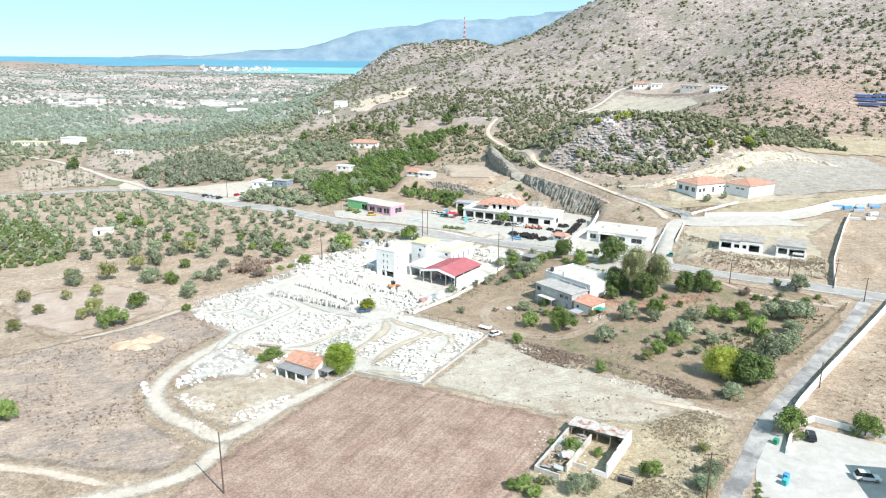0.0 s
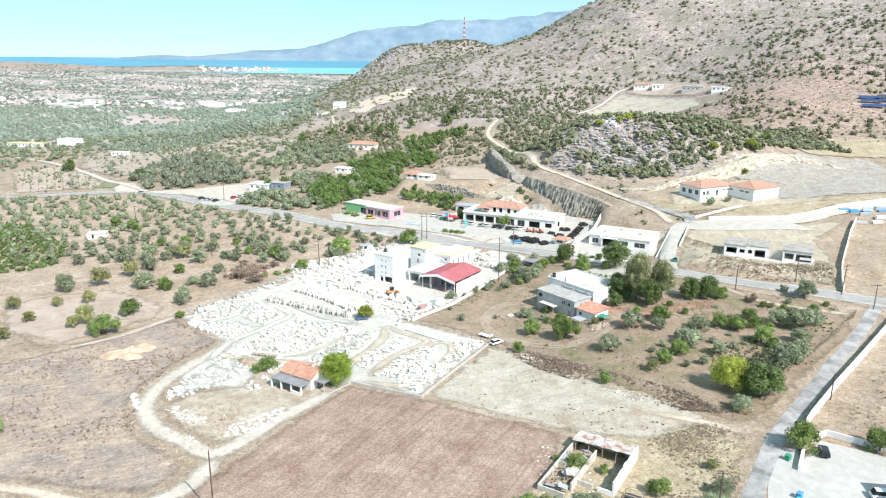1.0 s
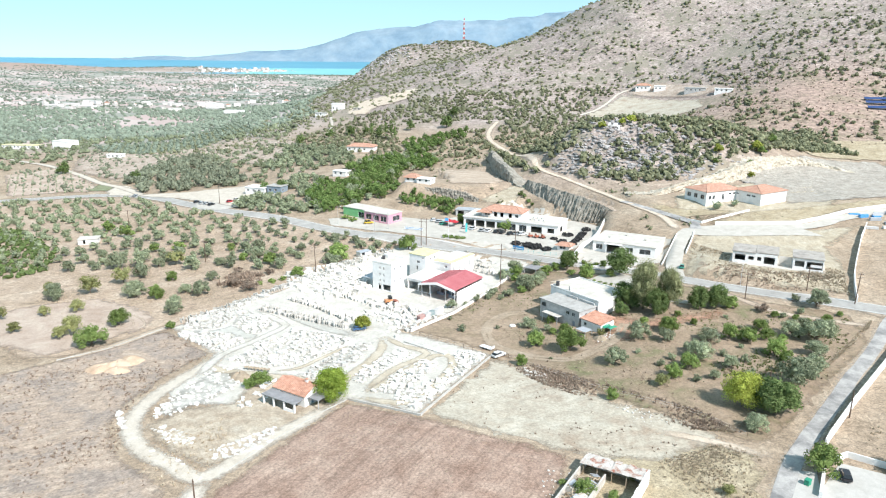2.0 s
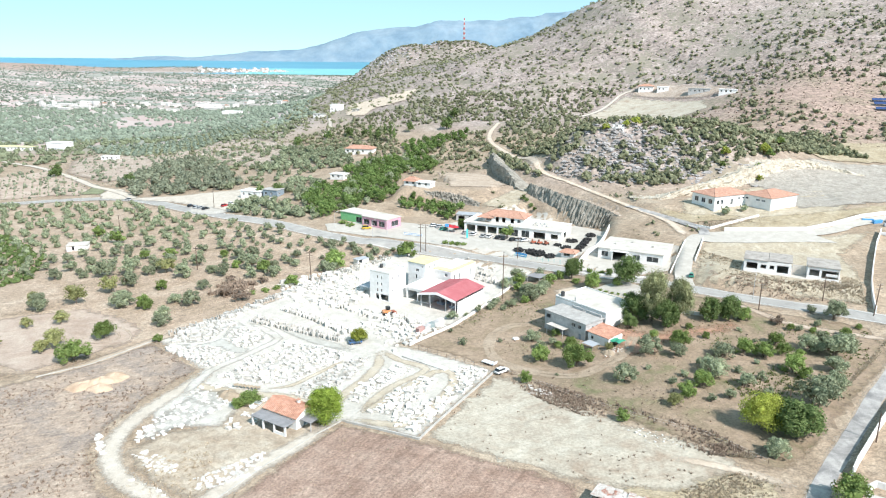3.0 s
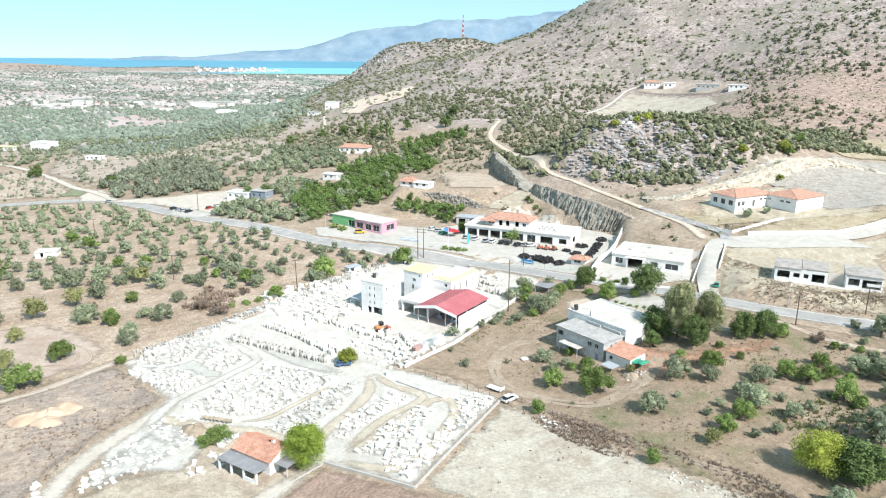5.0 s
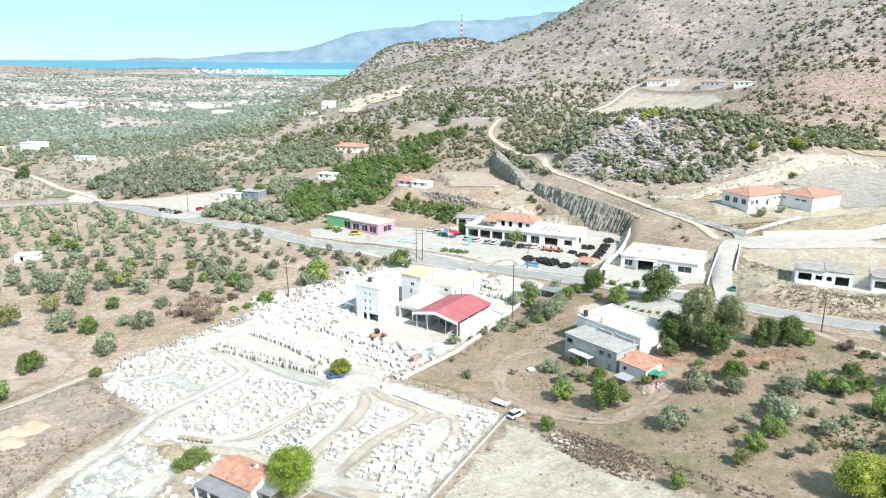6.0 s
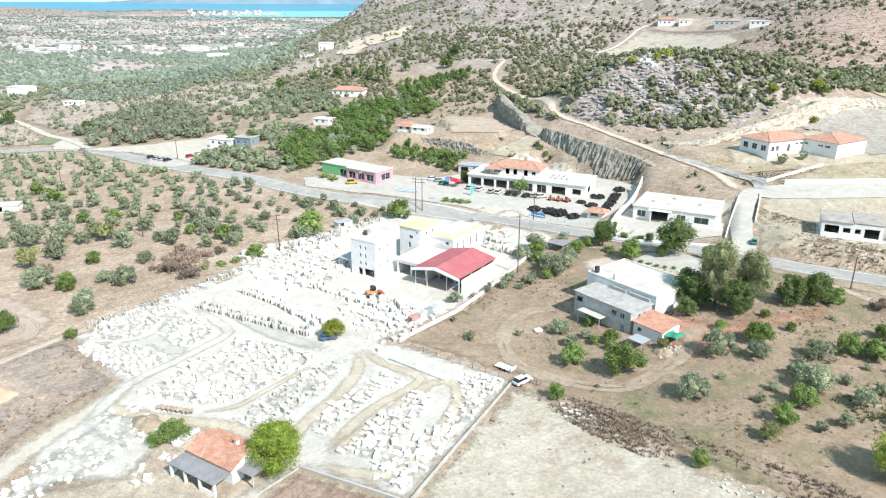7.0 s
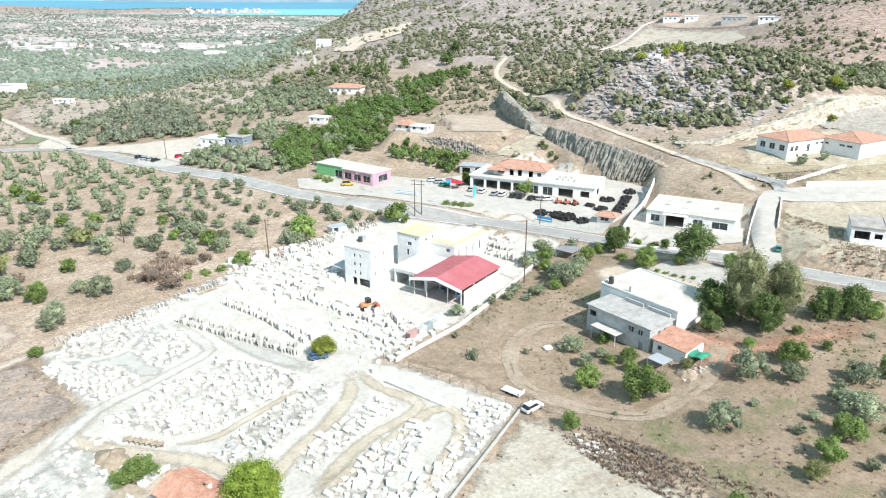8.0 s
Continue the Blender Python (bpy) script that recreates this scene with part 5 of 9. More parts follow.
# ---- trees and shrubs ----
LEAVES = {
    "olive": leaf_mat("olive_leaves", (0.19, 0.225, 0.14), (0.305, 0.345, 0.22), (0.41, 0.45, 0.305)),
    "green": leaf_mat("fruit_tree_leaves", (0.135, 0.195, 0.055), (0.22, 0.3, 0.095), (0.32, 0.41, 0.155)),
    "citrus": leaf_mat("citrus_leaves", (0.1, 0.165, 0.05), (0.18, 0.265, 0.085), (0.29, 0.38, 0.145)),
    "dark": leaf_mat("dark_leaves", (0.095, 0.145, 0.05), (0.165, 0.23, 0.085), (0.26, 0.33, 0.14)),
    "lime": leaf_mat("lime_pine_needles", (0.15, 0.215, 0.035), (0.25, 0.335, 0.06), (0.36, 0.44, 0.105)),
    "gum": leaf_mat("gum_leaves", (0.17, 0.19, 0.09), (0.27, 0.285, 0.15), (0.36, 0.375, 0.21)),
    "yellow": leaf_mat("yellow_green_leaves", (0.22, 0.25, 0.05), (0.35, 0.39, 0.08), (0.45, 0.485, 0.13)),
    "faded": leaf_mat("faded_yellow_leaves", (0.2, 0.21, 0.085), (0.3, 0.31, 0.135), (0.38, 0.39, 0.19)),
    "scrub": leaf_mat("scrub_leaves", (0.145, 0.16, 0.095), (0.235, 0.245, 0.15), (0.32, 0.325, 0.21)),
    "old_olive": leaf_mat("old_olive_leaves", (0.155, 0.18, 0.125), (0.245, 0.27, 0.19), (0.33, 0.355, 0.26)),
    # far trees: distance haze put into a paler, bluer leaf colour
    "far": leaf_mat("haze_paled_grove_leaves", (0.18, 0.23, 0.175), (0.26, 0.31, 0.24), (0.35, 0.395, 0.32)),
    "brown": leaf_mat("dry_twigs", (0.17, 0.125, 0.095), (0.26, 0.2, 0.155), (0.34, 0.28, 0.225)),
}


def sphere_points():
    bm = bmesh.new()
    bmesh.ops.create_icosphere(bm, subdivisions=2, radius=1)
    v = np.array([p.co[:] for p in bm.verts])
    f = np.array([[q.index for q in p.verts] for p in bm.faces])
    bm.free()
    bm = bmesh.new()
    bmesh.ops.create_icosphere(bm, subdivisions=1, radius=1)
    v1 = np.array([p.co[:] for p in bm.verts])
    f1 = np.array([[q.index for q in p.verts] for p in bm.faces])
    bm.free()
    return v, f, v1, f1


BALL_V, BALL_F, BEAD_V, BEAD_F = sphere_points()


def crown_arrays(seed, radii, centre, clumps, cards, size, core=0.62, hang=0.0):
    """A crown of leaf sprays: small folded blades on uneven clumps, round a ragged inner mass."""
    rng = np.random.RandomState(seed)
    radii, centre = np.array(radii, float), np.array(centre, float)
    verts, tris = [], []
    n = 0
    d = rng.normal(size=(clumps, 3))
    d /= np.linalg.norm(d, axis=1)[:, None]
    d[:, 2] = np.where(d[:, 2] < -0.7, -d[:, 2], d[:, 2])
    mids = centre + d * radii * rng.uniform(0.55, 0.85, (clumps, 1))
    for c in mids:
        cr = radii.mean() * rng.uniform(0.26, 0.42)
        k = rng.normal(size=(cards, 3))
        k /= np.linalg.norm(k, axis=1)[:, None]
        p = c + k * cr * rng.uniform(0.55, 1.05, (cards, 1)) * (1, 1, 0.85)
        p[:, 2] -= hang * rng.uniform(0, 1, cards)
        nrm = k * 0.8 + rng.normal(size=(cards, 3)) * 0.55 + (0, 0, 0.35)
        nrm /= np.linalg.norm(nrm, axis=1)[:, None]
        a = np.cross(nrm, rng.normal(size=(cards, 3)))
        a /= np.linalg.norm(a, axis=1)[:, None] + 1e-6
        b = np.cross(nrm, a)
        s = size * rng.uniform(0.6, 1.35, (cards, 1))
        quad = np.stack([p - a * s, p - b * s * 0.55 + nrm * s * 0.12, p + a * s, p + b * s * 0.55 + nrm * s * 0.12], 1)
        verts.append(quad.reshape(-1, 3))
        i = n + np.arange(cards)[:, None] * 4
        tris.append(np.concatenate([i + (0, 1, 2), i + (0, 2, 3)]))
        n += cards * 4
    if core:
        for c in [centre] + list(mids[: clumps // 3 if clumps < 4 else max(2, clumps // 3)]):
            r = radii * (core if c is centre else core * 0.36)
            v = c + BEAD_V * r * rng.uniform(0.75, 1.15, (len(BEAD_V), 1))
            verts.append(v)
            tris.append(BEAD_F + n)
            n += len(v)
    return np.concatenate(verts), np.concatenate(tris)


def trunk_mesh(seed, height, r, spread_r, limbs):
    rng = random.Random(seed)
    bm = bmesh.new()
    rod(bm, (0, 0, -0.4), (0, 0, height * 0.45), r, r * 0.75, 7)
    for k in range(limbs):
        a = 2 * math.pi * (k + rng.random() * 0.6) / limbs
        q = (math.cos(a) * spread_r * rng.uniform(0.5, 0.8), math.sin(a) * spread_r * rng.uniform(0.5, 0.8), height * rng.uniform(0.75, 1.0))
        mid = (q[0] * 0.35, q[1] * 0.35, height * 0.6)
        rod(bm, (0, 0, height * 0.4), mid, r * 0.6, r * 0.45, 5)
        rod(bm, mid, q, r * 0.45, r * 0.15, 5)
    me = bpy.data.meshes.new("trunk")
    bm.to_mesh(me)
    bm.free()
    me.materials.append(BARK)
    return me


# kind: leaves, crown radii, crown centre height, clumps, blades each, blade size, trunk height, trunk radius, label, drooping
KINDS = {
    "olive_tree": ("olive", (3, 3, 2.1), 2.25, 16, 38, 0.33, 2.4, 0.24, "grey-green olive tree with a rounded crown", 0.0),
    "fruit_tree": ("green", (3, 3, 2.5), 2.3, 18, 40, 0.32, 2.2, 0.16, "leafy dark green fruit tree", 0.0),
    "citrus_tree": ("citrus", (3, 3, 2.5), 2.3, 18, 40, 0.32, 2.2, 0.16, "dense glossy green citrus tree", 0.0),
    "broadleaf_tree": ("dark", (3, 3, 3.7), 3.3, 30, 46, 0.33, 4.0, 0.24, "tall dark green broadleaf tree", 0.0),
    "gum_tree": ("gum", (5, 5, 8.6), 9.2, 64, 95, 0.3, 12.0, 0.42, "tall gum tree with drooping olive-brown foliage", 1.4),
    "pine_tree": ("lime", (4.7, 4.7, 3.8), 4.1, 60, 60, 0.26, 4.0, 0.32, "rounded bright green pine tree", 0.0),
}
KINDS.update({
    "lime_pine": ("yellow", (4.7, 4.7, 3.8), 4.1, 50, 50, 0.3, 4.0, 0.3, "rounded bright yellow-green pine tree", 0.0),
    "yellow_tree": ("faded", (3, 3, 2.2), 2.5, 15, 34, 0.3, 2.4, 0.14, "sparse yellowing small tree", 0.0),
    "dry_shrub": ("brown", (3, 3, 1.7), 1.6, 12, 26, 0.26, 1.8, 0.1, "leafless brown thorny shrub", 0.0),
    "cypress": ("dark", (1.0, 1.0, 4.6), 5.0, 14, 34, 0.25, 5.5, 0.14, "slim dark cypress tree", 0.0),
    "shrub": ("olive", (1.5, 1.5, 1.15), 1.0, 8, 22, 0.24, 1.0, 0.08, "low grey-green shrub on dry ground", 0.0),
    "hedge_bush": ("green", (3, 2.2, 1.1), 0.9, 10, 30, 0.28, 0.9, 0.1, "clipped green bush by the forecourt", 0.0),
})
BASE_R = {k: v[1][0] for k, v in KINDS.items()}
PROTO, FINE, LITE = {}, {}, {}
for number, (kind, (leaf, radii, mid, clumps, cards, size, th, tr, words, hang)) in enumerate(KINDS.items()):
    PROTO[kind], FINE[kind], LITE[kind] = [], [], []
    for variant in range(3 if kind in ("olive_tree", "fruit_tree", "shrub") else 2):
        seed = number * 10 + variant
        v, f = crown_arrays(seed, radii, (0, 0, mid), clumps, int(cards * 1.4), size * 0.85, 0.56, hang)
        stem = trunk_mesh(seed, th, tr, radii[0], 0 if kind == "cypress" else 5)
        PROTO[kind].append((stem, from_arrays("crown", v, f, LEAVES[leaf])))
        v, f = crown_arrays(seed, radii, (0, 0, mid), int(clumps * 1.4), int(cards * 2.7), size * 0.55, 0.56, hang)
        FINE[kind].append((stem, from_arrays("crown", v, f, LEAVES[leaf])))
        v, f = crown_arrays(seed, radii, (0, 0, mid), max(6, int(clumps * 0.65)), max(8, int(cards * 0.7)), size * 1.15, 0.55, hang)
        LITE[kind].append((stem, from_arrays("crown", v, f, LEAVES[leaf])))

tree_rng = random.Random(5)


def plant(kind, x, y, r, group="", extra="", tall=1.0, near=False):
    s = r / BASE_R[kind]
    ob = thing(kind, KINDS[kind][8] + extra, "shrub" if "shrub" in kind or "bush" in kind else "tree", x, y, tree_rng.uniform(0, 360), -0.05, group)
    ob.scale = (s, s, s * tall * tree_rng.uniform(0.88, 1.12))
    trunk, crown = tree_rng.choice((FINE if near else LITE if math.hypot(x, y) > 300 else PROTO)[kind])
    again("trunk", trunk, ob)
    again("crown", crown, ob)
    return ob


PLANTED = []


def plant_all(kind, spots, group="", extra="", tall=1.0):
    for x, y, r in spots:
        plant(kind, x, y, r, group, extra, tall, math.hypot(x, y) < 262)
        PLANTED.append((x, y))


# orchard round the white house
plant_all("fruit_tree", [(29.5, 188.4, 2.8), (38.2, 183.3, 4.0), (36.2, 205.1, 1.5), (38.9, 196.5, 1.9), (23.9, 175.2, 1.8), (67.2, 190.4, 3.0), (61.9, 196.8, 1.5), (82, 184.8, 2.7), (86.3, 182.7, 3.0), (92.1, 184.2, 2.3), (92.8, 190.1, 2.4), (65.1, 167.8, 2.8), (59.6, 162.8, 2.3), (89.4, 173.7, 3.1), (91.1, 170.3, 1.9), (95.2, 181.6, 1.7), (106.3, 196.7, 1.2), (108.2, 193.7, 1.2), (101, 198.9, 1.3), (42.3, 153, 1.7)], "orchard trees", " in the orchard")
plant_all("broadleaf_tree", [(76.2, 144.3, 5.2)], "", " beside the pine", 0.8)
plant_all("olive_tree", [(29, 202.9, 2.6), (47.7, 172.3, 3.2), (57.7, 186.5, 3.4), (64.5, 184.4, 2.5), (75.8, 183, 3.1), (70.1, 172.7, 3.5), (75.1, 167.3, 2.6), (69.2, 161.7, 1.7), (87.4, 157, 4.8), (69, 137.5, 2.6), (99.8, 185.6, 3.3), (105.2, 189.6, 2.6), (104.2, 182.1, 4.5), (116.6, 205.4, 4.0), (110, 186, 3.0), (100, 174, 3.2), (96, 166, 3.0)], "orchard trees", " in the orchard")
plant_all("shrub", [(8.9, 199.2, 1.6), (5.8, 208.3, .9), (19.7, 201.5, .9), (32.3, 178.7, .6), (55.2, 178, 1.1), (51.5, 175.3, .8), (86.5, 198.8, .9), (71.5, 181.5, 1.2), (62.3, 172.8, 1.4), (76.2, 174.6, 1.4), (78.2, 162.2, 1.8), (80.6, 170.6, 1.5), (82.7, 178.7, 1.0), (87, 175.8, 1.0), (87.2, 164.9, 1.8), (103.5, 198.2, 1.3), (96, 194, 1.2), (110, 201, 1.4), (93, 161, 1.5), (68, 137.9, 1.8)], "orchard shrubs")
plant_all("fruit_tree", [(-41.2, 162.2, 2.9), (-43.6, 160.6, 1.8)], "", " behind the cottage", 0.75)
plant_all("yellow_tree", [(55.7, 158.6, 2.0), (54.3, 115.6, 1.4), (48.2, 191.2, 1.5)])
plant_all("lime_pine", [(70.4, 148, 4.6), (-20.3, 200.3, 2.7)])
plant_all("pine_tree", [(-22.4, 154.0, 4.6)])
plant_all("dry_shrub", [(99.1, 202.8, 2.4)])
# along the main road and round the stone company
plant_all("gum_tree", [(64.6, 207.5, 4.3), (72.3, 207, 3.9)], "", " behind the white house")
plant_all("broadleaf_tree", [(60.2, 209.6, 4.2), (67.1, 202.7, 3.6), (81, 206.5, 3.1), (86.5, 206.2, 3.1), (65.5, 239.5, 4.8), (49.4, 252.3, 3.2), (62.5, 251.8, 1.3), (57.2, 204.2, 2.2)], "roadside trees")
plant_all("cypress", [(53, 254.2, 0.7), (51.8, 256, 0.6)])
plant_all("fruit_tree", [(90.9, 205.8, 2.5), (54.3, 239.6, 3.4), (-10.2, 283.3, 4.2), (-36.2, 268, 4.4), (31.6, 306.1, 3.4), (62, 238, 2.0), (72.5, 233, 2.2)], "roadside trees", " by the road")
plant_all("olive_tree", [(30.5, 253.7, 3.2), (32.8, 236.3, 4.0), (-39.5, 263.2, 3.0), (6.3, 219.1, 1.9), (36.5, 239, 2.6)], "roadside trees")
plant_all("shrub", [(39, 256.7, 2.3), (14.8, 225.7, 1.7), (19.2, 228.9, 2.0), (23.3, 227.6, 1.4), (112.6, 210.8, 1.8), (11, 222, 1.1), (27, 232.5, 1.5), (133, 309.5, 2.6), (124, 306.8, 3.0)], "roadside shrubs")
plant_all("hedge_bush", [(4.8, 295.2, 2.2), (7.4, 294.2, 2.2), (9.8, 293.4, 2.2), (12.2, 292.5, 2.0), (-37, 324.5, 3.2), (-42, 328, 3.4), (60.5, 254, 2.2), (56.5, 256.5, 2.2)], "forecourt bushes")
plant_all("olive_tree", [(26, 248, 2.6), (32.4, 240.5, 3.0), (25.5, 230.5, 2.0), (21, 232.5, 1.7), (37.7, 243, 2.6)], "roadside trees")
plant_all("fruit_tree", [(30.5, 251, 2.4), (41.5, 249.5, 2.4), (30.7, 233.5, 1.8), (45, 252.5, 2.0), (29.8, 245, 2.0)], "roadside trees", " beside the drive")
plant_all("hedge_bush", [(55.9, 235.8, 1.1), (57.3, 233.8, 1.0), (58.7, 231.8, 1.1), (60.4, 230.3, 1.0), (62.2, 228.9, 1.1), (64.3, 226.1, 1.0), (66.7, 222.4, 1.3)], "garden hedge", " behind the white house")
plant_all("hedge_bush", [(50, 246.5, 2.6), (54, 244, 2.2)], "forecourt bushes")
plant_all("olive_tree", [(30.6, 196.6, 1.9), (34.5, 199.5, 1.5)], "", " before the grey house front")
plant_all("fruit_tree", [(38.5, 193, 1.5), (35.6, 196.5, 1.3)], "", " before the grey house front")
# west of the yard, in the dry grove
plant_all("fruit_tree", [(-93.7, 203.4, 3.2), (-94, 186.9, 4.4), (-77.2, 200.7, 1.5), (-94.1, 232.3, 2.5), (-94.1, 247.3, 2.4), (-91.5, 227.3, 2.5), (-115.5, 286.9, 2.7), (-106.2, 288.6, 2.8), (-48.6, 248.4, 2.8), (-62.2, 263.8, 3.1), (-74.6, 270.8, 2.0), (-83.3, 285.5, 2.1), (-38.3, 276.5, 3.4), (-139.2, 314.7, 4.0), (-154, 328.4, 3.7), (-90.9, 128.7, 2.9)], "grove trees", " in the dry grove")
plant_all("yellow_tree", [(-103.8, 196.4, 3.3), (-112.7, 215.6, 2.8), (-117.2, 234.4, 4.0), (-105.8, 193.1, 2.5), (-99.5, 266.7, 4.0), (-110.6, 245.5, 3.7)], "grove trees")
plant_all("dry_shrub", [(-103.6, 240.5, 2.2), (-69.1, 238.4, 3.3), (-62.6, 234.5, 3.8), (-72, 255, 2.0), (-60, 252, 2.2)], "grove shrubs")
plant_all("olive_tree", [(-80.7, 213.2, 2.8), (-100.7, 230.3, 3.8), (-125.8, 228.7, 4.0), (-106.7, 252.2, 3.7), (-84.2, 233, 2.5), (-78, 230.8, 3.2), (-99.5, 230, 3.5), (-82.4, 218.1, 2.8), (-79, 246.6, 2.5), (-91, 260.5, 3.7), (-112.2, 265.6, 4.0), (-120.5, 264.5, 4.4), (-130.1, 292, 2.8), (-120.2, 306.6, 3.5), (-65.3, 258, 2.7), (-57.7, 259.2, 3.2), (-76.2, 261.7, 3.1), (-76.5, 282, 3.4), (-68.1, 269.4, 3.7), (-64.5, 279.8, 2.2), (-55, 273.5, 2.1), (-51.6, 270.1, 1.9), (-36.8, 263.2, 2.6), (-94.2, 288.1, 2.2)], "grove trees", " in the dry grove")
# front: round the ruin and the gate
plant_all("fruit_tree", [(41.2, 107.6, 1.9), (43.2, 109.2, 1.6), (74.9, 122.3, 3.6), (90.2, 121.8, 3.4), (28.2, 115.4, 2.1), (33.4, 114.2, 1.1), (17.2, 102.4, 1.8), (25, 118.6, 0.8)], "", " by the lane")
plant_all("olive_tree", [(50, 103, 2.5), (53.3, 107.4, 2.2), (26.8, 101.6, 2.5), (29.4, 103.4, 1.9), (22.5, 104.2, 1.2)], "", " by the ruin")


def inside(x, y, poly):
    hit = False
    for (x0, y0), (x1, y1) in zip(poly, poly[1:] + poly[:1]):
        if (y0 > y) != (y1 > y) and x < x0 + (y - y0) * (x1 - x0) / (y1 - y0):
            hit = not hit
    return hit


def rows_in(poly, step_u, step_v, turn, jitter, seed, gap=0.0):
    """Planting spots in rows inside an outline."""
    rng = random.Random(seed)
    c, s = math.cos(radians(turn)), math.sin(radians(turn))
    us = [x * c + y * s for x, y in poly]
    vs = [y * c - x * s for x, y in poly]
    out = []
    for u in np.arange(min(us), max(us), step_u):
        for v in np.arange(min(vs), max(vs), step_v):
            a, b = u + rng.uniform(-jitter, jitter), v + rng.uniform(-jitter, jitter)
            x, y = a * c - b * s, a * s + b * c
            if rng.random() >= gap and inside(x, y, poly):
                out.append((x, y))
    return out


def scatter(name, spots, radius, shapes, material, label, category, seed, squash=1.0):
    """Many small plants or stones, joined into one piece of stuff."""
    rng = np.random.RandomState(seed)
    vs, fs, n = [], [], 0
    pts = np.array(spots, float)
    zz = heights(pts[:, 0], pts[:, 1])
    for (x, y), z in zip(pts, zz):
        v, f = shapes[rng.randint(len(shapes))]
        r = radius(rng)
        a = rng.uniform(0, 6.283)
        c, s = math.cos(a), math.sin(a)
        w = v * rng.uniform(0.85, 1.15, v.shape) * (r, r, r * squash)
        vs.append(np.column_stack([x + w[:, 0] * c - w[:, 1] * s, y + w[:, 0] * s + w[:, 1] * c, z + w[:, 2]]))
        fs.append(f + n)
        n += len(v)
    me = from_arrays(name, np.concatenate(vs), np.concatenate(fs), material)
    return tagged(new(name, me), label, category, kind="stuff")


def mound(seed, bumps, cards, size, core=0.7):
    """A unit-sized bushy clump that sits on the ground."""
    v, f = crown_arrays(seed, (1, 1, 0.8), (0, 0, 0.55), bumps, cards, size, core)
    return v, f


BUSHY = [mound(300 + k, 7, 15, 0.2, 0.72) for k in range(5)]
HILLY = [mound(360 + k, 2, 3, 0.42, 0.78) for k in range(6)]
COARSE = [mound(320 + k, 3, 4, 0.42) for k in range(5)]
LUMPS = []
for k in range(6):
    q = np.random.RandomState(340 + k)
    LUMPS.append((np.column_stack([BEAD_V[:, :2], BEAD_V[:, 2] * 0.8 + 0.45]) * q.uniform(0.7, 1.2, (len(BEAD_V), 1)), BEAD_F))

GROVE = [(-76, 207), (-54, 234), (-36, 262), (-12, 290), (-47, 305), (-80, 332), (-124, 364), (-172, 404), (-215, 413), (-262, 402), (-285, 330), (-190, 250), (-120, 190), (-100, 183)]
spots = [p for p in rows_in(GROVE, 6.8, 6.8, 35, 2.1, 11, 0.1) if p[1] > 262 + 0.25 * max(0, p[0] + 80) and all((p[0] - a) ** 2 + (p[1] - b) ** 2 > 26 for a, b in PLANTED) and not (-163 < p[0] < -144 and 296 < p[1] < 314)]
spots.sort(key=lambda p: math.hypot(p[0], p[1]))
grove_rng = random.Random(12)
for x, y in spots[:130]:
    plant("olive_tree", x, y, grove_rng.uniform(1.3, 3.0), "grove trees", " in the dry grove")
scatter("olive_grove", spots[130:], lambda g: g.uniform(1.6, 2.6), BUSHY, LEAVES["olive"], "far rows of grey-green olive trees", "olive grove", 13)
# citrus wood behind the shop, with silvery olives round it
CITRUS = [(-67, 398), (-69, 380), (-64, 360), (-57, 343), (-52.4, 340.0), (-43.4, 346.2), (-37.7, 354.0), (-42.1, 366.9), (-32.4, 357.9), (-20.3, 366.0), (-18.1, 369.3), (-25.1, 401.3), (-18.9, 406.4), (-20.8, 427.7), (-6.3, 425.4), (0.5, 442.9), (-1.1, 464.2), (-13.0, 463.5), (-16.3, 471.2), (-30.4, 477.8), (-38.5, 464.6), (-49.5, 456.6), (-55.7, 437.2), (-50.3, 407.2)]
for x, y in rows_in(CITRUS, 5.0, 4.8, -30, 1.2, 14, 0.04):
    if not (-62 < x < -48 and 412 < y < 430):
        plant("citrus_tree" if grove_rng.random() < 0.88 else "olive_tree", x, y, grove_rng.uniform(2.4, 3.5), "citrus orchard", " in the dense orchard")
for x, y in rows_in([(-24.3, 492.8), (-24.3, 507.4), (-3.3, 526.9), (22.6, 538.2), (21.7, 514.5), (8.4, 511.9), (0.3, 493.7), (-7.3, 474.8), (-16.2, 469.5)], 5.4, 5.4, 10, 0.8, 15):
    plant("citrus_tree", x, y, grove_rng.uniform(2.2, 3.2), "citrus orchard", " on the upper orchard terrace")
for x, y in rows_in([(-20.2, 363.8), (-6.2, 364.8), (14.3, 350.1), (11.9, 343.0), (6.3, 338), (-5.8, 349.2), (-17.4, 355.6)], 4.4, 4.4, -30, 0.8, 16):
    plant("citrus_tree", x, y, grove_rng.uniform(2.0, 2.8), "citrus orchard", " behind the filling station")
SILVER = [(-107, 368), (-99, 391), (-81, 379), (-62, 388), (-61, 398), (-70, 425), (-84, 432), (-90, 405), (-81, 395), (-64, 375), (-53, 340), (-57, 335), (-76, 341)]
BAND = [(-117, 480), (-114, 548), (-65, 512), (-51, 470), (-57, 451), (-106, 470)]
DARK_GROVE = [(-205, 456), (-206, 512), (-198, 546), (-186, 558), (-153, 509), (-115, 438), (-133, 421), (-172, 419), (-186, 436)]
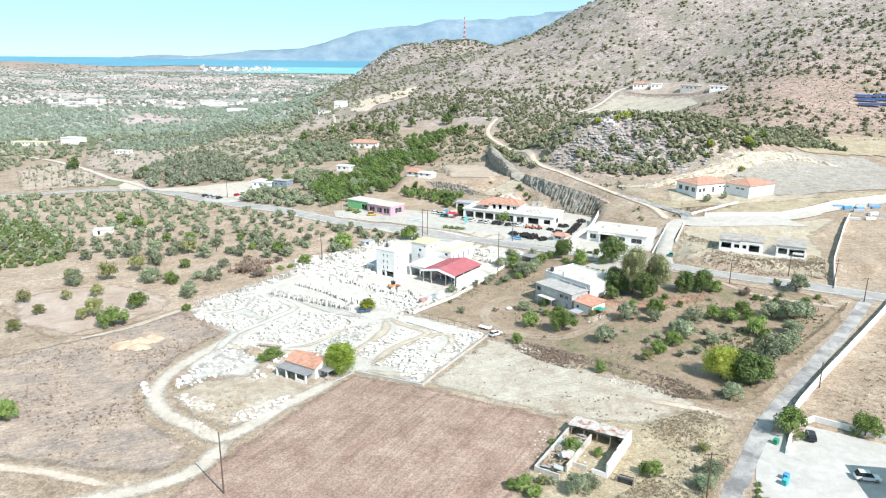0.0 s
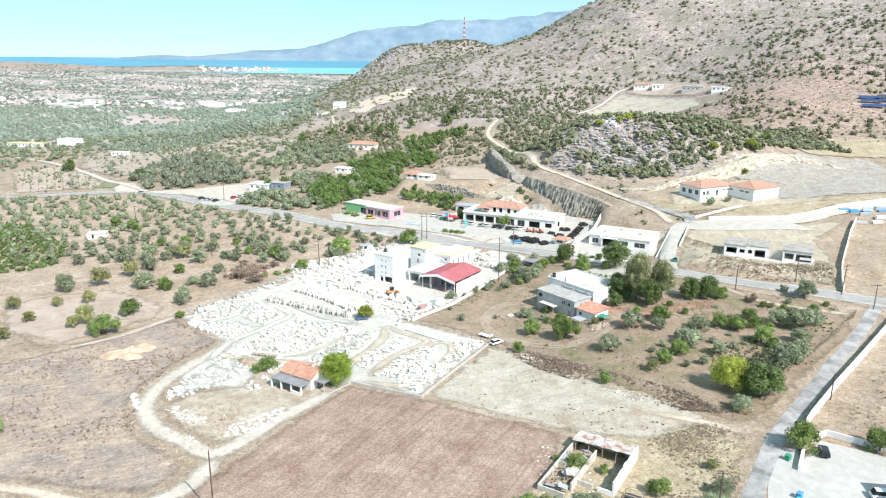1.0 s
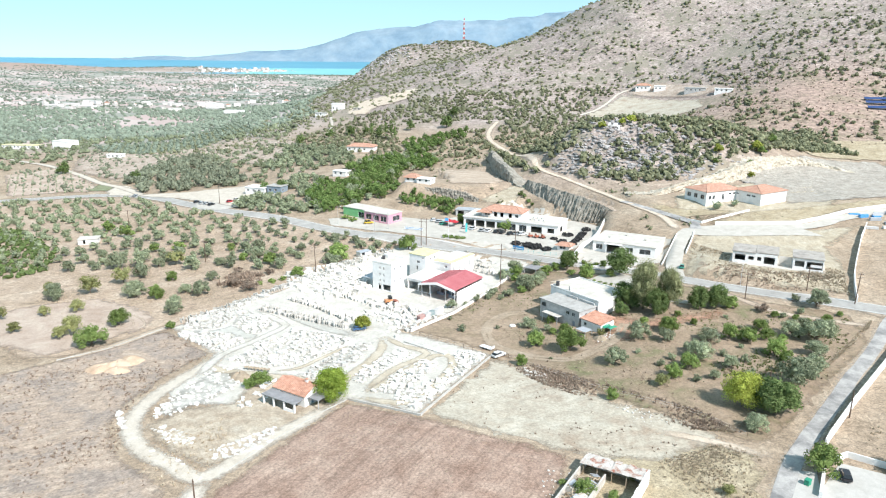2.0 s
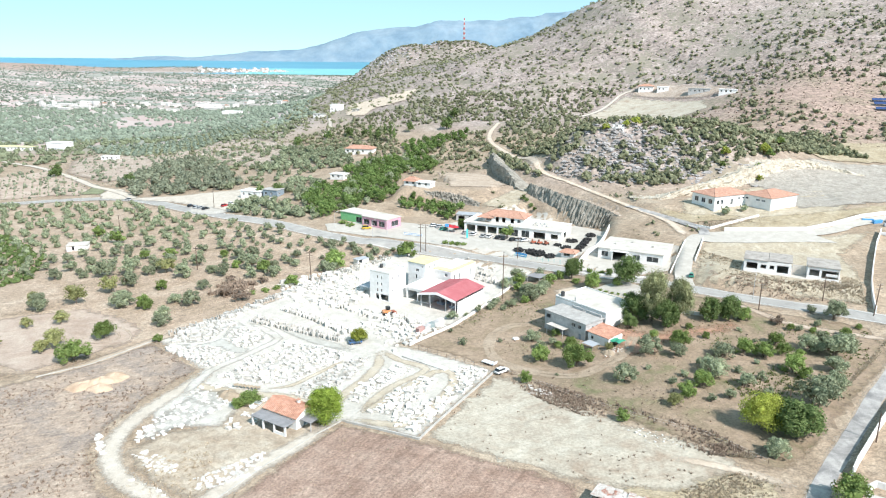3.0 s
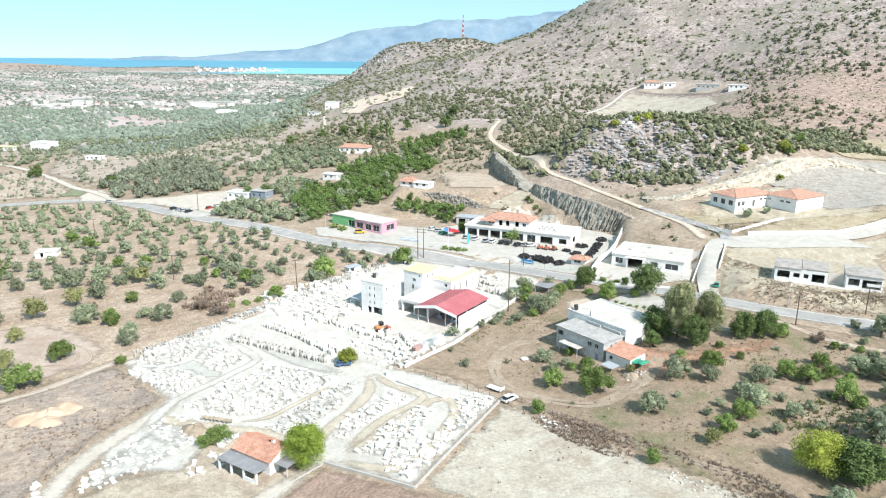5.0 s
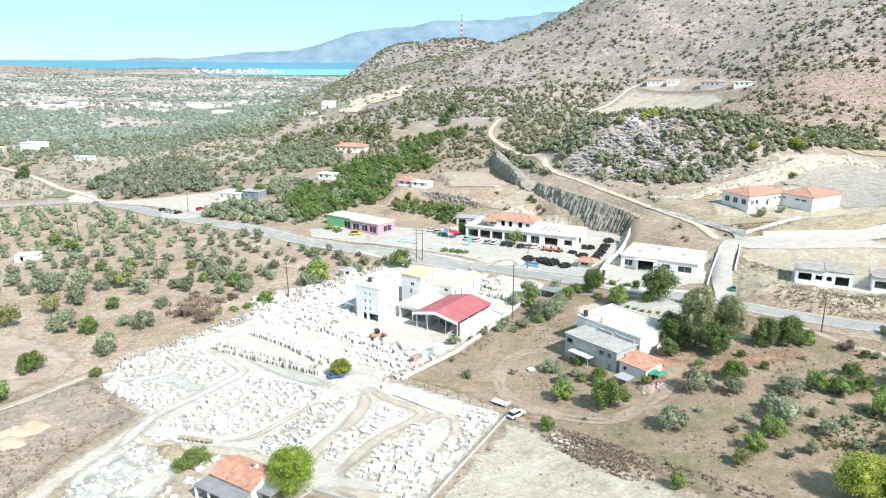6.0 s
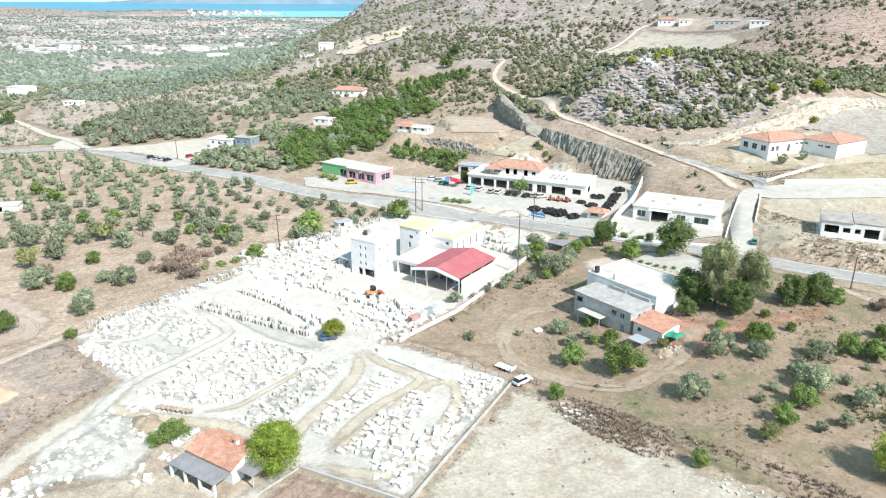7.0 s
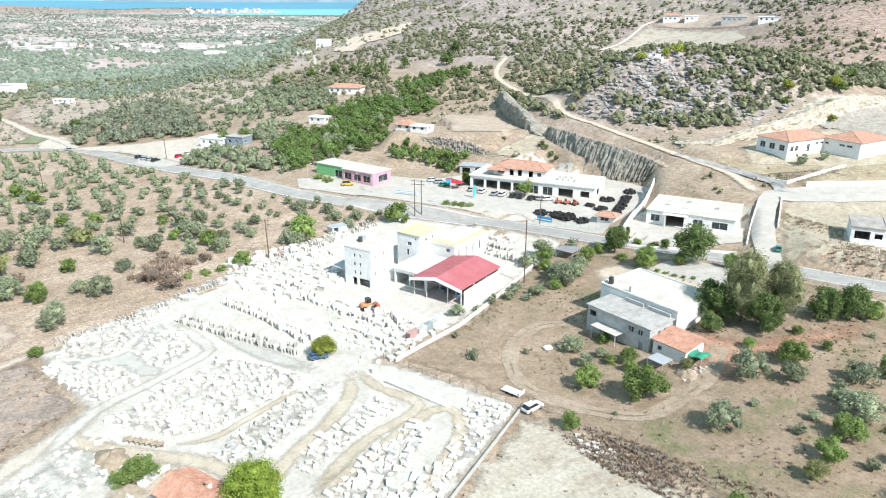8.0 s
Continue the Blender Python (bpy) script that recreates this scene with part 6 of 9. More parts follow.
for outline, step, seed, low, high in ((SILVER, 5.2, 17, 2.3, 3.2), (BAND, 6.2, 18, 2.4, 3.6), (DARK_GROVE, 6.6, 19, 2.6, 4.2)):
    scatter("olive_grove", rows_in(outline, step, step, 15, 2.2, seed, 0.12), lambda g: g.uniform(low, high), BUSHY, LEAVES["old_olive" if seed == 19 else "olive"], "dense grove of old grey-green olive trees", "olive grove", seed + 40)
LOOSE = rows_in([(-125, 425), (-150, 500), (-190, 560), (-160, 600), (-110, 560), (-75, 545), (-60, 500), (-70, 450), (-95, 425)], 8.5, 8.5, 15, 3.4, 20, 0.35)
scatter("olive_grove", LOOSE, lambda g: g.uniform(1.4, 3.2), BUSHY, LEAVES["olive"], "loose olive trees on the open slope", "olive grove", 61)
plant_all("broadleaf_tree", [(44.2, 357.5, 1.5), (45.6, 354.5, 1.3), (47.2, 351.6, 1.4), (49, 348.4, 1.2)], "cutting bushes", " at the foot of the cutting", 0.8)
plant_all("broadleaf_tree", [(-262, 497, 4.6), (-196, 462, 3.6), (-96, 398, 3.0), (-86, 396, 3.2), (-106, 560, 4.0), (-84, 566, 3.4), (-66, 560, 3.6), (-54, 556, 3.4), (-44, 545, 3.4), (8, 560, 5.0), (-20, 560, 3.6), (15, 600, 4.0)], "field trees", " at the field edge")
plant_all("cypress", [(-37, 530, 1.5), (-42, 533, 1.3), (-33, 528, 1.6), (-30, 526, 1.4), (-48, 536, 1.5)], "cypress row")
PLOT = [(-302, 494), (-276, 525), (-210, 442), (-213, 432), (-232, 434), (-258, 424)]
scatter("young_trees", rows_in(PLOT, 4.6, 4.6, 28, 0.25, 22, 0.04), lambda g: g.uniform(0.45, 0.9), LUMPS, LEAVES["olive"], "rows of small young trees on a weeded plot", "young trees", 23)
STRIP = [(-314, 653), (-238, 664), (-242, 738), (-250, 900), (-190, 733), (-202, 606), (-244, 584), (-288, 611)]
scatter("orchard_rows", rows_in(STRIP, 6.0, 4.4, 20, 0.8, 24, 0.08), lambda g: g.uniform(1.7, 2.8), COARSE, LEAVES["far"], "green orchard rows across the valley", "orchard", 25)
OPEN = [(-264, 511), (-211, 462), (-200, 520), (-165, 533), (-128, 498), (-100, 450), (-84, 500), (-110, 560), (-174, 663), (-216, 610), (-292, 629), (-288, 565)]


def open_land(x, y):
    return np.array([inside(a, b, OPEN) or inside(a, b, PLOT) or inside(a, b, STRIP) for a, b in zip(x, y)], bool)


near_plain = np.random.RandomState(26).uniform((-420, 430), (-60, 720), (1500, 2))
keep = ~open_land(near_plain[:, 0], near_plain[:, 1]) & (near_plain[:, 1] > 520 + 0.2 * (near_plain[:, 0] + 420) - 60 * (near_plain[:, 0] < -310)) & (near_plain[:, 0] < -125)
scatter("olive_grove", near_plain[keep], lambda g: g.uniform(1.8, 3.4), COARSE, LEAVES["olive"], "loose olive trees across the valley floor", "olive grove", 27)
stray = near_plain[open_land(near_plain[:, 0], near_plain[:, 1])]
scatter("bushes", np.concatenate([stray, stray * (0.97, 1.0) + (-9, 6), stray + (7, -11)]), lambda g: 0.35 + 1.9 * g.uniform(0, 1) ** 3, HILLY, LEAVES["old_olive"], "stray bushes on old terraces", "bushes", 28)
# hillside scrub: thicker in the hollows
def hill_spots(n, seed, x0, x1, y0, y1, keep, thin=0.35):
    rng = np.random.RandomState(seed)
    x, y = rng.uniform(x0, x1, n), rng.uniform(y0, y1, n)
    cl = np.sin(x / 23 + 1.7 * np.sin(y / 31)) + np.sin(y / 19 + x / 47) + 0.8 * np.sin(x / 9 + y / 13)
    ok = keep(x, y, heights(x, y)) & (0.32 * cl + rng.normal(size=n) * 1.2 > thin)
    return np.column_stack([x[ok], y[ok]])


def on_track(x, y):
    return (np.abs(x - np.interp(y, [281, 304, 326, 359, 375, 391, 456, 507, 540, 574], [99.5, 98.5, 89, 76.5, 65.5, 57, 48, 38.5, 41, 50])) < 4.5) & (y < 576)


FIELD_UP = [(120, 612), (166, 552), (218, 570), (250, 612), (250, 640), (212, 694), (172, 690)]
def off_field(x, y):
    return np.array([not inside(a, b, FIELD_UP) for a, b in zip(x, y)], bool)


def knoll_keep(x, y, z):
    crag = np.exp(-((x - 92) / 30) ** 2 - ((y - 383) / 14) ** 2)
    return (z > 12.5) & ~on_track(x, y) & (crag < 0.45 + 0.5 * (np.sin(x / 5.1 + np.sin(y / 4)) * np.sin(y / 3.7 + x / 9) > 0.3)) & (y > np.interp(x, [104, 127, 147, 157, 174, 200, 226], [347, 362, 373, 378, 385, 399, 412])) & ~((x > 88) & (x < 113) & (y > 392) & (y < 406))


scatter("scrub", hill_spots(4200, 21, 40, 245, 352, 470, knoll_keep, -1.6), lambda g: g.uniform(0.9, 2.9), COARSE, LEAVES["scrub"], "dense dark green scrub on the rocky knoll", "scrub", 22)
scatter("scrub", hill_spots(11500, 23, -130, 480, 450, 700, lambda x, y, z: (z > 7) & ~on_track(x, y) & off_field(x, y) & ((x < 150) | (np.sin(x * 12.9 + y * 78.2) > -0.05)) & (x > (y - 640) * 0.9 - 60) & ~((x > 205) & (y < 605) & (np.sin(x / 17) + np.sin(y / 23) < -0.5)) & ~((np.abs(x - 5) < 35) & (np.abs(y - 560) < 22)), -0.35), lambda g: g.uniform(0.9, 2.6), HILLY, LEAVES["scrub"], "scattered dark scrub on the lower hillside", "scrub", 24)
scatter("scrub", hill_spots(26000, 25, -220, 820, 680, 1240, lambda x, y, z: (z > 9) & off_field(x, y), 0.1), lambda g: 0.7 + 2.2 * g.uniform(0, 1) ** 1.8, HILLY, LEAVES["scrub"], "scattered scrub over the stony hill", "scrub", 26, 0.8)
scatter("scrub", hill_spots(11000, 27, -330, 330, 1250, 1650, lambda x, y, z: z > 5), lambda g: g.uniform(1.6, 3.4), LUMPS, LEAVES["scrub"], "scrub on the far ridge", "scrub", 28, 0.8)
scatter("scrub", hill_spots(6000, 29, 190, 470, 440, 660, lambda x, y, z: (z > 14) & off_field(x, y), 0.3), lambda g: g.uniform(0.25, 0.8), HILLY, LEAVES["brown"], "low brown scrub on the reddish slope", "scrub", 30)
scatter("bushes", hill_spots(2600, 35, -235, -70, 560, 800, lambda x, y, z: (x < -95) | (y < 660), 0.5), lambda g: 0.5 + 2.0 * g.uniform(0, 1) ** 2, COARSE, LEAVES["scrub"], "loose bushes on the lower ridge slope", "bushes", 36)
# plain towards the sea
def plain_spots(n, seed, y0, y1):
    rng = np.random.RandomState(seed)
    y = y0 + (y1 - y0) * rng.uniform(0, 1, n) ** 0.8
    x = -(y + 20) * rng.uniform(0.05, 0.72, n)
    cl = np.sin(x / 61 + 1.3 * np.sin(y / 90)) + np.sin(y / 70 + x / 130) + 0.6 * np.sin(x / 25 + y / 37)
    ok = (heights(x, y) < 17) & ~open_land(x, y) & ((y > 700) | (x < -420)) & ((y < 3080) | (x < -950)) & (0.6 * cl + rng.normal(size=n) * 0.8 > -0.25)
    return np.column_stack([x[ok], y[ok]])


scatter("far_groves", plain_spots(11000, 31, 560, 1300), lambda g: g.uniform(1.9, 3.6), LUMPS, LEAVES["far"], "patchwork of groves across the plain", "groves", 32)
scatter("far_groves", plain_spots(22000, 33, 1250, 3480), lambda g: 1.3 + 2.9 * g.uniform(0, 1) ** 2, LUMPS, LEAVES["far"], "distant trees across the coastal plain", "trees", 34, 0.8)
rng_ = np.random.RandomState(71)
foot = rng_.uniform((-20, 285), (150, 520), (2600, 2))
fz = heights(foot[:, 0], foot[:, 1])
hollow = np.sin(foot[:, 0] / 11 + np.sin(foot[:, 1] / 17)) + np.sin(foot[:, 1] / 13) + rng_.normal(size=2600) * 0.8
ok = (fz > 2.5) & ~on_track(foot[:, 0], foot[:, 1]) & (hollow > 0.5) & ~((np.abs(foot[:, 0] - 137) < 40) & (np.abs(foot[:, 1] - 330) < 24)) & ~((np.abs(foot[:, 0] - 22) < 15) & (np.abs(foot[:, 1] - 398) < 25)) & ~((foot[:, 0] < 30) & (foot[:, 1] < 372)) & ~((foot[:, 0] > 36) & (foot[:, 0] < 92) & (foot[:, 1] > 300) & (foot[:, 1] < 392) & (foot[:, 1] < 392 - 1.45 * (foot[:, 0] - 48)))
scatter("bushes", foot[ok], lambda g: g.uniform(0.35, 1.3), COARSE, LEAVES["scrub"], "low bushes and weeds on the hill foot", "bushes", 72)
# tall roadside bushes and lime shrubs on the knoll
plant_all("lime_pine", [(92.5, 398, 2.7), (104, 400, 2.5), (109, 400, 3.0), (151.7, 381, 3.0), (174.5, 386, 3.4), (176, 389, 2.6), (162, 361, 2.2), (172.6, 372.5, 1.6)], "knoll trees", " on the knoll")
plant_all("fruit_tree", [(176, 384, 3.4), (166, 372, 2.6), (190, 402, 3.0), (148, 374, 2.0)], "knoll trees", " on the bank")


# ---- tufts and weeds of the near fields ----
TUFT = mat("dry_grass", [(0.3, (0.33, 0.27, 0.19)), (0.5, (0.41, 0.345, 0.255)), (0.7, (0.48, 0.42, 0.325))], 1.5, 0.1, 0.95, 0, 0, 0.3, 0.2)
WEED = leaf_mat("green_weeds", (0.13, 0.165, 0.06), (0.205, 0.25, 0.095), (0.28, 0.32, 0.14))


def tuft(seed, blades):
    rng = np.random.RandomState(seed)
    v, f = [], []
    for k in range(blades):
        a, r = rng.uniform(0, 6.28), rng.uniform(0, 0.6)
        p = np.array([math.cos(a) * r, math.sin(a) * r, 0])
        side = np.array([-math.sin(a), math.cos(a), 0]) * rng.uniform(0.1, 0.25)
        tip = p * 1.6 + (0, 0, rng.uniform(0.4, 1.0))
        v += [p - side, p + side, tip]
        f.append((3 * k, 3 * k + 1, 3 * k + 2))
    return np.array(v), np.array(f)


TUFTS = [tuft(400 + k, 12) for k in range(5)]


def strewn(n, seed, poly):
    rng = random.Random(seed)
    xs, ys = [p[0] for p in poly], [p[1] for p in poly]
    out = []
    while len(out) < n:
        x, y = rng.uniform(min(xs), max(xs)), rng.uniform(min(ys), max(ys))
        if inside(x, y, poly) and math.sin(x / 4 + math.sin(y / 6)) + math.sin(y / 5) + rng.gauss(0, 0.8) > 0.2:
            out.append((x, y))
    return out


BRAMBLE = [(23.5, 179.5), (34, 169.5), (46, 158), (60, 147), (66, 137), (56, 138.5), (41, 149), (27, 163.5), (19.5, 175.5)]
BRAMBLES = mat("dry_brambles", [(0.3, (0.24, 0.18, 0.135)), (0.5, (0.33, 0.255, 0.195)), (0.7, (0.42, 0.34, 0.27))], 1.5, 0.1, 0.95, 0, 0, 0.3, 0.25)
scatter("dry_bush", strewn(130, 141, [(-76, 241), (-66, 236), (-59, 239), (-62, 251), (-68, 254), (-76, 251)]), lambda g: g.uniform(0.7, 1.9), TUFTS, BRAMBLES, "tangled grey-brown dry bushes beside the yard", "bushes", 142)
scatter("dry_grass", strewn(1300, 41, BRAMBLE), lambda g: g.uniform(0.25, 0.75), TUFTS, BRAMBLES, "brown dry brambles along the field edge", "brambles", 42)
scatter("dry_grass", strewn(2200, 43, [(44, 126), (60, 133), (66, 128), (58, 112), (48, 98), (30, 98), (42, 108)]), lambda g: g.uniform(0.2, 0.5), TUFTS, TUFT, "tall straw grass beside the lane", "grass", 44)
scatter("dry_grass", strewn(2600, 45, [(-77, 203), (-38, 258), (-60, 300), (-130, 340), (-140, 240), (-98, 180)]), lambda g: g.uniform(0.2, 0.5), TUFTS, TUFT, "straw-coloured grass in the dry grove", "grass", 46)
scatter("dry_grass", strewn(1600, 47, [(90, 238), (104, 236), (132, 214), (140, 236), (120, 230), (100, 268)]), lambda g: g.uniform(0.3, 0.8), TUFTS, TUFT, "straw grass on the roadside plots", "grass", 48)
scatter("dry_grass", strewn(900, 147, [(93, 232), (103, 238.5), (116, 234), (131, 226.5), (130, 216), (113, 221), (98, 229)]), lambda g: g.uniform(0.25, 0.7), TUFTS, BRAMBLES, "brown dry scrub on the bank above the road", "grass", 148)
scatter("weeds", strewn(900, 49, [(8, 214), (26, 246), (60, 235), (95, 212), (120, 196), (112, 180), (80, 185), (60, 200), (30, 206)]), lambda g: g.uniform(0.2, 0.5), TUFTS, WEED, "green weeds on the orchard ground", "weeds", 50)
scatter("weeds", strewn(260, 51, [(-56, 118), (-44, 118), (-40, 132), (-46, 146), (-58, 140)]), lambda g: g.uniform(0.3, 0.6), TUFTS, TUFT, "dry weeds inside the gravel loop", "weeds", 52)
scatter("dry_grass", strewn(600, 53, [(-76, 196), (-64, 184), (-70, 150), (-62, 130), (-52, 121), (-50, 108), (-90, 114), (-110, 150)]), lambda g: g.uniform(0.15, 0.4), TUFTS, TUFT, "straw stubble of the mown field", "grass", 54)
scatter("dry_grass", strewn(90, 55, [(0, 148), (17, 177), (40, 150), (58, 137), (46, 128), (30, 130)]), lambda g: g.uniform(0.2, 0.55), TUFTS, BRAMBLES, "brown tufts on the pale field", "grass", 56)
scatter("dry_grass", strewn(900, 57, [(64, 137), (90, 158), (122, 188), (128, 196), (118, 186), (92, 160), (70, 142), (60, 138)]), lambda g: g.uniform(0.25, 0.6), TUFTS, TUFT, "straw verge beside the side lane", "grass", 58)
scatter("dry_grass", strewn(900, 59, [(106, 292), (122, 291), (150, 297), (160, 303), (140, 303), (120, 302)]), lambda g: g.uniform(0.3, 0.7), TUFTS, TUFT, "straw grass below the terrace", "grass", 60)
small_rng = random.Random(81)
for kind, outline, step, seed in (("fruit_tree", [(60, 199), (92, 212), (122, 198), (112, 182), (84, 176), (66, 184)], 7.4, 82), ("shrub", [(58, 182), (70, 190), (100, 182), (112, 182), (92, 160), (72, 150), (58, 160)], 7.0, 83)):
    for x, y in rows_in(outline, step, step, 35, 2.2, seed, 0.2):
        if all((x - a) ** 2 + (y - b) ** 2 > 20 for a, b in PLANTED):
            plant_all(kind if small_rng.random() < 0.75 else "olive_tree", [(x, y, small_rng.uniform(0.7, 1.9))], "orchard trees", " in the brown orchard")
ORCHARD = [(8, 214), (26, 246), (60, 235), (95, 214), (122, 198), (117, 181), (92, 156), (72, 138), (46, 154), (28, 174), (18, 186)]
scatter("dry_grass", strewn(1500, 91, ORCHARD), lambda g: g.uniform(0.15, 0.45), TUFTS, TUFT, "straw tufts on the orchard ground", "grass", 92)
scatter("dry_grass", strewn(600, 93, ORCHARD), lambda g: g.uniform(0.2, 0.6), TUFTS, BRAMBLES, "brown weeds on the orchard ground", "weeds", 94)
scatter("weeds", strewn(500, 95, [(84, 176), (122, 198), (112, 180), (90, 160), (76, 150), (70, 170)]), lambda g: g.uniform(0.3, 0.8), TUFTS, WEED, "green weeds under the orchard trees", "weeds", 96)
scatter("dry_grass", strewn(1400, 97, [(88, 132), (112, 158), (140, 190), (170, 180), (150, 120), (110, 108)]), lambda g: g.uniform(0.2, 0.6), TUFTS, TUFT, "straw grass behind the lane wall", "grass", 98)
plant_all("yellow_tree", [(-121, 183, 2.4), (-133, 209, 2.6), (-122, 198, 2.2), (-131, 235, 2.6), (-121, 212, 2.2)], "grove trees")
scatter("hedgerow", rows_in([(-233.4, 346.9), (-197.1, 333.3), (-155.0, 288.5), (-147.7, 268.6), (-152.3, 253.3), (-169.3, 246.3)], 3.6, 3.0, 20, 0.8, 84, 0.08), lambda g: g.uniform(1.3, 1.9), COARSE, LEAVES["dark"], "dense green crop in the grove", "crop", 85)
weedy = strewn(1300, 86, [(-99, 176), (-78, 198), (-60, 182), (-66, 166), (-68, 145), (-60, 128), (-50, 118), (-64, 110), (-95, 113), (-130, 110), (-130, 150)])
scatter("weeds", weedy, lambda g: g.uniform(0.25, 0.6), TUFTS, BRAMBLES, "brown weeds of the mown field", "weeds", 87)
red_rows = strewn(900, 88, [(-18, 150), (28, 128), (14, 100), (-10, 70), (-50, 70), (-38, 116), (-24, 146)])
scatter("weeds", red_rows, lambda g: g.uniform(0.12, 0.32), TUFTS, TUFT, "short straw stubble on the ploughed field", "stubble", 89)
plant_all("hedge_bush", [(-60.7, 240.5, 2.0), (-57, 242.6, 2.2), (-53.4, 245, 2.2), (-50.6, 248, 1.8)], "yard hedge", " along the yard edge")
plant_all("fruit_tree", [(15.3, 102.9, 1.4), (18.1, 104.8, 1.2), (19.1, 100.5, 1.6)], "", " beside the ruin")
plant_all("hedge_bush", [(60.6, 104.6, 1.0), (59.6, 102.6, 1.1), (58.8, 100.6, 1.1), (57.8, 98.4, 1.2)], "lane hedge", " along the yard kerb")
plant_all("yellow_tree", [(21, 104.5, 1.2), (38, 120, 1.2)], "", " beside the ruin")


# ---- the stone yard ----
def block_mesh(seed, slab=False):
    """A rough quarried block, or an upright sawn slab, with chipped edges."""
    rng = random.Random(seed)
    bm = bmesh.new()
    if slab:
        sx, sy, sz = rng.uniform(0.8, 1.2), rng.uniform(0.12, 0.22), rng.uniform(0.8, 1.15)
        bmesh.ops.create_cube(bm, size=1, matrix=Matrix.Translation((0, 0, sz / 2 - 0.05)) @ Matrix.Rotation(rng.uniform(-0.25, 0.1), 4, "X") @ Matrix.Diagonal((sx, sy, sz, 1)))
    else:
        sx, sy, sz = rng.uniform(0.95, 1.85), rng.uniform(0.7, 1.15), rng.uniform(0.45, 0.85)
        bmesh.ops.create_cube(bm, size=1, matrix=Matrix.Translation((0, 0, sz / 2 - 0.08)) @ Matrix.Diagonal((sx, sy, sz, 1)))
        bmesh.ops.subdivide_edges(bm, edges=bm.edges[:4], cuts=1)
    for v in bm.verts:
        v.co += Vector((rng.uniform(-1, 1), rng.uniform(-1, 1), rng.uniform(-1, 1))) * (0.03 if slab else 0.11)
    bmesh.ops.triangulate(bm, faces=bm.faces)
    bmesh.ops.recalc_face_normals(bm, faces=bm.faces)
    me = bpy.data.meshes.new("stone_slab" if slab else "stone_block")
    bm.to_mesh(me)
    bm.free()
    me.materials.append(WHITE_STONE)
    return me


BLOCKS = [block_mesh(500 + k) for k in range(9)]
SLABS = [block_mesh(530 + k, True) for k in range(6)]


def arrays_of(me):
    v = np.zeros(len(me.vertices) * 3)
    me.vertices.foreach_get("co", v)
    return v.reshape(-1, 3), np.array([list(p.vertices) for p in me.polygons])


BLOCK_SHAPES, SLAB_SHAPES = [arrays_of(m) for m in BLOCKS], [arrays_of(m) for m in SLABS]
stone_rng = random.Random(55)
stones_made = [0]


def stone_area(poly, turn, step_u, step_v, seed, group, each=True, gap=0.05, sizes=(0.5, 1.05), squash=1.15):
    spots = rows_in(poly, step_u, step_v, turn, 0.34 * min(step_u, step_v), seed, gap)
    rest = []
    for x, y in spots:
        if each and stones_made[0] < 300:
            s = stone_rng.uniform(*sizes)
            ob = new("stone_block", stone_rng.choice(BLOCKS))
            ob.matrix_basis = pose(x, y, ground(x, y) + 0.08, stone_rng.gauss(0, 5), stone_rng.gauss(0, 5), turn + stone_rng.choice((0, 0, 90)) + stone_rng.gauss(0, 16)) @ Matrix.Diagonal((s, s * stone_rng.uniform(0.75, 1.1), s * stone_rng.uniform(0.75, 1.1), 1))
            tagged(ob, "rough white limestone block in a yard row", "stone block", group)
            stones_made[0] += 1
        else:
            rest.append((x, y))
    if rest:
        scatter("stone_blocks", rest, lambda g: g.uniform(*sizes), BLOCK_SHAPES, WHITE_STONE, "rows of rough white limestone blocks", "stone blocks", seed + 1, squash)


STRIP_A = [(-4.5, 147.5), (-2.2, 146.8), (15.5, 181), (8.2, 184), (3.2, 166), (-9.5, 152.5)]
STRIP_B = [(-14, 157.2), (-6.4, 154.6), (2.4, 173.6), (-1.8, 176.4), (-10.6, 164.0)]
STRIP_C = [(-19.4, 163.0), (-17.4, 161.6), (-3.4, 181.2), (-8.8, 184.2), (-18.6, 170)]
STRIP_D = [(-33.0, 166.8), (-31.3, 173.0), (-26.1, 181.2), (-24.0, 184.0), (-19.2, 189.9), (-15.6, 190.5), (-18.4, 178.5), (-22.3, 171.3), (-24.8, 165.4), (-28.1, 164.2)]
AREA_E = [(-53.3, 178.9), (-49.8, 183.8), (-48.4, 190.8), (-43.8, 193.6), (-42.9, 198.6), (-38.4, 200.0), (-31.2, 196.5), (-23.2, 192.4), (-22.4, 189.2), (-26.9, 183.6), (-31.6, 177.4), (-35.2, 174.0), (-39.7, 172.6), (-47.2, 174.6), (-52.0, 175.8)]
AREA_G = [(-74.0, 195.4), (-67.0, 197.8), (-58.6, 196.1), (-53.0, 191.4), (-52.9, 188.1), (-55.9, 184.7), (-58.2, 182.2), (-63.8, 187.3), (-70.3, 192.0)]
AREA_G3 = [(-74.5, 199.3), (-73.8, 209.7), (-68.4, 216.9), (-60.3, 217.1), (-58.0, 214.0), (-59.9, 210.6), (-61.2, 206.0), (-61.4, 201.7), (-65.1, 199.2)]
AREA_G2 = [(-57.9, 201.7), (-59.0, 207.1), (-56.0, 211.6), (-50.9, 209.2), (-46.9, 204.8), (-47.7, 199.5), (-51.1, 195.6), (-55.2, 197.5)]
RUBBLE_A = [(-61.3, 144.5), (-60.0, 157.8), (-55.3, 171.6), (-49.1, 173.6), (-44.9, 164.7), (-49.9, 153.2), (-52.6, 150.2), (-57.8, 144.5)]
RUBBLE_B = [(-43.5, 130.9), (-32.7, 140.4), (-31.2, 136.0), (-34.7, 130.0), (-41.1, 126.2)]
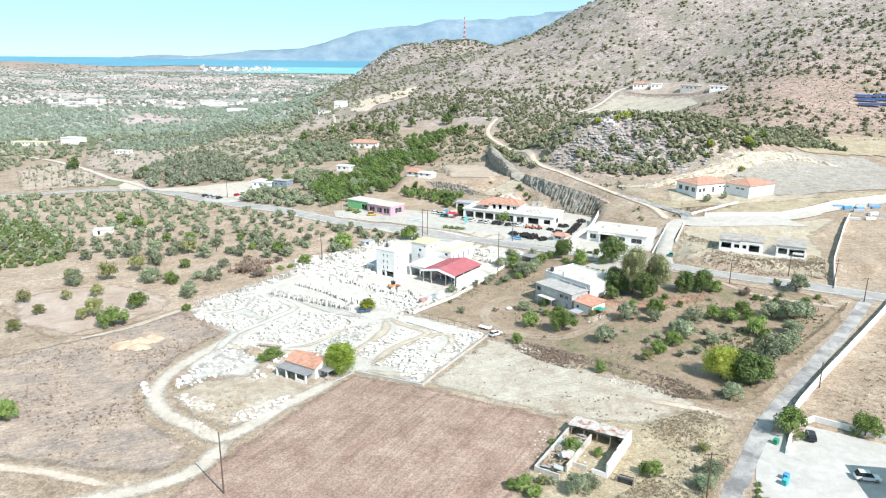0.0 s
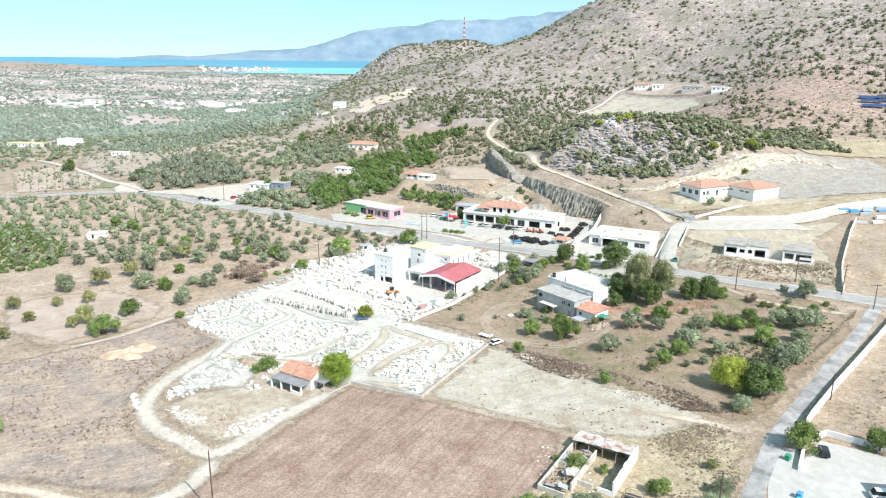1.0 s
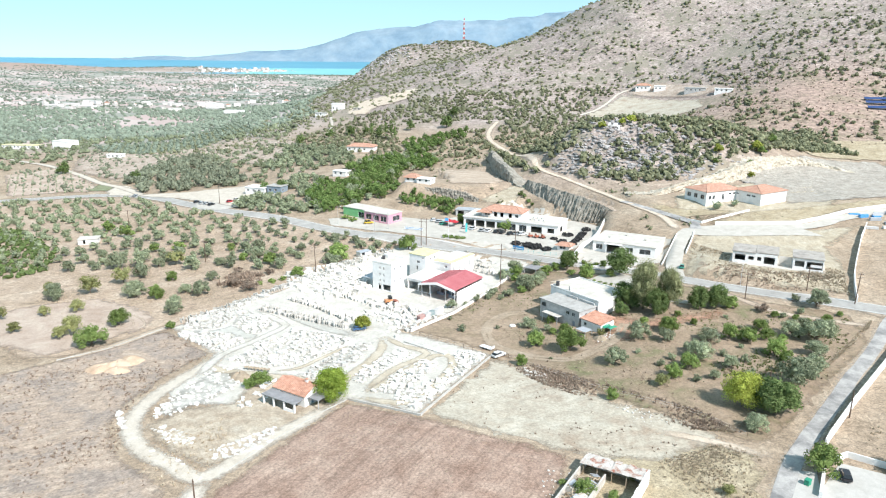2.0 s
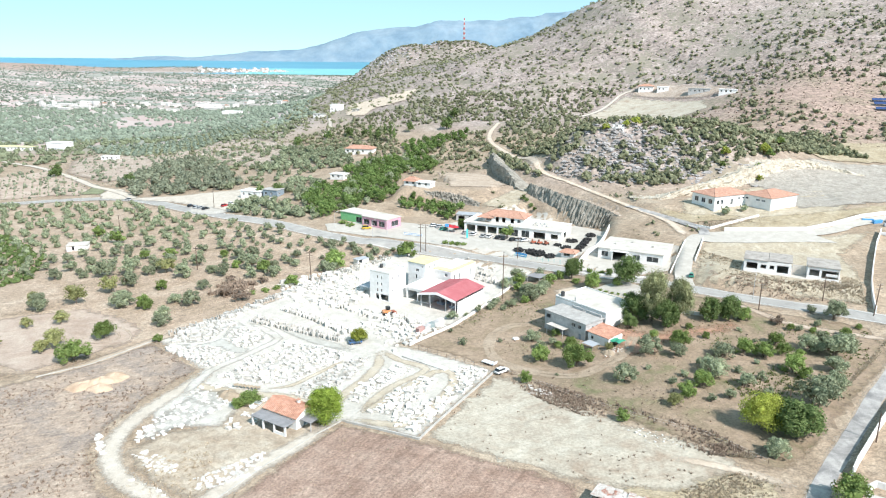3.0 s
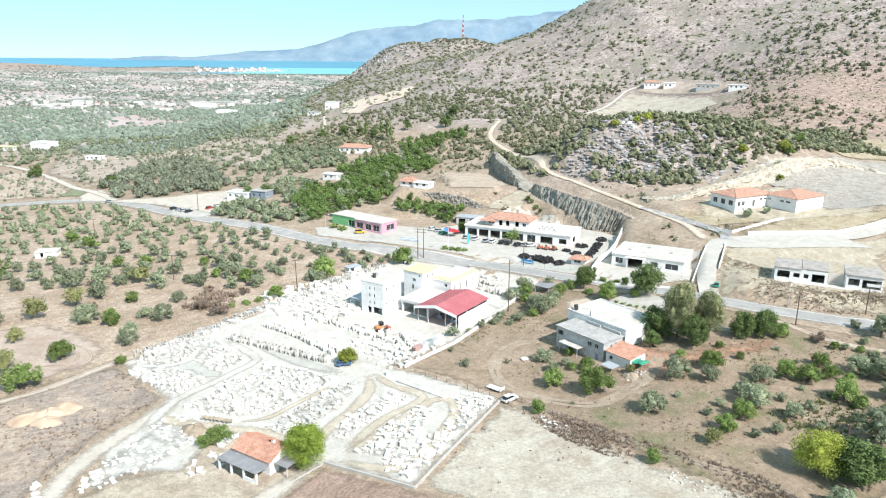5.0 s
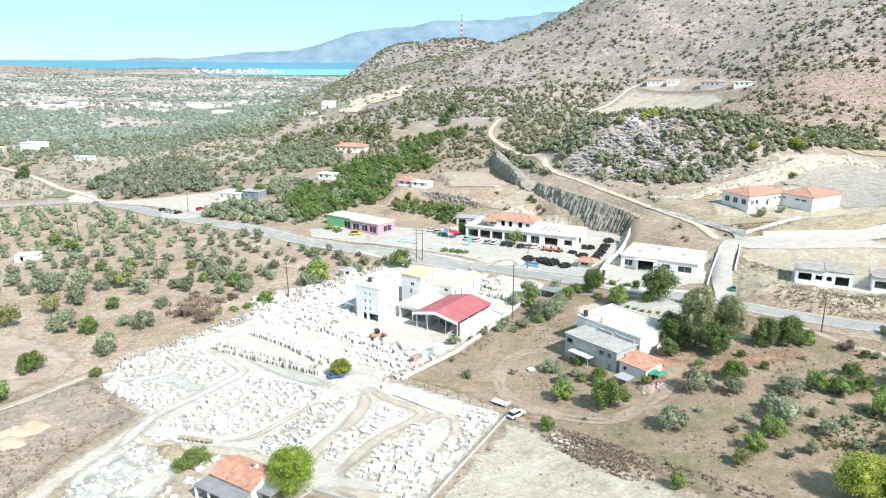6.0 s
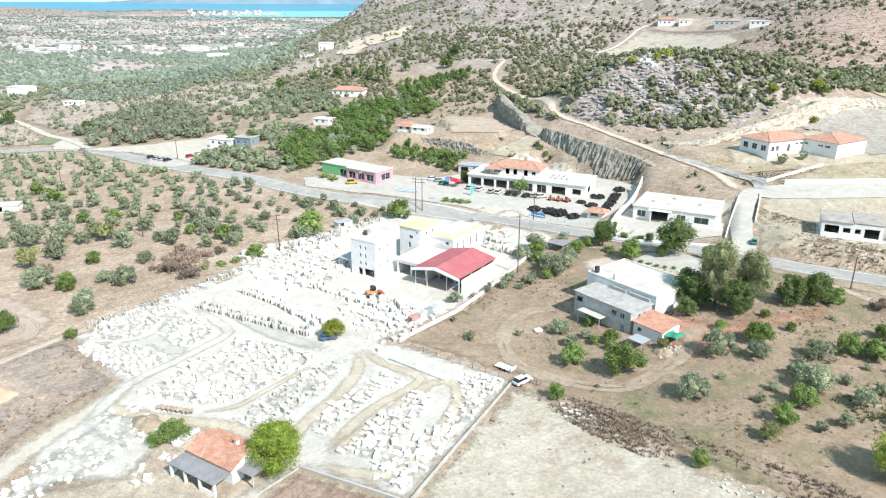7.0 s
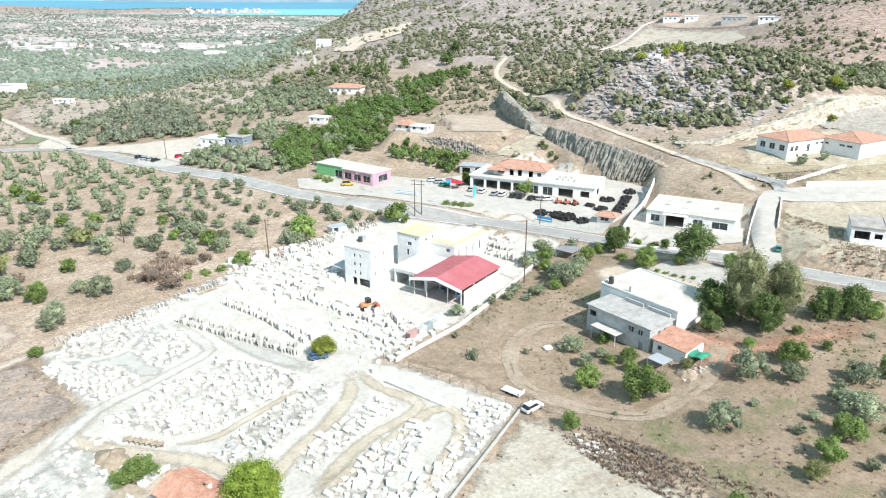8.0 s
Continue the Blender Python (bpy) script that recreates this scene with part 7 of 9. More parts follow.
stone_area(STRIP_A, 62, 1.55, 1.15, 61, "yard row by the field wall")
stone_area(STRIP_B, 65, 1.55, 1.15, 63, "middle yard row")
stone_area(STRIP_C, 58, 1.55, 1.15, 65, "inner yard row")
stone_area(STRIP_D, 58, 1.45, 1.25, 67, "", False, 0.06, (0.5, 1.05))
stone_area(AREA_E, 30, 1.3, 1.15, 69, "", False, 0.1, (0.4, 1.05))
stone_area(AREA_G, 25, 1.35, 1.15, 71, "", False, 0.1, (0.4, 1.05))
stone_area(AREA_G3, 45, 1.4, 1.2, 72, "", False, 0.12, (0.4, 1.05))
stone_area([(-54, 249), (-40, 262), (-26, 258), (-22, 236), (-32, 224), (-49, 236)], 50, 1.8, 1.6, 93, "", False, 0.3, (0.6, 1.7))
stone_area([(-27, 227), (-18, 227), (-4, 214), (-10, 200), (-21, 212)], 55, 2.1, 1.9, 95, "", False, 0.4, (0.5, 1.5))
stone_area([(-75, 204), (-66, 217), (-55, 233), (-43, 248), (-41, 246), (-53, 231), (-63, 215), (-72, 202)], 50, 1.4, 1.3, 97, "", False, 0.15, (0.5, 1.4))
stone_area(AREA_G2, 35, 1.4, 1.2, 73, "", False, 0.1, (0.4, 1.0))
stone_area([(-15, 199), (-9, 192.5), (-6.5, 197.5), (4, 213), (-4, 217), (-18, 213)], 55, 2.0, 1.8, 77, "", False, 0.2, (0.6, 1.2))
stone_area([(-36, 244), (-26, 264), (-22.4, 240), (-28, 231), (-44, 232)], 50, 2.3, 2.0, 79, "", False, 0.25, (0.6, 1.3))
stone_area([(14, 279), (26, 265), (17, 263), (7, 276)], 50, 2.4, 2.0, 81, "", False, 0.25, (0.6, 1.1))
stone_area([(-44.5, 150.5), (-40.5, 148.5), (-41, 154), (-44, 155)], 40, 1.5, 1.5, 87, "", False, 0.1, (0.54, 1.05))
stone_area([(41, 151), (49, 148), (52, 141), (44, 142)], 40, 1.1, 1.0, 89, "", False, 0.35, (0.12, 0.4))
stone_area([(25, 174), (28, 171), (27, 168), (23.5, 171)], 40, 1.2, 1.2, 91, "", False, 0.2, (0.3, 0.8))

stone_area(RUBBLE_A, 40, 1.35, 1.2, 111, "", False, 0.3, (0.3, 0.95), 0.75)
stone_area(RUBBLE_B, 35, 1.05, 0.9, 113, "", False, 0.1, (0.35, 0.95), 0.55)
stone_area([(-41.5, 158.5), (-38.6, 156.8), (-36.9, 153.4), (-38.2, 152.4), (-41, 155)], 60, 1.0, 0.9, 121, "", False, 0.15, (0.35, 0.8), 1.0)
stone_area([(-58.8, 139), (-56.9, 141), (-49.2, 136.2), (-47.2, 132.6), (-51.6, 132.6)], 150, 1.1, 1.0, 115, "", False, 0.1, (0.35, 0.85), 0.6)
stone_area([(-70.2, 147.5), (-68.8, 147.5), (-63.7, 139.1), (-64.7, 138.1)], 120, 1.0, 0.9, 117, "", False, 0.1, (0.4, 0.8), 0.7)
stone_area([(-58, 132.6), (-57.4, 131.5), (-52.4, 128.6), (-47, 125.2), (-46.8, 126.2), (-52.5, 129.8)], 150, 1.0, 0.9, 119, "", False, 0.15, (0.35, 0.7), 0.6)


def slab_row(pts, step, seed, across=1, size=(1.0, 1.7)):
    """Slabs stood on edge along a line."""
    line = curve_through(pts, step)
    g = np.random.RandomState(seed)
    vs, fs, n = [], [], 0
    for i, q in enumerate(line):
        t = line[min(i + 1, len(line) - 1)] - line[max(i - 1, 0)]
        a = math.atan2(t.y, t.x) + math.pi / 2
        nrm = Vector((-t.y, t.x)).normalized()
        for k in range(across):
            if g.rand() < 0.12:
                continue
            p = q + nrm * (k * 1.8 - (across - 1) * 0.9 + g.uniform(-0.25, 0.25))
            v, f = SLAB_SHAPES[g.randint(len(SLAB_SHAPES))]
            s = g.uniform(*size)
            b = a + g.normal() * 0.35
            c, d = math.cos(b), math.sin(b)
            w = v * s
            vs.append(np.column_stack([p.x + w[:, 0] * c - w[:, 1] * d, p.y + w[:, 0] * d + w[:, 1] * c, ground(p.x, p.y) + 0.06 + w[:, 2]]))
            fs.append(f + n)
            n += len(v)
    tagged(new("stone_slabs", from_arrays("stone_slabs", np.concatenate(vs), np.concatenate(fs), WHITE_STONE)), "row of upright white stone slabs on edge", "stone slabs", kind="stuff")


slab_row([(-54.3, 216.8), (-39.9, 209), (-25, 201.6)], 0.75, 101, 2)
slab_row([(-46.8, 225.8), (-35.3, 217.5), (-24.3, 206.7)], 0.75, 102, 2)
slab_row([(-76.4, 205.6), (-66.6, 216.2), (-54.2, 233.6), (-43, 247.4)], 0.9, 103, 2, (0.7, 1.3))
slab_row([(-42, 249), (-31, 264), (-25, 273), (-18, 281)], 0.8, 104, 3, (0.8, 1.4))
slab_row([(-30, 228), (-20, 221), (-8, 213)], 0.9, 105, 1, (0.9, 1.5))
slab_row([(-36, 236), (-27, 228)], 0.8, 106, 2, (1.0, 1.7))
slab_row([(13, 262), (19, 256), (25, 251)], 0.9, 107, 2, (1.0, 1.7))
slab_row([(8, 270), (16, 264), (24, 258)], 1.0, 108, 1, (1.0, 1.6))
slab_row([(-13, 222), (-4, 215)], 0.9, 109, 1, (0.9, 1.4))

SOIL_SOFT = soften(mat("cottage_yard_soil", [(0.3, (0.36, 0.29, 0.215)), (0.5, (0.435, 0.37, 0.285)), (0.7, (0.5, 0.445, 0.36))], 4, 0.3, 0.95, 0.05, 0, 0.35, mottle=0.25))
patch("pavement", [(-44, 165), (-36, 165.5), (-25, 158), (-21.5, 150), (-29, 139.5), (-36, 127.5), (-42, 123), (-49, 127.5), (-57, 134), (-60.5, 142), (-56, 149), (-46, 152)], SOIL_SOFT, 0.11, "bare tan earth round the cottage", "yard", 1.0, 3.0, 3.0)
# lanes of trodden earth between the rows
ribbon("track", [(-18, 155), (-4, 151), (4.5, 168), (5.8, 178), (1, 179.5), (-8, 166), (-16, 156)], 3.6, YARD_LANE, 0.14, "earth lane looping between the stone rows", "road", 0.3)
ribbon("track", [(-16, 157), (-9.5, 170), (-1, 181), (-8, 187), (-14, 195)], 3.2, YARD_LANE, 0.15, "earth lane between stone rows", "road", 0.3)
ribbon("track", [(-23, 156), (-20.6, 166), (-15.2, 178), (-13.4, 187), (-15, 194)], 4.0, YARD_LANE, 0.16, "earth lane up the stone yard", "road", 0.3)
ribbon("track", [(-40, 170), (-33.8, 172.4), (-30.4, 177.2), (-25.9, 183.4), (-22, 189)], 1.9, YARD_LANE, 0.15, "narrow earth gap between stone rows", "road", 0.4)
ribbon("track", [(-21, 150), (-30, 164), (-44, 168), (-56, 172), (-60, 181)], 4.4, YARD_LANE, 0.15, "earth lane behind the cottage", "road", 0.3)
BED_DUST = soften(mat("trampled_stone_dust", [(0.36, (0.33, 0.32, 0.28)), (0.5, (0.44, 0.425, 0.38)), (0.64, (0.55, 0.53, 0.48))], 3.5, 0.4, 0.95, 0.03, 0, 0.3, mottle=0.2))
GREYDUST = soften(mat("grey_stone_dust", [(0.3, (0.375, 0.365, 0.325)), (0.5, (0.44, 0.43, 0.385)), (0.72, (0.51, 0.5, 0.46))], 3, 0.3, 0.95, 0.02, 0, 0.15))
patch("pavement", [(-58.4, 216), (-60.5, 210.0), (-60, 203), (-62, 200.5), (-66, 198.8), (-71.5, 198.5), (-70.5, 196.6), (-58.7, 196), (-53.5, 191.8), (-50.2, 192.5), (-49.4, 195.6), (-54.2, 198), (-57.6, 202), (-58.6, 207.6), (-55.2, 212.5)], GREYDUST, 0.13, "grey dusty lane through the stone yard", "yard", 0.4, 2.0, 1.5)
for bed in (RUBBLE_A, AREA_E, AREA_G, AREA_G2, AREA_G3, STRIP_D, STRIP_C, STRIP_B, STRIP_A):
    patch("pavement", bed, BED_DUST, 0.11, "grey trampled bed under the stone blocks", "yard", 0.3, 2.5, 3.0)
ribbon("track", [(-47, 216), (-41.7, 209), (-35, 203), (-27.5, 198), (-21, 193.6)], 5.0, GREYDUST, 0.17, "grey dusty lane below the slab rows", "road", 0.2)
ribbon("track", [(-43, 223), (-32, 214.5), (-22, 206)], 3.0, GREYDUST, 0.17, "grey dusty lane between the slab rows", "road", 0.2)
ribbon("track", [(-58.3, 164.9), (-56.2, 180.5), (-51.5, 188.1), (-46.6, 196.5), (-43.7, 202.6), (-48.0, 208.1), (-56, 216)], 3.6, YARD_DUST, 0.2, "white dusty driveway through the stone yard", "road", 0.1)


def heap(label, x, y, r, h, material, seed, name="sand_mound", category="heap"):
    """A slumped heap with an uneven rim."""
    rng = np.random.RandomState(seed)
    n, m = 26, 9
    v, f = [], []
    lobe = rng.uniform(0, 6.28, 3)
    for i in range(m):
        for k in range(n):
            a = 2 * math.pi * k / n
            rr = r * (i / (m - 1)) * (1 + 0.16 * math.sin(2 * a + lobe[0]) + 0.1 * math.sin(5 * a + lobe[1])) + rng.uniform(-.06, .06) * r * (i > 0)
            z = h * (1 - (i / (m - 1)) ** 2.2) * (1 + 0.12 * math.sin(3 * a + lobe[2])) + rng.uniform(-0.04, 0.04) * h
            px, py = x + rr * math.cos(a), y + rr * math.sin(a)
            v.append((px, py, ground(px, py) + (z if i < m - 1 else -0.1)))
    for i in range(m - 1):
        for k in range(n):
            f.append((i * n + k, (i + 1) * n + k, (i + 1) * n + (k + 1) % n, i * n + (k + 1) % n))
    return tagged(new(name, from_arrays(name, v, f, material, True)), label, category)


for k, (x, y, r, h) in enumerate(((-84.2, 171.5, 3.6, 1.1), (-81.0, 173.6, 3.4, 1.3), (-78.6, 176.6, 3.3, 1.2), (-75.8, 179.2, 3.2, 1.2), (-72.8, 178.8, 2.8, 1.0), (-79.4, 170.2, 3.0, 1.0), (-76.2, 173.4, 2.9, 1.0), (-83.2, 167.4, 3.0, 0.7), (-73.6, 175.6, 2.4, 0.8), (-86.4, 168.6, 2.2, 0.5))):
    heap("slumped heap of orange-tan building sand", x, y, r, h, SAND if k in (0, 1, 2, 5) else YARD_EARTH, 600 + k)["group"] = "sand heaps"


# ---- walls, kerbs and fences ----
def low_wall(label, pts, height, thick, material, name="boundary_wall", cap=False, up=0.0):
    root = thing(name, label, "wall", pts[0][0], pts[0][1])
    inv = root.matrix_basis.inverted()
    line = [Vector(p) for p in pts]
    for a, b in zip(line, line[1:]):
        n = max(1, int((b - a).length / 6))
        for k in range(n):
            p, q = a.lerp(b, k / n), a.lerp(b, (k + 1) / n)
            t = (q - p).normalized()
            s = Vector((-t.y, t.x)) * thick / 2
            bm = bmesh.new()
            low, top = [], []
            for c in (p - s, q - s, q + s, p + s):
                g = ground(c.x, c.y)
                low.append(bm.verts.new(inv @ Vector((c.x, c.y, g - 0.5))))
            for c in (p - s, q - s, q + s, p + s):
                base = ground(p.x, p.y) if (c - p).length < (c - q).length else ground(q.x, q.y)
                top.append(bm.verts.new(inv @ Vector((c.x, c.y, base + height + up))))
            bm.faces.new(low[::-1]), bm.faces.new(top)
            for i in range(4):
                bm.faces.new((low[i], low[(i + 1) % 4], top[(i + 1) % 4], top[i]))
            part("wall_section", bm, material, root)
    return root


low_wall("low pale concrete kerb wall round the stone yard", [(-19, 153.6), (-1.8, 144.0), (17.4, 182.6)], 0.5, 0.3, CONCRETE)
low_wall("low white wall beside the dry grass slope", [(-6, 197.6), (6.8, 213.6), (16, 229), (27.5, 248.5)], 0.8, 0.3, WHITE_WALL)
low_wall("low concrete kerb along the ploughed field", [(-19, 153.6), (-24, 147), (-31, 136), (-38, 123)], 0.25, 0.25, CONCRETE)
low_wall("low pale kerb along the grove path", [(-98.5, 176.6), (-88.8, 184.6), (-78.4, 201.6)], 0.3, 0.25, CONCRETE)
low_wall("long white wall beside the side lane", [(79.8, 130.6), (82.8, 134.2), (95.8, 148.2), (112.4, 165.2), (136.5, 190), (143, 197)], 2.2, 0.3, WHITE_WALL)
low_wall("white wall round the parking yard", [(76.5, 124.5), (82.5, 127.6), (94.5, 119), (125, 100)], 1.3, 0.3, WHITE_WALL)
low_wall("short white gate wall with earth bed", [(70.6, 114.8), (73.5, 119.5), (76.5, 124.5)], 1.2, 0.6, WHITE_WALL)
low_wall("white retaining wall along the terrace road", [(116.5, 287.4), (132, 286), (148.4, 285.4), (161.0, 290.4), (178.4, 300), (230, 318)], 1.5, 0.35, WHITE_WALL)
low_wall("white wall along the terrace drive", [(107.6, 294.5), (111.9, 290.4), (118, 293.5), (124.5, 297.1), (137.2, 303.4)], 1.0, 0.3, WHITE_WALL)
low_wall("white ramp wall beside the drive", [(94.4, 257), (99.4, 267), (104.6, 277.8)], 1.1, 0.3, WHITE_WALL)
low_wall("white yard wall of the store building", [(83.6, 250.5), (86.6, 256.6), (90, 263.4), (97, 275.8)], 0.8, 0.3, WHITE_WALL)
low_wall("white side wall of the store yard", [(51.5, 258), (57, 268.5), (63, 281), (69.5, 295), (75, 306)], 2.6, 0.3, WHITE_WALL)
low_wall("white front wall of the store yard", [(51, 256), (58, 253), (68, 249), (79, 245.5)], 0.7, 0.3, WHITE_WALL)
low_wall("long pale boundary wall between plots", [(131, 209), (140, 227), (150, 243), (166, 268), (176, 282)], 2.0, 0.3, WHITE_WALL)
low_wall("white garden wall behind the white house", [(49, 228), (58, 222), (70, 214), (82, 209)], 1.0, 0.25, WHITE_WALL)


def post_fence(label, pts, height, step, post, rail=None):
    root = thing("fence", label, "fence", pts[0][0], pts[0][1])
    inv = root.matrix_basis.inverted()
    line = curve_through(pts, step)
    for q in line:
        g = ground(q.x, q.y)
        part("post", rod(bmesh.new(), inv @ Vector((q.x, q.y, g - 0.3)), inv @ Vector((q.x, q.y, g + height)), 0.05), post, root)
    for a, b in zip(line, line[1:]):
        for z in (height * 0.5, height * 0.95):
            part("wire", rod(bmesh.new(), inv @ Vector((a.x, a.y, ground(a.x, a.y) + z)), inv @ Vector((b.x, b.y, ground(b.x, b.y) + z)), 0.015, 0.015, 4), rail or STEEL, root)
    return root


post_fence("rusty post fence along the yard edge", [(-8.5, 199), (2, 190.5), (14, 182.5)], 1.3, 2.8, POLE_WOOD)
post_fence("wire fence round the orchard", [(18, 183), (30, 170), (44, 155), (58, 145), (66, 135)], 1.3, 4.0, POLE_WOOD)
post_fence("blue-grey railing of the scrap yard", [(32, 280.5), (40, 274.5), (48, 268.5)], 1.6, 2.2, TEAL, TEAL)
slabs = low_wall("long low pile of white cut stone", [(-7, 190), (4.2, 180.8)], 0.5, 1.8, WHITE_STONE, "stone_pile")


# ---- poles and lamps ----
def power_pole(x, y, h, lean=0.0, arms=1, label="tarred wooden power pole with a crossarm"):
    p = thing("power_pole", label, "power pole", x, y, stone_rng.uniform(-20, 20), 0, "power poles")
    part("shaft", rod(bmesh.new(), (0, 0, -0.5), (lean, 0, h), 0.17, 0.11, 8), POLE_WOOD, p)
    for k in range(arms):
        z = h - 0.5 - k * 1.1
        arm = part("crossarm", boxed(lean - 1.1, lean + 1.1, -0.07, 0.07, z, z + 0.14), POLE_WOOD, p)
        for dx in (-0.95, -0.35, 0.35, 0.95):
            part("insulator", rod(bmesh.new(), (lean + dx, 0, z + 0.14), (lean + dx, 0, z + 0.36), 0.05, 0.04), STEEL, arm)
    return p


power_pole(-36.1, 101.6, 12.2, 0, 0, "bare wooden pole at the field edge")
power_pole(-43, 253, 11, -0.3, 2)
power_pole(-88.8, 269.2, 9)
power_pole(-145.6, 332.3, 9)
power_pole(-5.1, 288.6, 12, 0, 2)
power_pole(-3, 289.2, 11.5, 0, 2)
power_pole(23.6, 237.5, 16.5, 0, 0, "tall dark lamp mast beside the stone yard")
power_pole(33, 278.5, 9)
power_pole(98.2, 213.0, 8.5)
power_pole(129.5, 207.5, 10, 0.5, 2)
power_pole(133.0, 196.0, 8)
power_pole(120.8, 219.5, 8)
power_pole(49.5, 100.5, 9.5, 0, 1)
power_pole(91.5, 142.6, 6.5, 0, 0, "thin dark pole beside the lane wall")
power_pole(-116, 378, 9, 0, 1)
power_pole(80, 156, 5, 0, 0, "short pole at the orchard edge")


def lamp_post(x, y, h, turn):
    p = thing("street_lamp", "grey steel street lamp with a curved arm", "street lamp", x, y, turn, 0, "street lamps")
    part("shaft", rod(bmesh.new(), (0, 0, -0.4), (0, 0, h), 0.09, 0.06, 8), STEEL, p)
    part("arm", rod(bmesh.new(), (0, 0, h), (1.8, 0, h + 0.35), 0.05, 0.04), STEEL, p)
    part("lamp_head", boxed(1.7, 2.4, -0.14, 0.14, h + 0.28, h + 0.42, 0.03), FRAME_WHITE, p)


for lx, ly in ((100.5, 222.5), (70, 250.5), (-26, 306), (-20.5, 310), (-20, 309), (-44, 320)):
    lamp_post(lx, ly, 7.5, 60)


# ---- vehicles ----
def car_parts(length, width, height, seed):
    """Body with tapering cabin, glass, and wheel meshes, centred on the ground."""
    L, W = length / 2, width / 2
    bm = bmesh.new()
    prof = [(-L, 0.35), (-L, 0.78), (-L * 0.62, 0.92), (L * 0.38, 0.9), (L * 0.92, 0.74), (L, 0.5), (L, 0.3)]
    rows = []
    for s in (-1, -0.82, 0.82, 1):
        k = 1 if abs(s) < 0.9 else 0.94
        rows.append([bm.verts.new((x * k, W * s, z if abs(s) < 0.9 else z * 0.97)) for x, z in prof])
    for a, b in zip(rows, rows[1:]):
        for i in range(len(prof)):
            j = (i + 1) % len(prof)
            bm.faces.new((a[i], a[j], b[j], b[i]))
    bm.faces.new(rows[0][::-1]), bm.faces.new(rows[-1])
    box(bm, -L * 0.72, L * 0.12, -W * 0.7, W * 0.7, height - 0.1, height, 0.03)
    bmesh.ops.recalc_face_normals(bm, faces=bm.faces)
    glass = bmesh.new()
    low = [glass.verts.new(p) for p in ((-L * 0.93, -W * 0.86, 0.88), (L * 0.45, -W * 0.86, 0.88), (L * 0.45, W * 0.86, 0.88), (-L * 0.93, W * 0.86, 0.88))]
    top = [glass.verts.new(p) for p in ((-L * 0.73, -W * 0.7, height - 0.06), (L * 0.12, -W * 0.7, height - 0.06), (L * 0.12, W * 0.7, height - 0.06), (-L * 0.73, W * 0.7, height - 0.06))]
    for i in range(4):
        glass.faces.new((low[i], low[(i + 1) % 4], top[(i + 1) % 4], top[i]))
    glass.faces.new(top)
    return bm, glass


WHEEL = rod(bmesh.new(), (0, -0.1, 0), (0, 0.1, 0), 0.31, 0.31, 14)
WHEEL_ME = bpy.data.meshes.new("tyre")
WHEEL.to_mesh(WHEEL_ME)
WHEEL.free()
WHEEL_ME.materials.append(RUBBER)
RIM = rod(bmesh.new(), (0, -0.11, 0), (0, 0.11, 0), 0.18, 0.18, 10)
RIM_ME = bpy.data.meshes.new("rim")
RIM.to_mesh(RIM_ME)
RIM.free()
RIM_ME.materials.append(HUB)


def car(x, y, turn, colour, size=(4.2, 1.75, 1.45), label=""):
    ob = thing("car", label or colour + " parked car on the pale forecourt", "car", x, y, turn, 0.22, "parked cars")
    body, glass = car_parts(*size, 0)
    part("body", body, PAINTS[colour], ob)
    part("window_glass", glass, TINTED, ob)
    for sx in (-0.62, 0.62):
        for sy in (-1, 1):
            w = again("wheel", WHEEL_ME, ob, pose(size[0] / 2 * sx, (size[1] / 2 - 0.08) * sy, 0.31))
            again("rim", RIM_ME, w)
    for sy in (-0.6, 0.6):
        part("headlight", boxed(size[0] / 2 - 0.12, size[0] / 2 + 0.01, sy * size[1] / 2 - 0.16, sy * size[1] / 2 + 0.16, 0.52, 0.66, 0.02), FRAME_WHITE, ob)
    return ob


car(18.4, 180.6, 40, "white", label="small white hatchback parked by the wheel track")
car(78.3, 120.6, 70, "black", label="dark car parked inside the gate wall")
car(81.4, 106.2, -12, "white", (4.5, 1.8, 1.7), "white open utility vehicle in the shade")
car(-29.9, 319.6, 12, "yellow", (4.3, 1.75, 1.75), "yellow van parked before the pink shop")
for cx, cy, ct_, col in ((14.5, 311.5, 20, "silver"), (17.5, 309.5, 60, "white"), (21.5, 306.5, 60, "silver"), (24, 305.5, 60, "white"), (27.5, 303.8, 62, "black"), (30, 302.6, 62, "black"), (33.5, 300.5, 40, "black"), (36, 300.8, 62, "silver"), (38.4, 299.6, 20, "white"), (7, 324, 10, "red"), (11, 319.5, 30, "black"), (3, 322.5, 15, "silver"), (0.5, 325, 15, "white"), (4.5, 318.5, 40, "green")):
    car(cx, cy, ct_, col)
for cx, cy, col in ((-130, 383.5, "black"), (-126, 379.6, "silver"), (-122.8, 377.2, "silver"), (-119.5, 374.8, "black"), (-111, 380, "red"), (-108, 383, "white")):
    car(cx, cy, 60, col, label=col + " car in the roadside lot")
car(-176, 412, 150, "silver", label="silver car driving along the far road")
car(88.5, 243.5, 70, "green", (3.0, 1.6, 1.5), "green rubbish container beside the drive")
car(-21.2, 199.2, 20, "blue", (3.8, 1.6, 1.3), "blue car under the yard tree")

# white utility van by the car, blocks beside it
vn = thing("trailer", "white flatbed trailer lying beside the track", "trailer", 15.6, 186.2, -40)
part("bed", boxed(-2.0, 2.0, -0.9, 0.9, 0.45, 0.62, 0.03), PAINTS["white"], vn)
part("headboard", boxed(1.9, 2.0, -0.9, 0.9, 0.62, 1.2), PAINTS["white"], vn)
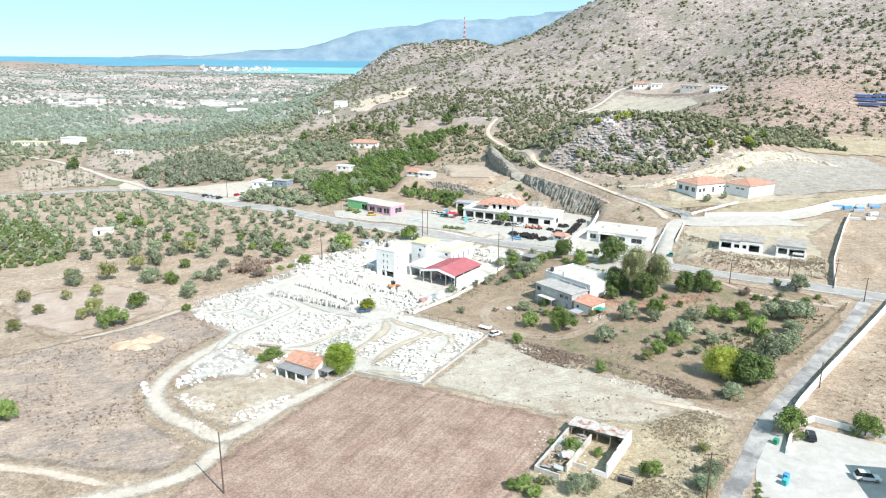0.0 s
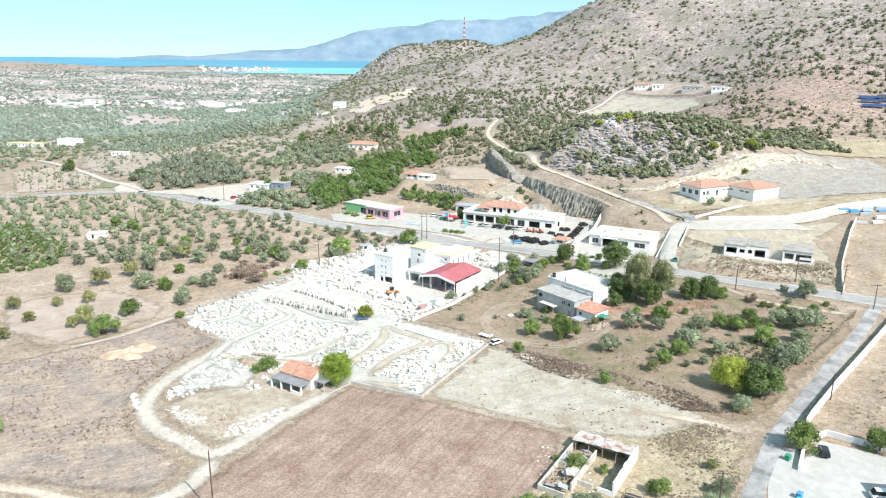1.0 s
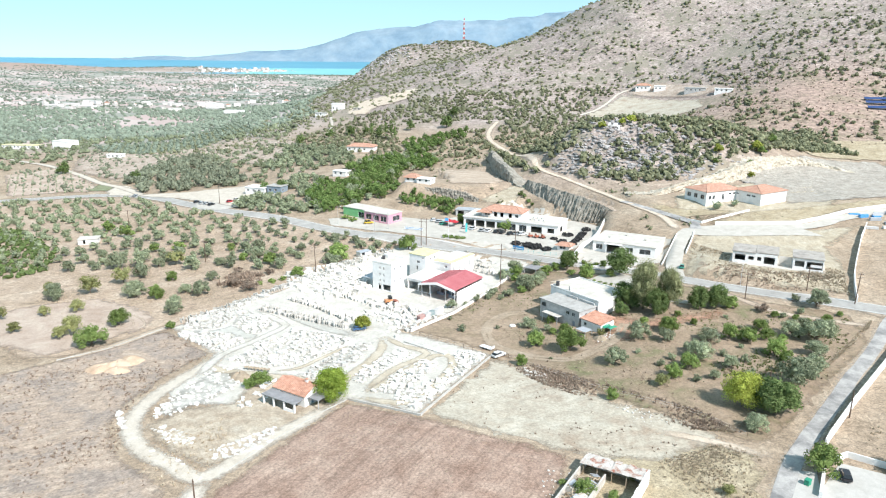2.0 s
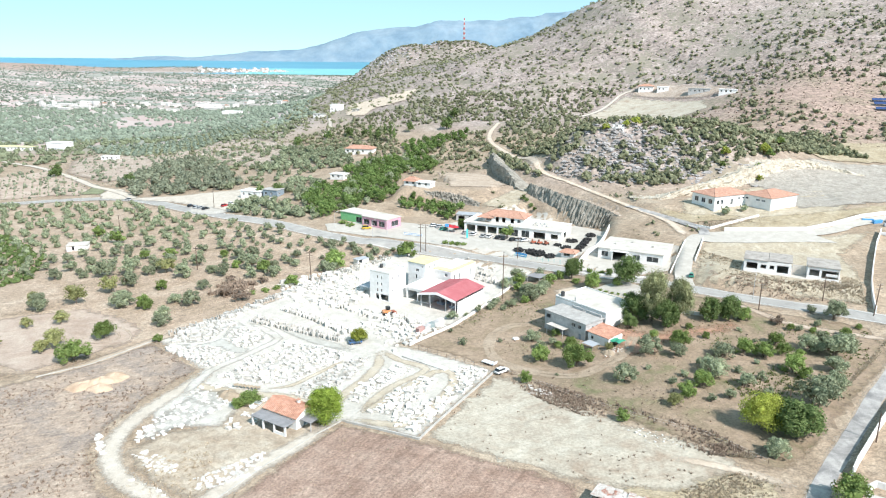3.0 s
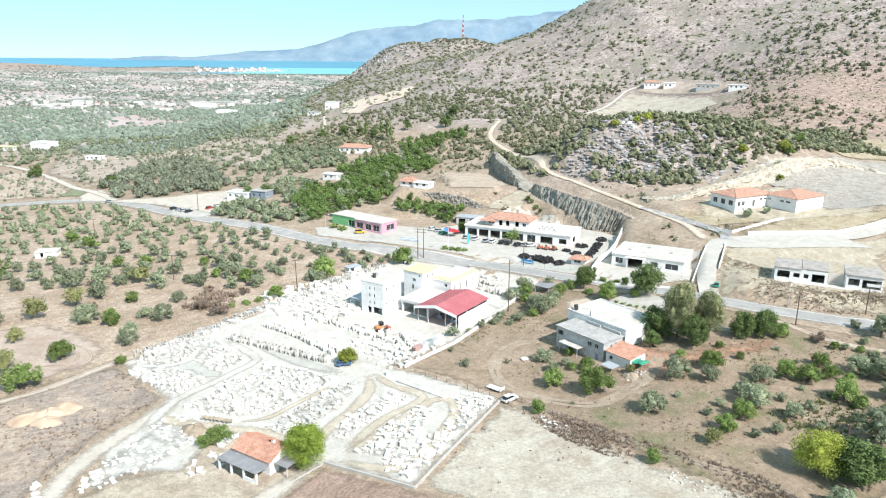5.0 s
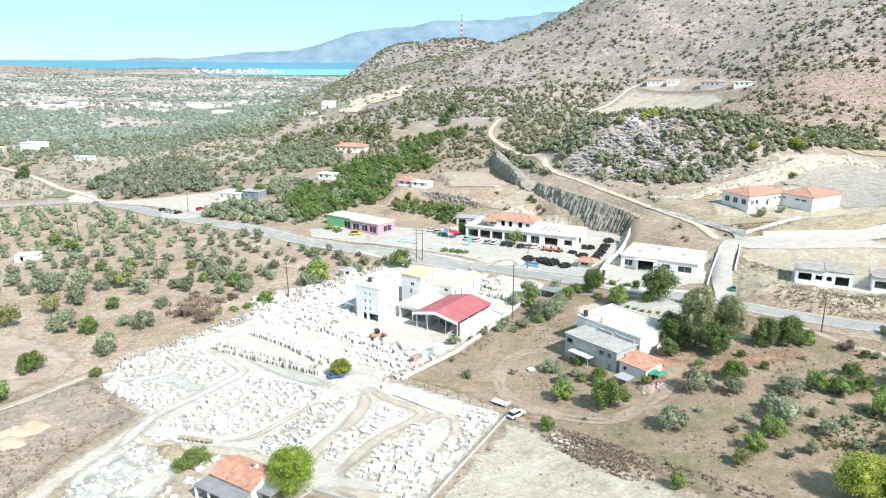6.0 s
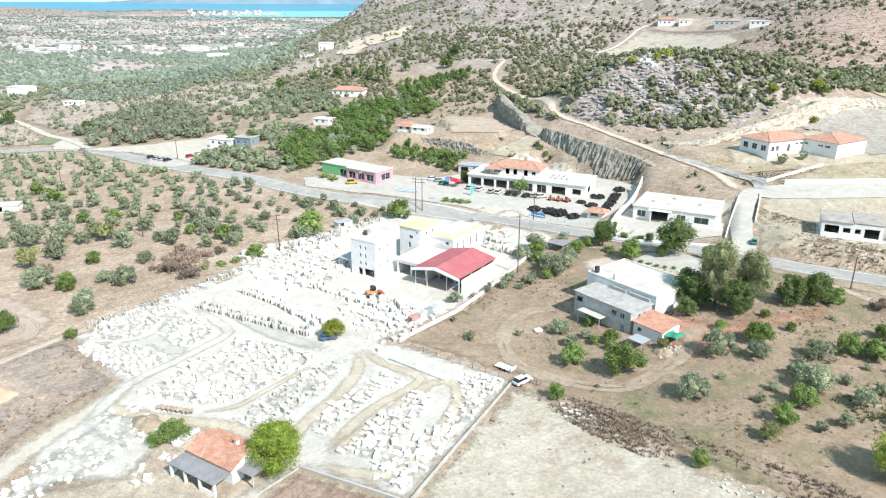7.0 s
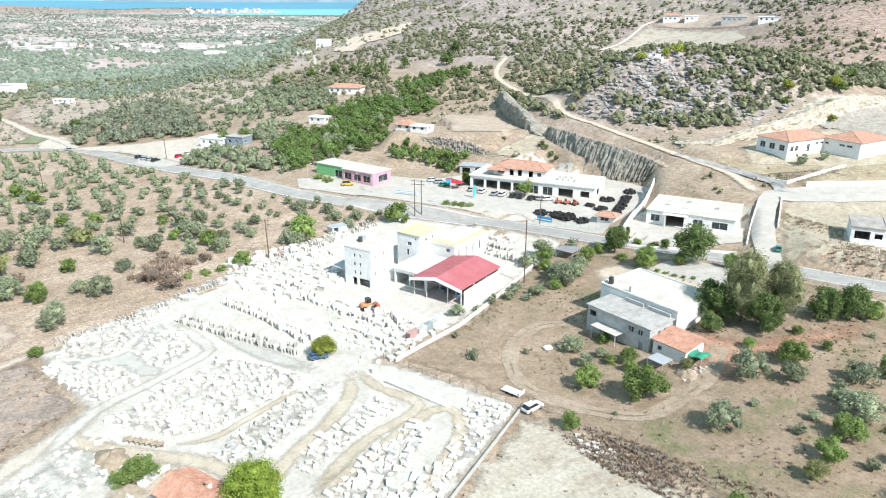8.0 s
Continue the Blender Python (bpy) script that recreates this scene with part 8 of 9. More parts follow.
for sx in (-0.5, 0.5):
    for sy in (-0.95, 0.95):
        again("wheel", WHEEL_ME, vn, pose(sx, sy, 0.31))

# boat behind the cottage
bo = thing("boat", "small white boat lying behind the cottage", "boat", -39.0, 162.0, 62)
bm = bmesh.new()
prev = None
for k in range(9):
    u = k / 8
    w = 1.0 * math.sin(math.pi * min(1, u * 0.9 + 0.28)) ** 0.8 if k < 8 else 0.05
    ring = [bm.verts.new((-2.6 + 5.2 * u, w * s, z)) for s, z in ((-1, 0.85), (-0.7, 0.25), (0, 0.0), (0.7, 0.25), (1, 0.85), (0.85, 0.8), (0.6, 0.45), (-0.6, 0.45), (-0.85, 0.8))]
    if prev:
        for i in range(9):
            bm.faces.new((prev[i], prev[(i + 1) % 9], ring[(i + 1) % 9], ring[i]))
    else:
        bm.faces.new(ring)
    prev = ring
bm.faces.new(prev[::-1])
bmesh.ops.recalc_face_normals(bm, faces=bm.faces)
part("hull", bm, PAINTS["white"], bo)
for dx in (-1.2, 0.4):
    part("bench", boxed(dx, dx + 0.35, -0.75, 0.75, 0.55, 0.62), TIMBER, bo)
heap("brushwood pile of grey cut branches", -47.5, 166.5, 3.0, 1.3, TIMBER, 640, "brushwood_mound", "woodpile")
heap("pile of rusty red earth in the yard", -34.1, 170.1, 1.5, 0.4, RED_EARTH, 641, "earth_mound", "heap")
heap("pale spoil heap in the yard", -48, 175, 3.2, 1.2, YARD_EARTH, 642, "earth_mound", "heap")
heap("rubble mound beside the annex", 47.8, 189.6, 2.0, 0.9, TIMBER, 643, "debris_mound", "heap")

# orange loader in the stone yard
ld = thing("loader", "orange wheeled loader working among stone blocks", "loader", -14.0, 222.5, 30)
part("body", boxed(-1.4, 1.0, -0.8, 0.8, 0.6, 1.7, 0.1), paint("orange_machine_paint", (0.6, 0.26, 0.11)), ld)
part("cab", boxed(-0.2, 0.9, -0.7, 0.7, 1.72, 2.8, 0.08), TINTED, ld)
part("bucket", boxed(2.0, 2.9, -1.1, 1.1, 0.2, 1.0, 0.08), SCRAP, ld)
part("arm", rod(bmesh.new(), (0.9, 0, 1.4), (2.2, 0, 0.7), 0.14), SCRAP, ld)
for sx in (-0.9, 0.9):
    for sy in (-0.85, 0.85):
        w = again("wheel", WHEEL_ME, ld, pose(sx, sy, 0.6) @ Matrix.Scale(1.9, 4))
        again("rim", RIM_ME, w)

RED_STONE = mat("pinkish_marble", [(0.3, (0.4, 0.24, 0.22)), (0.7, (0.5, 0.34, 0.31))], 0.8, 0.1, 0.5)
GREY_STONE = mat("blue_grey_marble", [(0.3, (0.2, 0.27, 0.27)), (0.7, (0.32, 0.37, 0.37))], 0.8, 0.1, 0.5)
# coloured slab stacks by the low wall
for k, (x, y, m_) in enumerate(((-1.2, 206.5, RED_STONE), (0.6, 208.6, GREY_WALL), (2.0, 210.4, GREY_STONE), (3.4, 212.0, GREY_WALL), (4.6, 213.6, WHITE_WALL))):
    st = thing("slab_stack", "stack of tall polished stone slabs on a rack", "slab stack", x - 1.5, y + 1.2, 52, 0, "slab stacks")
    for j in range(5):
        part("slab", boxed(-1.3, 1.3, j * 0.28, j * 0.28 + 0.14, -0.1, 1.7 - 0.05 * (j % 3)), m_ if m_ is not WHITE_WALL else WHITE_STONE, st)


# ---- filling station clutter ----
def tyre_heap(x, y, r, h, seed, label="heap of scrap machine parts and tyres"):
    rng = random.Random(seed)
    root = thing("scrap_heap", label, "scrap heap", x, y, 0, 0, "scrap heaps")
    bm = bmesh.new()
    bmesh.ops.create_icosphere(bm, subdivisions=2, radius=1)
    for v in bm.verts:
        v.co = Vector((v.co.x * r * 0.9, v.co.y * r * 0.9, v.co.z * h * 0.75)) * rng.uniform(0.8, 1.15)
    part("core", bm, RUBBER, root)
    for k in range(int(r * r * 7)):
        a, q = rng.uniform(0, 6.28), r * math.sqrt(rng.random())
        z = h * 0.75 * math.sqrt(max(0, 1 - (q / r) ** 2)) + rng.uniform(0, 0.3)
        m = pose(q * math.cos(a), q * math.sin(a), z, rng.uniform(0, 180), rng.uniform(0, 180), 0) @ Matrix.Scale(rng.uniform(0.9, 1.6), 4)
        again("tyre", WHEEL_ME, root, m)


for k, (x, y, r, h) in enumerate(((34.3, 284.8, 2.2, 1.3), (38.6, 282.4, 2.3, 1.6), (41.6, 280.6, 2.6, 1.9), (45.6, 277.4, 2.2, 1.3), (57.8, 299.1, 2.4, 1.4), (53.5, 288.8, 2.2, 1.1), (51.0, 292.8, 1.7, 0.9), (57.6, 285.2, 1.8, 1.2), (59.6, 289.4, 1.8, 1.3), (61.4, 293.6, 1.9, 1.3), (63.2, 297.4, 1.8, 1.3), (64.9, 301.4, 1.9, 1.4), (68.0, 308.6, 2.2, 1.5))):
    tyre_heap(x, y, r, h, 700 + k)
for k, (x, y) in enumerate(((41.5, 296.2), (44, 295.2), (46.5, 294.2))):
    tr = thing("machine", "rusty red farm machine parked outside", "machine", x, y, 20 * k, 0, "farm machines")
    part("frame", boxed(-1.1, 1.1, -0.5, 0.5, 0.5, 1.2, 0.05), SCRAP, tr)
    part("mast", boxed(-0.6, -0.3, -0.6, 0.6, 1.22, 2.0, 0.03), SCRAP, tr)
    for sx in (-0.8, 0.8):
        for sy in (-0.6, 0.6):
            again("wheel", WHEEL_ME, tr, pose(sx, sy, 0.4) @ Matrix.Scale(1.3, 4))

km = thing("kiosk", "small kiosk with orange tiled hipped roof", "kiosk", 49.5, 275.5, -30)
walls(km, 0, 0, 5, 4, 2.3, WHITE_WALL, {"front": [(1, 3.5, 0.9, 2.0, "win")]}, 0.15, -0.5)
hip_roof(km, 0, 0, 5, 4, 2.3, 1.1, TILE, 0.8)
fl = thing("flagpole", "white flagpole with a hanging flag", "flagpole", 6.3, 292.4, 0)
part("shaft", rod(bmesh.new(), (0, 0, -0.3), (0, 0, 9.5), 0.07, 0.05, 8), FRAME_WHITE, fl)
part("flag", boxed(-1.6, -0.08, -0.02, 0.02, 7.9, 9.2), BLUE, fl)
bn = thing("banner", "tall turquoise banner flag on the forecourt", "banner", 13.8, 302.5, 20)
part("mast", rod(bmesh.new(), (0, 0, -0.2), (0, 0, 4.6), 0.04), STEEL, bn)
part("cloth", boxed(0.05, 0.9, -0.02, 0.02, 0.7, 4.5), TEAL, bn)
for k, (x, y) in enumerate(((5.2, 318.8), (7.2, 317.8))):
    um = thing("parasol", "red parasol shading the filling station terrace", "parasol", x + 2, y - 3, 0, 0, "red parasols")
    part("pole", rod(bmesh.new(), (0, 0, -0.2), (0, 0, 3.0), 0.05), STEEL, um)
    part("canopy", rod(bmesh.new(), (0, 0, 2.4), (0, 0, 3.3), 2.1, 0.1, 8), PAINTS["red"], um)
bd = thing("billboard", "long low blue-white banner board on posts", "billboard", -13, 308.5, -22)
part("board", boxed(0, 9, 0, 0.08, 0.5, 1.6), WHITE_WALL, bd)
for zz in (0.7, 1.3):
    part("stripe", boxed(0.3, 8.7, -0.02, -0.003, zz, zz + 0.14), BLUE, bd)
for px in (0.5, 4.5, 8.5):
    part("post", boxed(px, px + 0.1, 0.09, 0.19, -0.4, 1.6), STEEL, bd)
bb = thing("billboard", "blue and white board on the scrap yard railing", "billboard", 32.5, 281.2, -35)
part("board", boxed(0, 5, 0, 0.08, 0.3, 1.7), BLUE, bb)
part("stripe", boxed(0.2, 4.8, -0.02, -0.003, 0.6, 0.9), WHITE_WALL, bb)

hg = thing("hedge_block", "tall clipped square green hedge beside the terrace", "hedge", 12.8, 321.2, -25)
hr = np.random.RandomState(66)
hp_ = hr.uniform((-1.6, -0.9, 0.1), (1.6, 0.9, 4.2), (1500, 3))
side_ = hr.randint(0, 3, 1500)
hp_[side_ == 0, 1] = -0.9
hp_[side_ == 1, 2] = 4.2
hp_[side_ == 2, 0] = np.where(hr.rand((side_ == 2).sum()) < 0.5, -1.6, 1.6)
ha, hb_ = hr.normal(size=(1500, 3)) * 0.16, hr.normal(size=(1500, 3)) * 0.16
hedge_v = np.stack([hp_ - ha, hp_ - hb_, hp_ + ha, hp_ + hb_], 1).reshape(-1, 3)
hi = np.arange(1500)[:, None] * 4
again("leaves", from_arrays("leaves", hedge_v, np.concatenate([hi + (0, 1, 2), hi + (0, 2, 3)]), LEAVES["citrus"]), hg)
part("inner_twigs", boxed(-1.5, 1.5, -0.8, 0.8, 0.0, 4.1, 0.2), LEAVES["citrus"], hg)
# yellow and red digger by the yellow-roofed hall
dg = thing("digger", "yellow and red compact digger behind the hall", "digger", -2.5, 262.5, 50)
part("body", boxed(-1.2, 0.8, -0.8, 0.8, 0.6, 1.8, 0.1), PAINTS["yellow"], dg)
part("cab", boxed(-0.4, 0.7, -0.6, 0.6, 1.82, 2.9, 0.06), PAINTS["red"], dg)
part("boom", rod(bmesh.new(), (0.8, 0, 1.5), (2.2, 0, 3.4), 0.13), PAINTS["yellow"], dg)
for sy in (-0.75, 0.75):
    part("track_belt", boxed(-1.3, 1.3, sy - 0.2, sy + 0.2, 0.0, 0.58, 0.12), RUBBER, dg)

# pallets behind the cottage, fallen branches and rubble by the annex and the fence
for k in range(7):
    pl = thing("pallet", "pale wooden pallet leaning in the yard", "pallet", -47.0 + k * 0.95, 171.4 - 0.25 * k, 20 + 9 * (k % 3), 0.1, "pallets")
    for j in range(5):
        part("slat", boxed(-0.6, 0.6, -0.5 + j * 0.22, -0.36 + j * 0.22, 0.6, 0.66), TIMBER, pl)
    for sx in (-0.5, 0.4):
        part("bearer", boxed(sx, sx + 0.1, -0.5, 0.52, 0.4, 0.595), TIMBER, pl)
rubble = [(x + stone_rng.gauss(0, 1.2), y + stone_rng.gauss(0, 1.2)) for x, y in ((26.8, 168.5), (49.5, 191.5), (48.5, 189.5)) for _ in range(26)]
scatter("rubble", rubble, lambda g: g.uniform(0.2, 0.5), BLOCK_SHAPES, WHITE_STONE, "loose pale rubble beside the fence", "rubble", 99)
cover = thing("dust_sheet", "white sheet thrown over building material", "sheet", 24.5, 203.5, 20)
part("cloth", boxed(-0.9, 0.9, -0.7, 0.7, 0.05, 0.75, 0.25), WHITE_WALL, cover)
# grey shed behind the filling station
gs = thing("shed", "grey sheet-metal shed behind the station", "shed", 10.5, 338, -15)
walls(gs, 0, 0, 11, 6, 3.0, GREY_WALL, {"front": [(1, 4, 0.1, 2.4, "open"), (6, 9, 0.1, 2.4, "open")]}, 0.2, -1.0)
flat_roof(gs, 0, 0, 11, 6, 3.0, GREY_SHEET, 0.3, 0.15)
cpt = thing("carport", "low carport with weathered grey flat roof", "carport", 33.6, 253.0, -38)
part("roof", boxed(0, 5.2, 0, 5.6, 2.2, 2.36, 0.02), PORCH_SHEET, cpt)
for px, py in ((0.1, 0.1), (4.9, 0.1), (0.1, 5.3), (4.9, 5.3)):
    part("post", boxed(px, px + 0.15, py, py + 0.15, -0.5, 2.19), STEEL, cpt)
part("back_wall", boxed(0.3, 4.85, 5.32, 5.46, -0.5, 2.0), WHITE_WALL, cpt)
# bins by the gate
for x, y, m_ in ((66.5, 106.5, BLUE), (65.5, 104.8, TEAL), (70.2, 118.6, GREEN_TARP)):
    b = thing("bin", "large plastic waste bin beside the lane", "bin", x, y, 40, 0, "waste bins")
    part("body", boxed(-0.6, 0.6, -0.45, 0.45, 0.1, 1.1, 0.06), m_, b)
    part("lid", boxed(-0.63, 0.63, -0.48, 0.48, 1.11, 1.22, 0.04), m_, b)
    for sx in (-0.45, 0.45):
        again("wheel", WHEEL_ME, b, pose(sx, 0.3, 0.1) @ Matrix.Scale(0.35, 4))
# workshop whose shade falls on the parking yard
wk = thing("workshop", "white workshop building beside the parking yard", "building", 82.9, 86.0, -8)
walls(wk, 0, 0, 16, 19, 7.8, WHITE_WALL, {"front": row_of("win", 3, 2, 4.5, 2.4, 1.2, 3.0), "left": [(6, 10, 0.1, 3.6, "shutter")]})
flat_roof(wk, 0, 0, 16, 19, 7.8, ROOF_WHITE, 0.2, 0.3)

# ---- ruined farmstead ----
ru = thing("ruin", "roofless ruined farm shed with rusty sheets", "ruin", 20.5, 108.1, -32)
for a in ((11.3, 11.65, 5.6, 20.2, 2.6, 1), (4.4, 4.7, 3.0, 16.2, 1.5, 0), (-0.6, -0.3, 0.0, 20.2, 1.3, 0), (-0.3, 4.4, 0.0, 0.3, 1.1, 0), (4.7, 7.6, 5.7, 6.0, 0.8, 0), (-0.3, 11.3, 19.9, 20.2, 2.1, 0), (8.6, 11.3, 5.6, 5.9, 0.7, 1), (-0.3, 4.4, 9.0, 9.3, 1.3, 0)):
    part("wall", boxed(a[0], a[1], a[2], a[3], -0.6, a[4]), WHITE_WALL if a[5] else BARE, ru)
for k in range(5):
    part("broken_coping", boxed(11.28, 11.67, 5.6 + k * 2.9, 7.4 + k * 2.9, 2.603, 2.66 + 0.12 * (k % 3)), WHITE_WALL, ru)
ruin_rng = random.Random(77)
for k in range(10):
    sheet = part("roof_sheet", boxed(-0.66, 0.66, -2.0, 2.0, -0.03, 0.03), RUST_SHEET, ru)
    sheet.matrix_basis = pose(0.2 + k * 1.17, 18.2, 2.2 + 0.07 * (k % 2) + 0.03 * k, ruin_rng.uniform(-5, 3), ruin_rng.uniform(-4, 4), ruin_rng.uniform(-6, 6))
for px in (0.2, 2.9, 5.7, 8.4, 11.0):
    part("roof_post", rod(bmesh.new(), (px, 16.4, -0.4), (px, 16.4, 2.1 + px * 0.03), 0.08), TIMBER, ru)
for k in range(70):
    s = part("plank", boxed(-1.1, 1.1, -0.09, 0.09, -0.03, 0.03), TIMBER, ru)
    s.matrix_basis = pose(ruin_rng.uniform(0.2, 4.0), ruin_rng.uniform(0.8, 15), ruin_rng.uniform(0.3, 1.4), ruin_rng.uniform(-20, 20), ruin_rng.uniform(-20, 20), ruin_rng.uniform(0, 180))
for k in range(16):
    s = part("fallen_sheet", boxed(-0.7, 0.7, -0.9, 0.9, -0.02, 0.02), RUST_SHEET if k % 2 else GREY_SHEET, ru)
    s.matrix_basis = pose(ruin_rng.uniform(0.4, 3.8), ruin_rng.uniform(1, 15), ruin_rng.uniform(0.9, 1.6), ruin_rng.uniform(-20, 20), ruin_rng.uniform(-20, 20), ruin_rng.uniform(0, 180))
scatter("rubble", [(ruin_rng.uniform(21, 33), ruin_rng.uniform(104, 124)) for _ in range(70)], lambda g: g.uniform(0.12, 0.35), BLOCK_SHAPES, WHITE_STONE, "loose rubble and litter in the ruined yard", "rubble", 101)
hp = thing("water_trough", "round pale trough inside the ruined yard", "trough", 33.6, 121.0, 0, 2.3)
bm = bmesh.new()
rod(bm, (0, 0, 0), (0, 0, 0.35), 0.85, 0.85, 20)
part("rim", bm, BARE, hp)
part("basin", rod(bmesh.new(), (0, 0, 0.355), (0, 0, 0.37), 0.7, 0.7, 20), DARK_METAL, hp)
tb2 = thing("timber_rack", "dark timber rack beside the ruin wall", "rack", 34.6, 105.6, -28)
for k in range(4):
    part("leg", boxed((k % 2) * 3.2, (k % 2) * 3.2 + 0.14, (k // 2) * 2.0, (k // 2) * 2.0 + 0.14, -0.3, 1.5), TIMBER, tb2)
part("rail", boxed(-0.1, 3.5, 0, 0.15, 1.5, 1.62), TIMBER, tb2)
part("rail", boxed(-0.1, 3.5, 2.0, 2.15, 1.5, 1.62), TIMBER, tb2)
part("load", boxed(0.3, 3.0, 0.3, 1.8, -0.2, 0.9, 0.05), DARK_METAL, tb2)

# ---- upper right: goods yard, solar panels, mast ----
for k in range(14):
    x, y = 180 + stone_rng.uniform(-4, 16), 282 + stone_rng.uniform(-4, 16)
    lo = thing("crate", "stacked pale building material behind the wall", "building material", x, y, stone_rng.uniform(-20, 20), 0, "stored materials")
    h = stone_rng.uniform(0.6, 1.6)
    part("pack", boxed(-2.2, 2.2, -0.6, 0.6, 0.1, h, 0.05), stone_rng.choice((WHITE_WALL, GREY_SHEET, BLUE, STEEL)), lo)
    part("pallet", boxed(-2.0, 2.0, -0.6, 0.6, -0.1, 0.095), TIMBER, lo)
for r in range(3):
    for c in range(3):
        sp = thing("solar_panel", "dark blue tilted solar panel row", "solar panel", 316 + c * 17 + r * 3, 512 + r * 8, -12, 0, "solar array")
        frame_ = part("panel", boxed(-7.8, 7.8, -1.7, 1.7, -0.06, 0.06), SOLAR, sp)
        frame_.matrix_basis = pose(0, 0, 1.9, 25, 0, 0)
        for px in (-6, 0, 6):
            part("post", boxed(px, px + 0.12, 0, 0.12, -1.0, 1.8), STEEL, sp)

TOWER_RED = paint("red_mast_paint", (0.6, 0.12, 0.1))
mx, my = 45 + 8, 1500
ms = thing("radio_mast", "red and white lattice radio mast on the ridge", "radio mast", mx, my, 20)
for k in range(10):
    w0, w1, z0, z1 = 2.6 - k * 0.2, 2.4 - k * 0.2, k * 4.6, (k + 1) * 4.6
    bm = bmesh.new()
    for i in range(4):
        a, b = math.pi / 4 + i * math.pi / 2, math.pi / 4 + (i + 1) * math.pi / 2
        p0, p1 = (w0 * math.cos(a), w0 * math.sin(a), z0), (w1 * math.cos(a), w1 * math.sin(a), z1)
        q0, q1 = (w0 * math.cos(b), w0 * math.sin(b), z0), (w1 * math.cos(b), w1 * math.sin(b), z1)
        rod(bm, p0, p1, 0.28, 0.28, 4), rod(bm, p0, q1, 0.18, 0.18, 4), rod(bm, q0, p1, 0.18, 0.18, 4)
    part("lattice_section", bm, TOWER_RED if k % 2 else FRAME_WHITE, ms)


# ---- rock face of the cutting, crags of the knoll ----
BANK_TOP = mat("stony_bank_top", [(0.3, (0.24, 0.19, 0.15)), (0.5, (0.32, 0.265, 0.21)), (0.72, (0.4, 0.345, 0.285))], 3, 0.4, 0.95, 0.1, 0, 0.4, mottle=0.3)


crag_rng = np.random.RandomState(91)
ROCKS = []
for k in range(6):
    q = np.random.RandomState(800 + k)
    ROCKS.append((BEAD_V * (1.0, 0.7, 0.75) * q.uniform(0.6, 1.25, (len(BEAD_V), 1)), BEAD_F))


def cutting(foot, top, low, high, back, face, label, bench, words, flutes, depth):
    """A steep face between heights low and high, with upright flutes, and the bench from its rim back to the slope."""
    foot, top, back = np.array(foot, float), np.array(top, float), np.array(back, float)
    k = np.linspace(0, 1, len(foot))
    A, B = np.meshgrid(np.linspace(0, 1, 420), np.linspace(0, 1, 26))
    lump = np.array([[noise.fractal(Vector((a * 26, b * 3.5, 4)), 0.8, 2.1, 4) for a, b in zip(r, q)] for r, q in zip(A, B)])
    ends = np.clip(A * 14, 0, 1) * np.clip((1 - A) * 14, 0, 1)
    flute = np.abs(np.sin(A * 86 + 1.6 * np.sin(A * 23 + B * 1.4) + 0.5 * lump)) ** 0.7 + 0.5 * np.abs(np.sin(A * 167 + 2.2 * np.sin(A * 41 + B * 2)))
    X = np.interp(A, k, foot[:, 0]) * (1 - B) + np.interp(A, k, top[:, 0]) * B
    Y = np.interp(A, k, foot[:, 1]) * (1 - B) + np.interp(A, k, top[:, 1]) * B
    crest = np.interp(A, k, high) + depth * 0.5 * lump
    Z = np.interp(A, k, low) + (crest - np.interp(A, k, low)) * B ** 0.9
    tx, ty = np.gradient(X, axis=1), np.gradient(Y, axis=1)
    size = np.hypot(tx, ty) + 1e-9
    push = depth * ends * (flutes * (flute - 0.8) + 0.9 * lump) * (1 - 0.5 * B)
    X, Y = X + ty / size * push, Y - tx / size * push
    i = np.arange(A.size).reshape(A.shape)
    q = np.stack([i[:-1, :-1], i[:-1, 1:], i[1:, 1:], i[1:, :-1]], -1).reshape(-1, 4)
    tagged(new("rock_face", from_arrays("rock_face", np.column_stack([X.ravel(), Y.ravel(), Z.ravel()]), q, face)), label, "rock face", kind="structure")
    C, D = np.meshgrid(np.linspace(0, 1, 420), np.linspace(0, 1, 12))
    bx = X[-1][None, :] * (1 - D) + np.interp(C, k, back[:, 0]) * D
    by = Y[-1][None, :] * (1 - D) + np.interp(C, k, back[:, 1]) * D
    rough = np.array([[noise.fractal(Vector((x * .4, y * .4, 2)), 0.8, 2.1, 3) for x, y in zip(r, w)] for r, w in zip(bx, by)])
    bz = Z[-1][None, :] * (1 - D) + (heights(bx, by) - 0.2) * D + rough * 0.5 * np.clip(D * 4, 0, 1) * np.clip((1 - D) * 4, 0, 1)
    i = np.arange(C.size).reshape(C.shape)
    q = np.stack([i[:-1, :-1], i[:-1, 1:], i[1:, 1:], i[1:, :-1]], -1).reshape(-1, 4)
    tagged(new("bank", from_arrays("bank", np.column_stack([bx.ravel(), by.ravel(), bz.ravel()]), q, bench)), words, "bank", kind="structure")


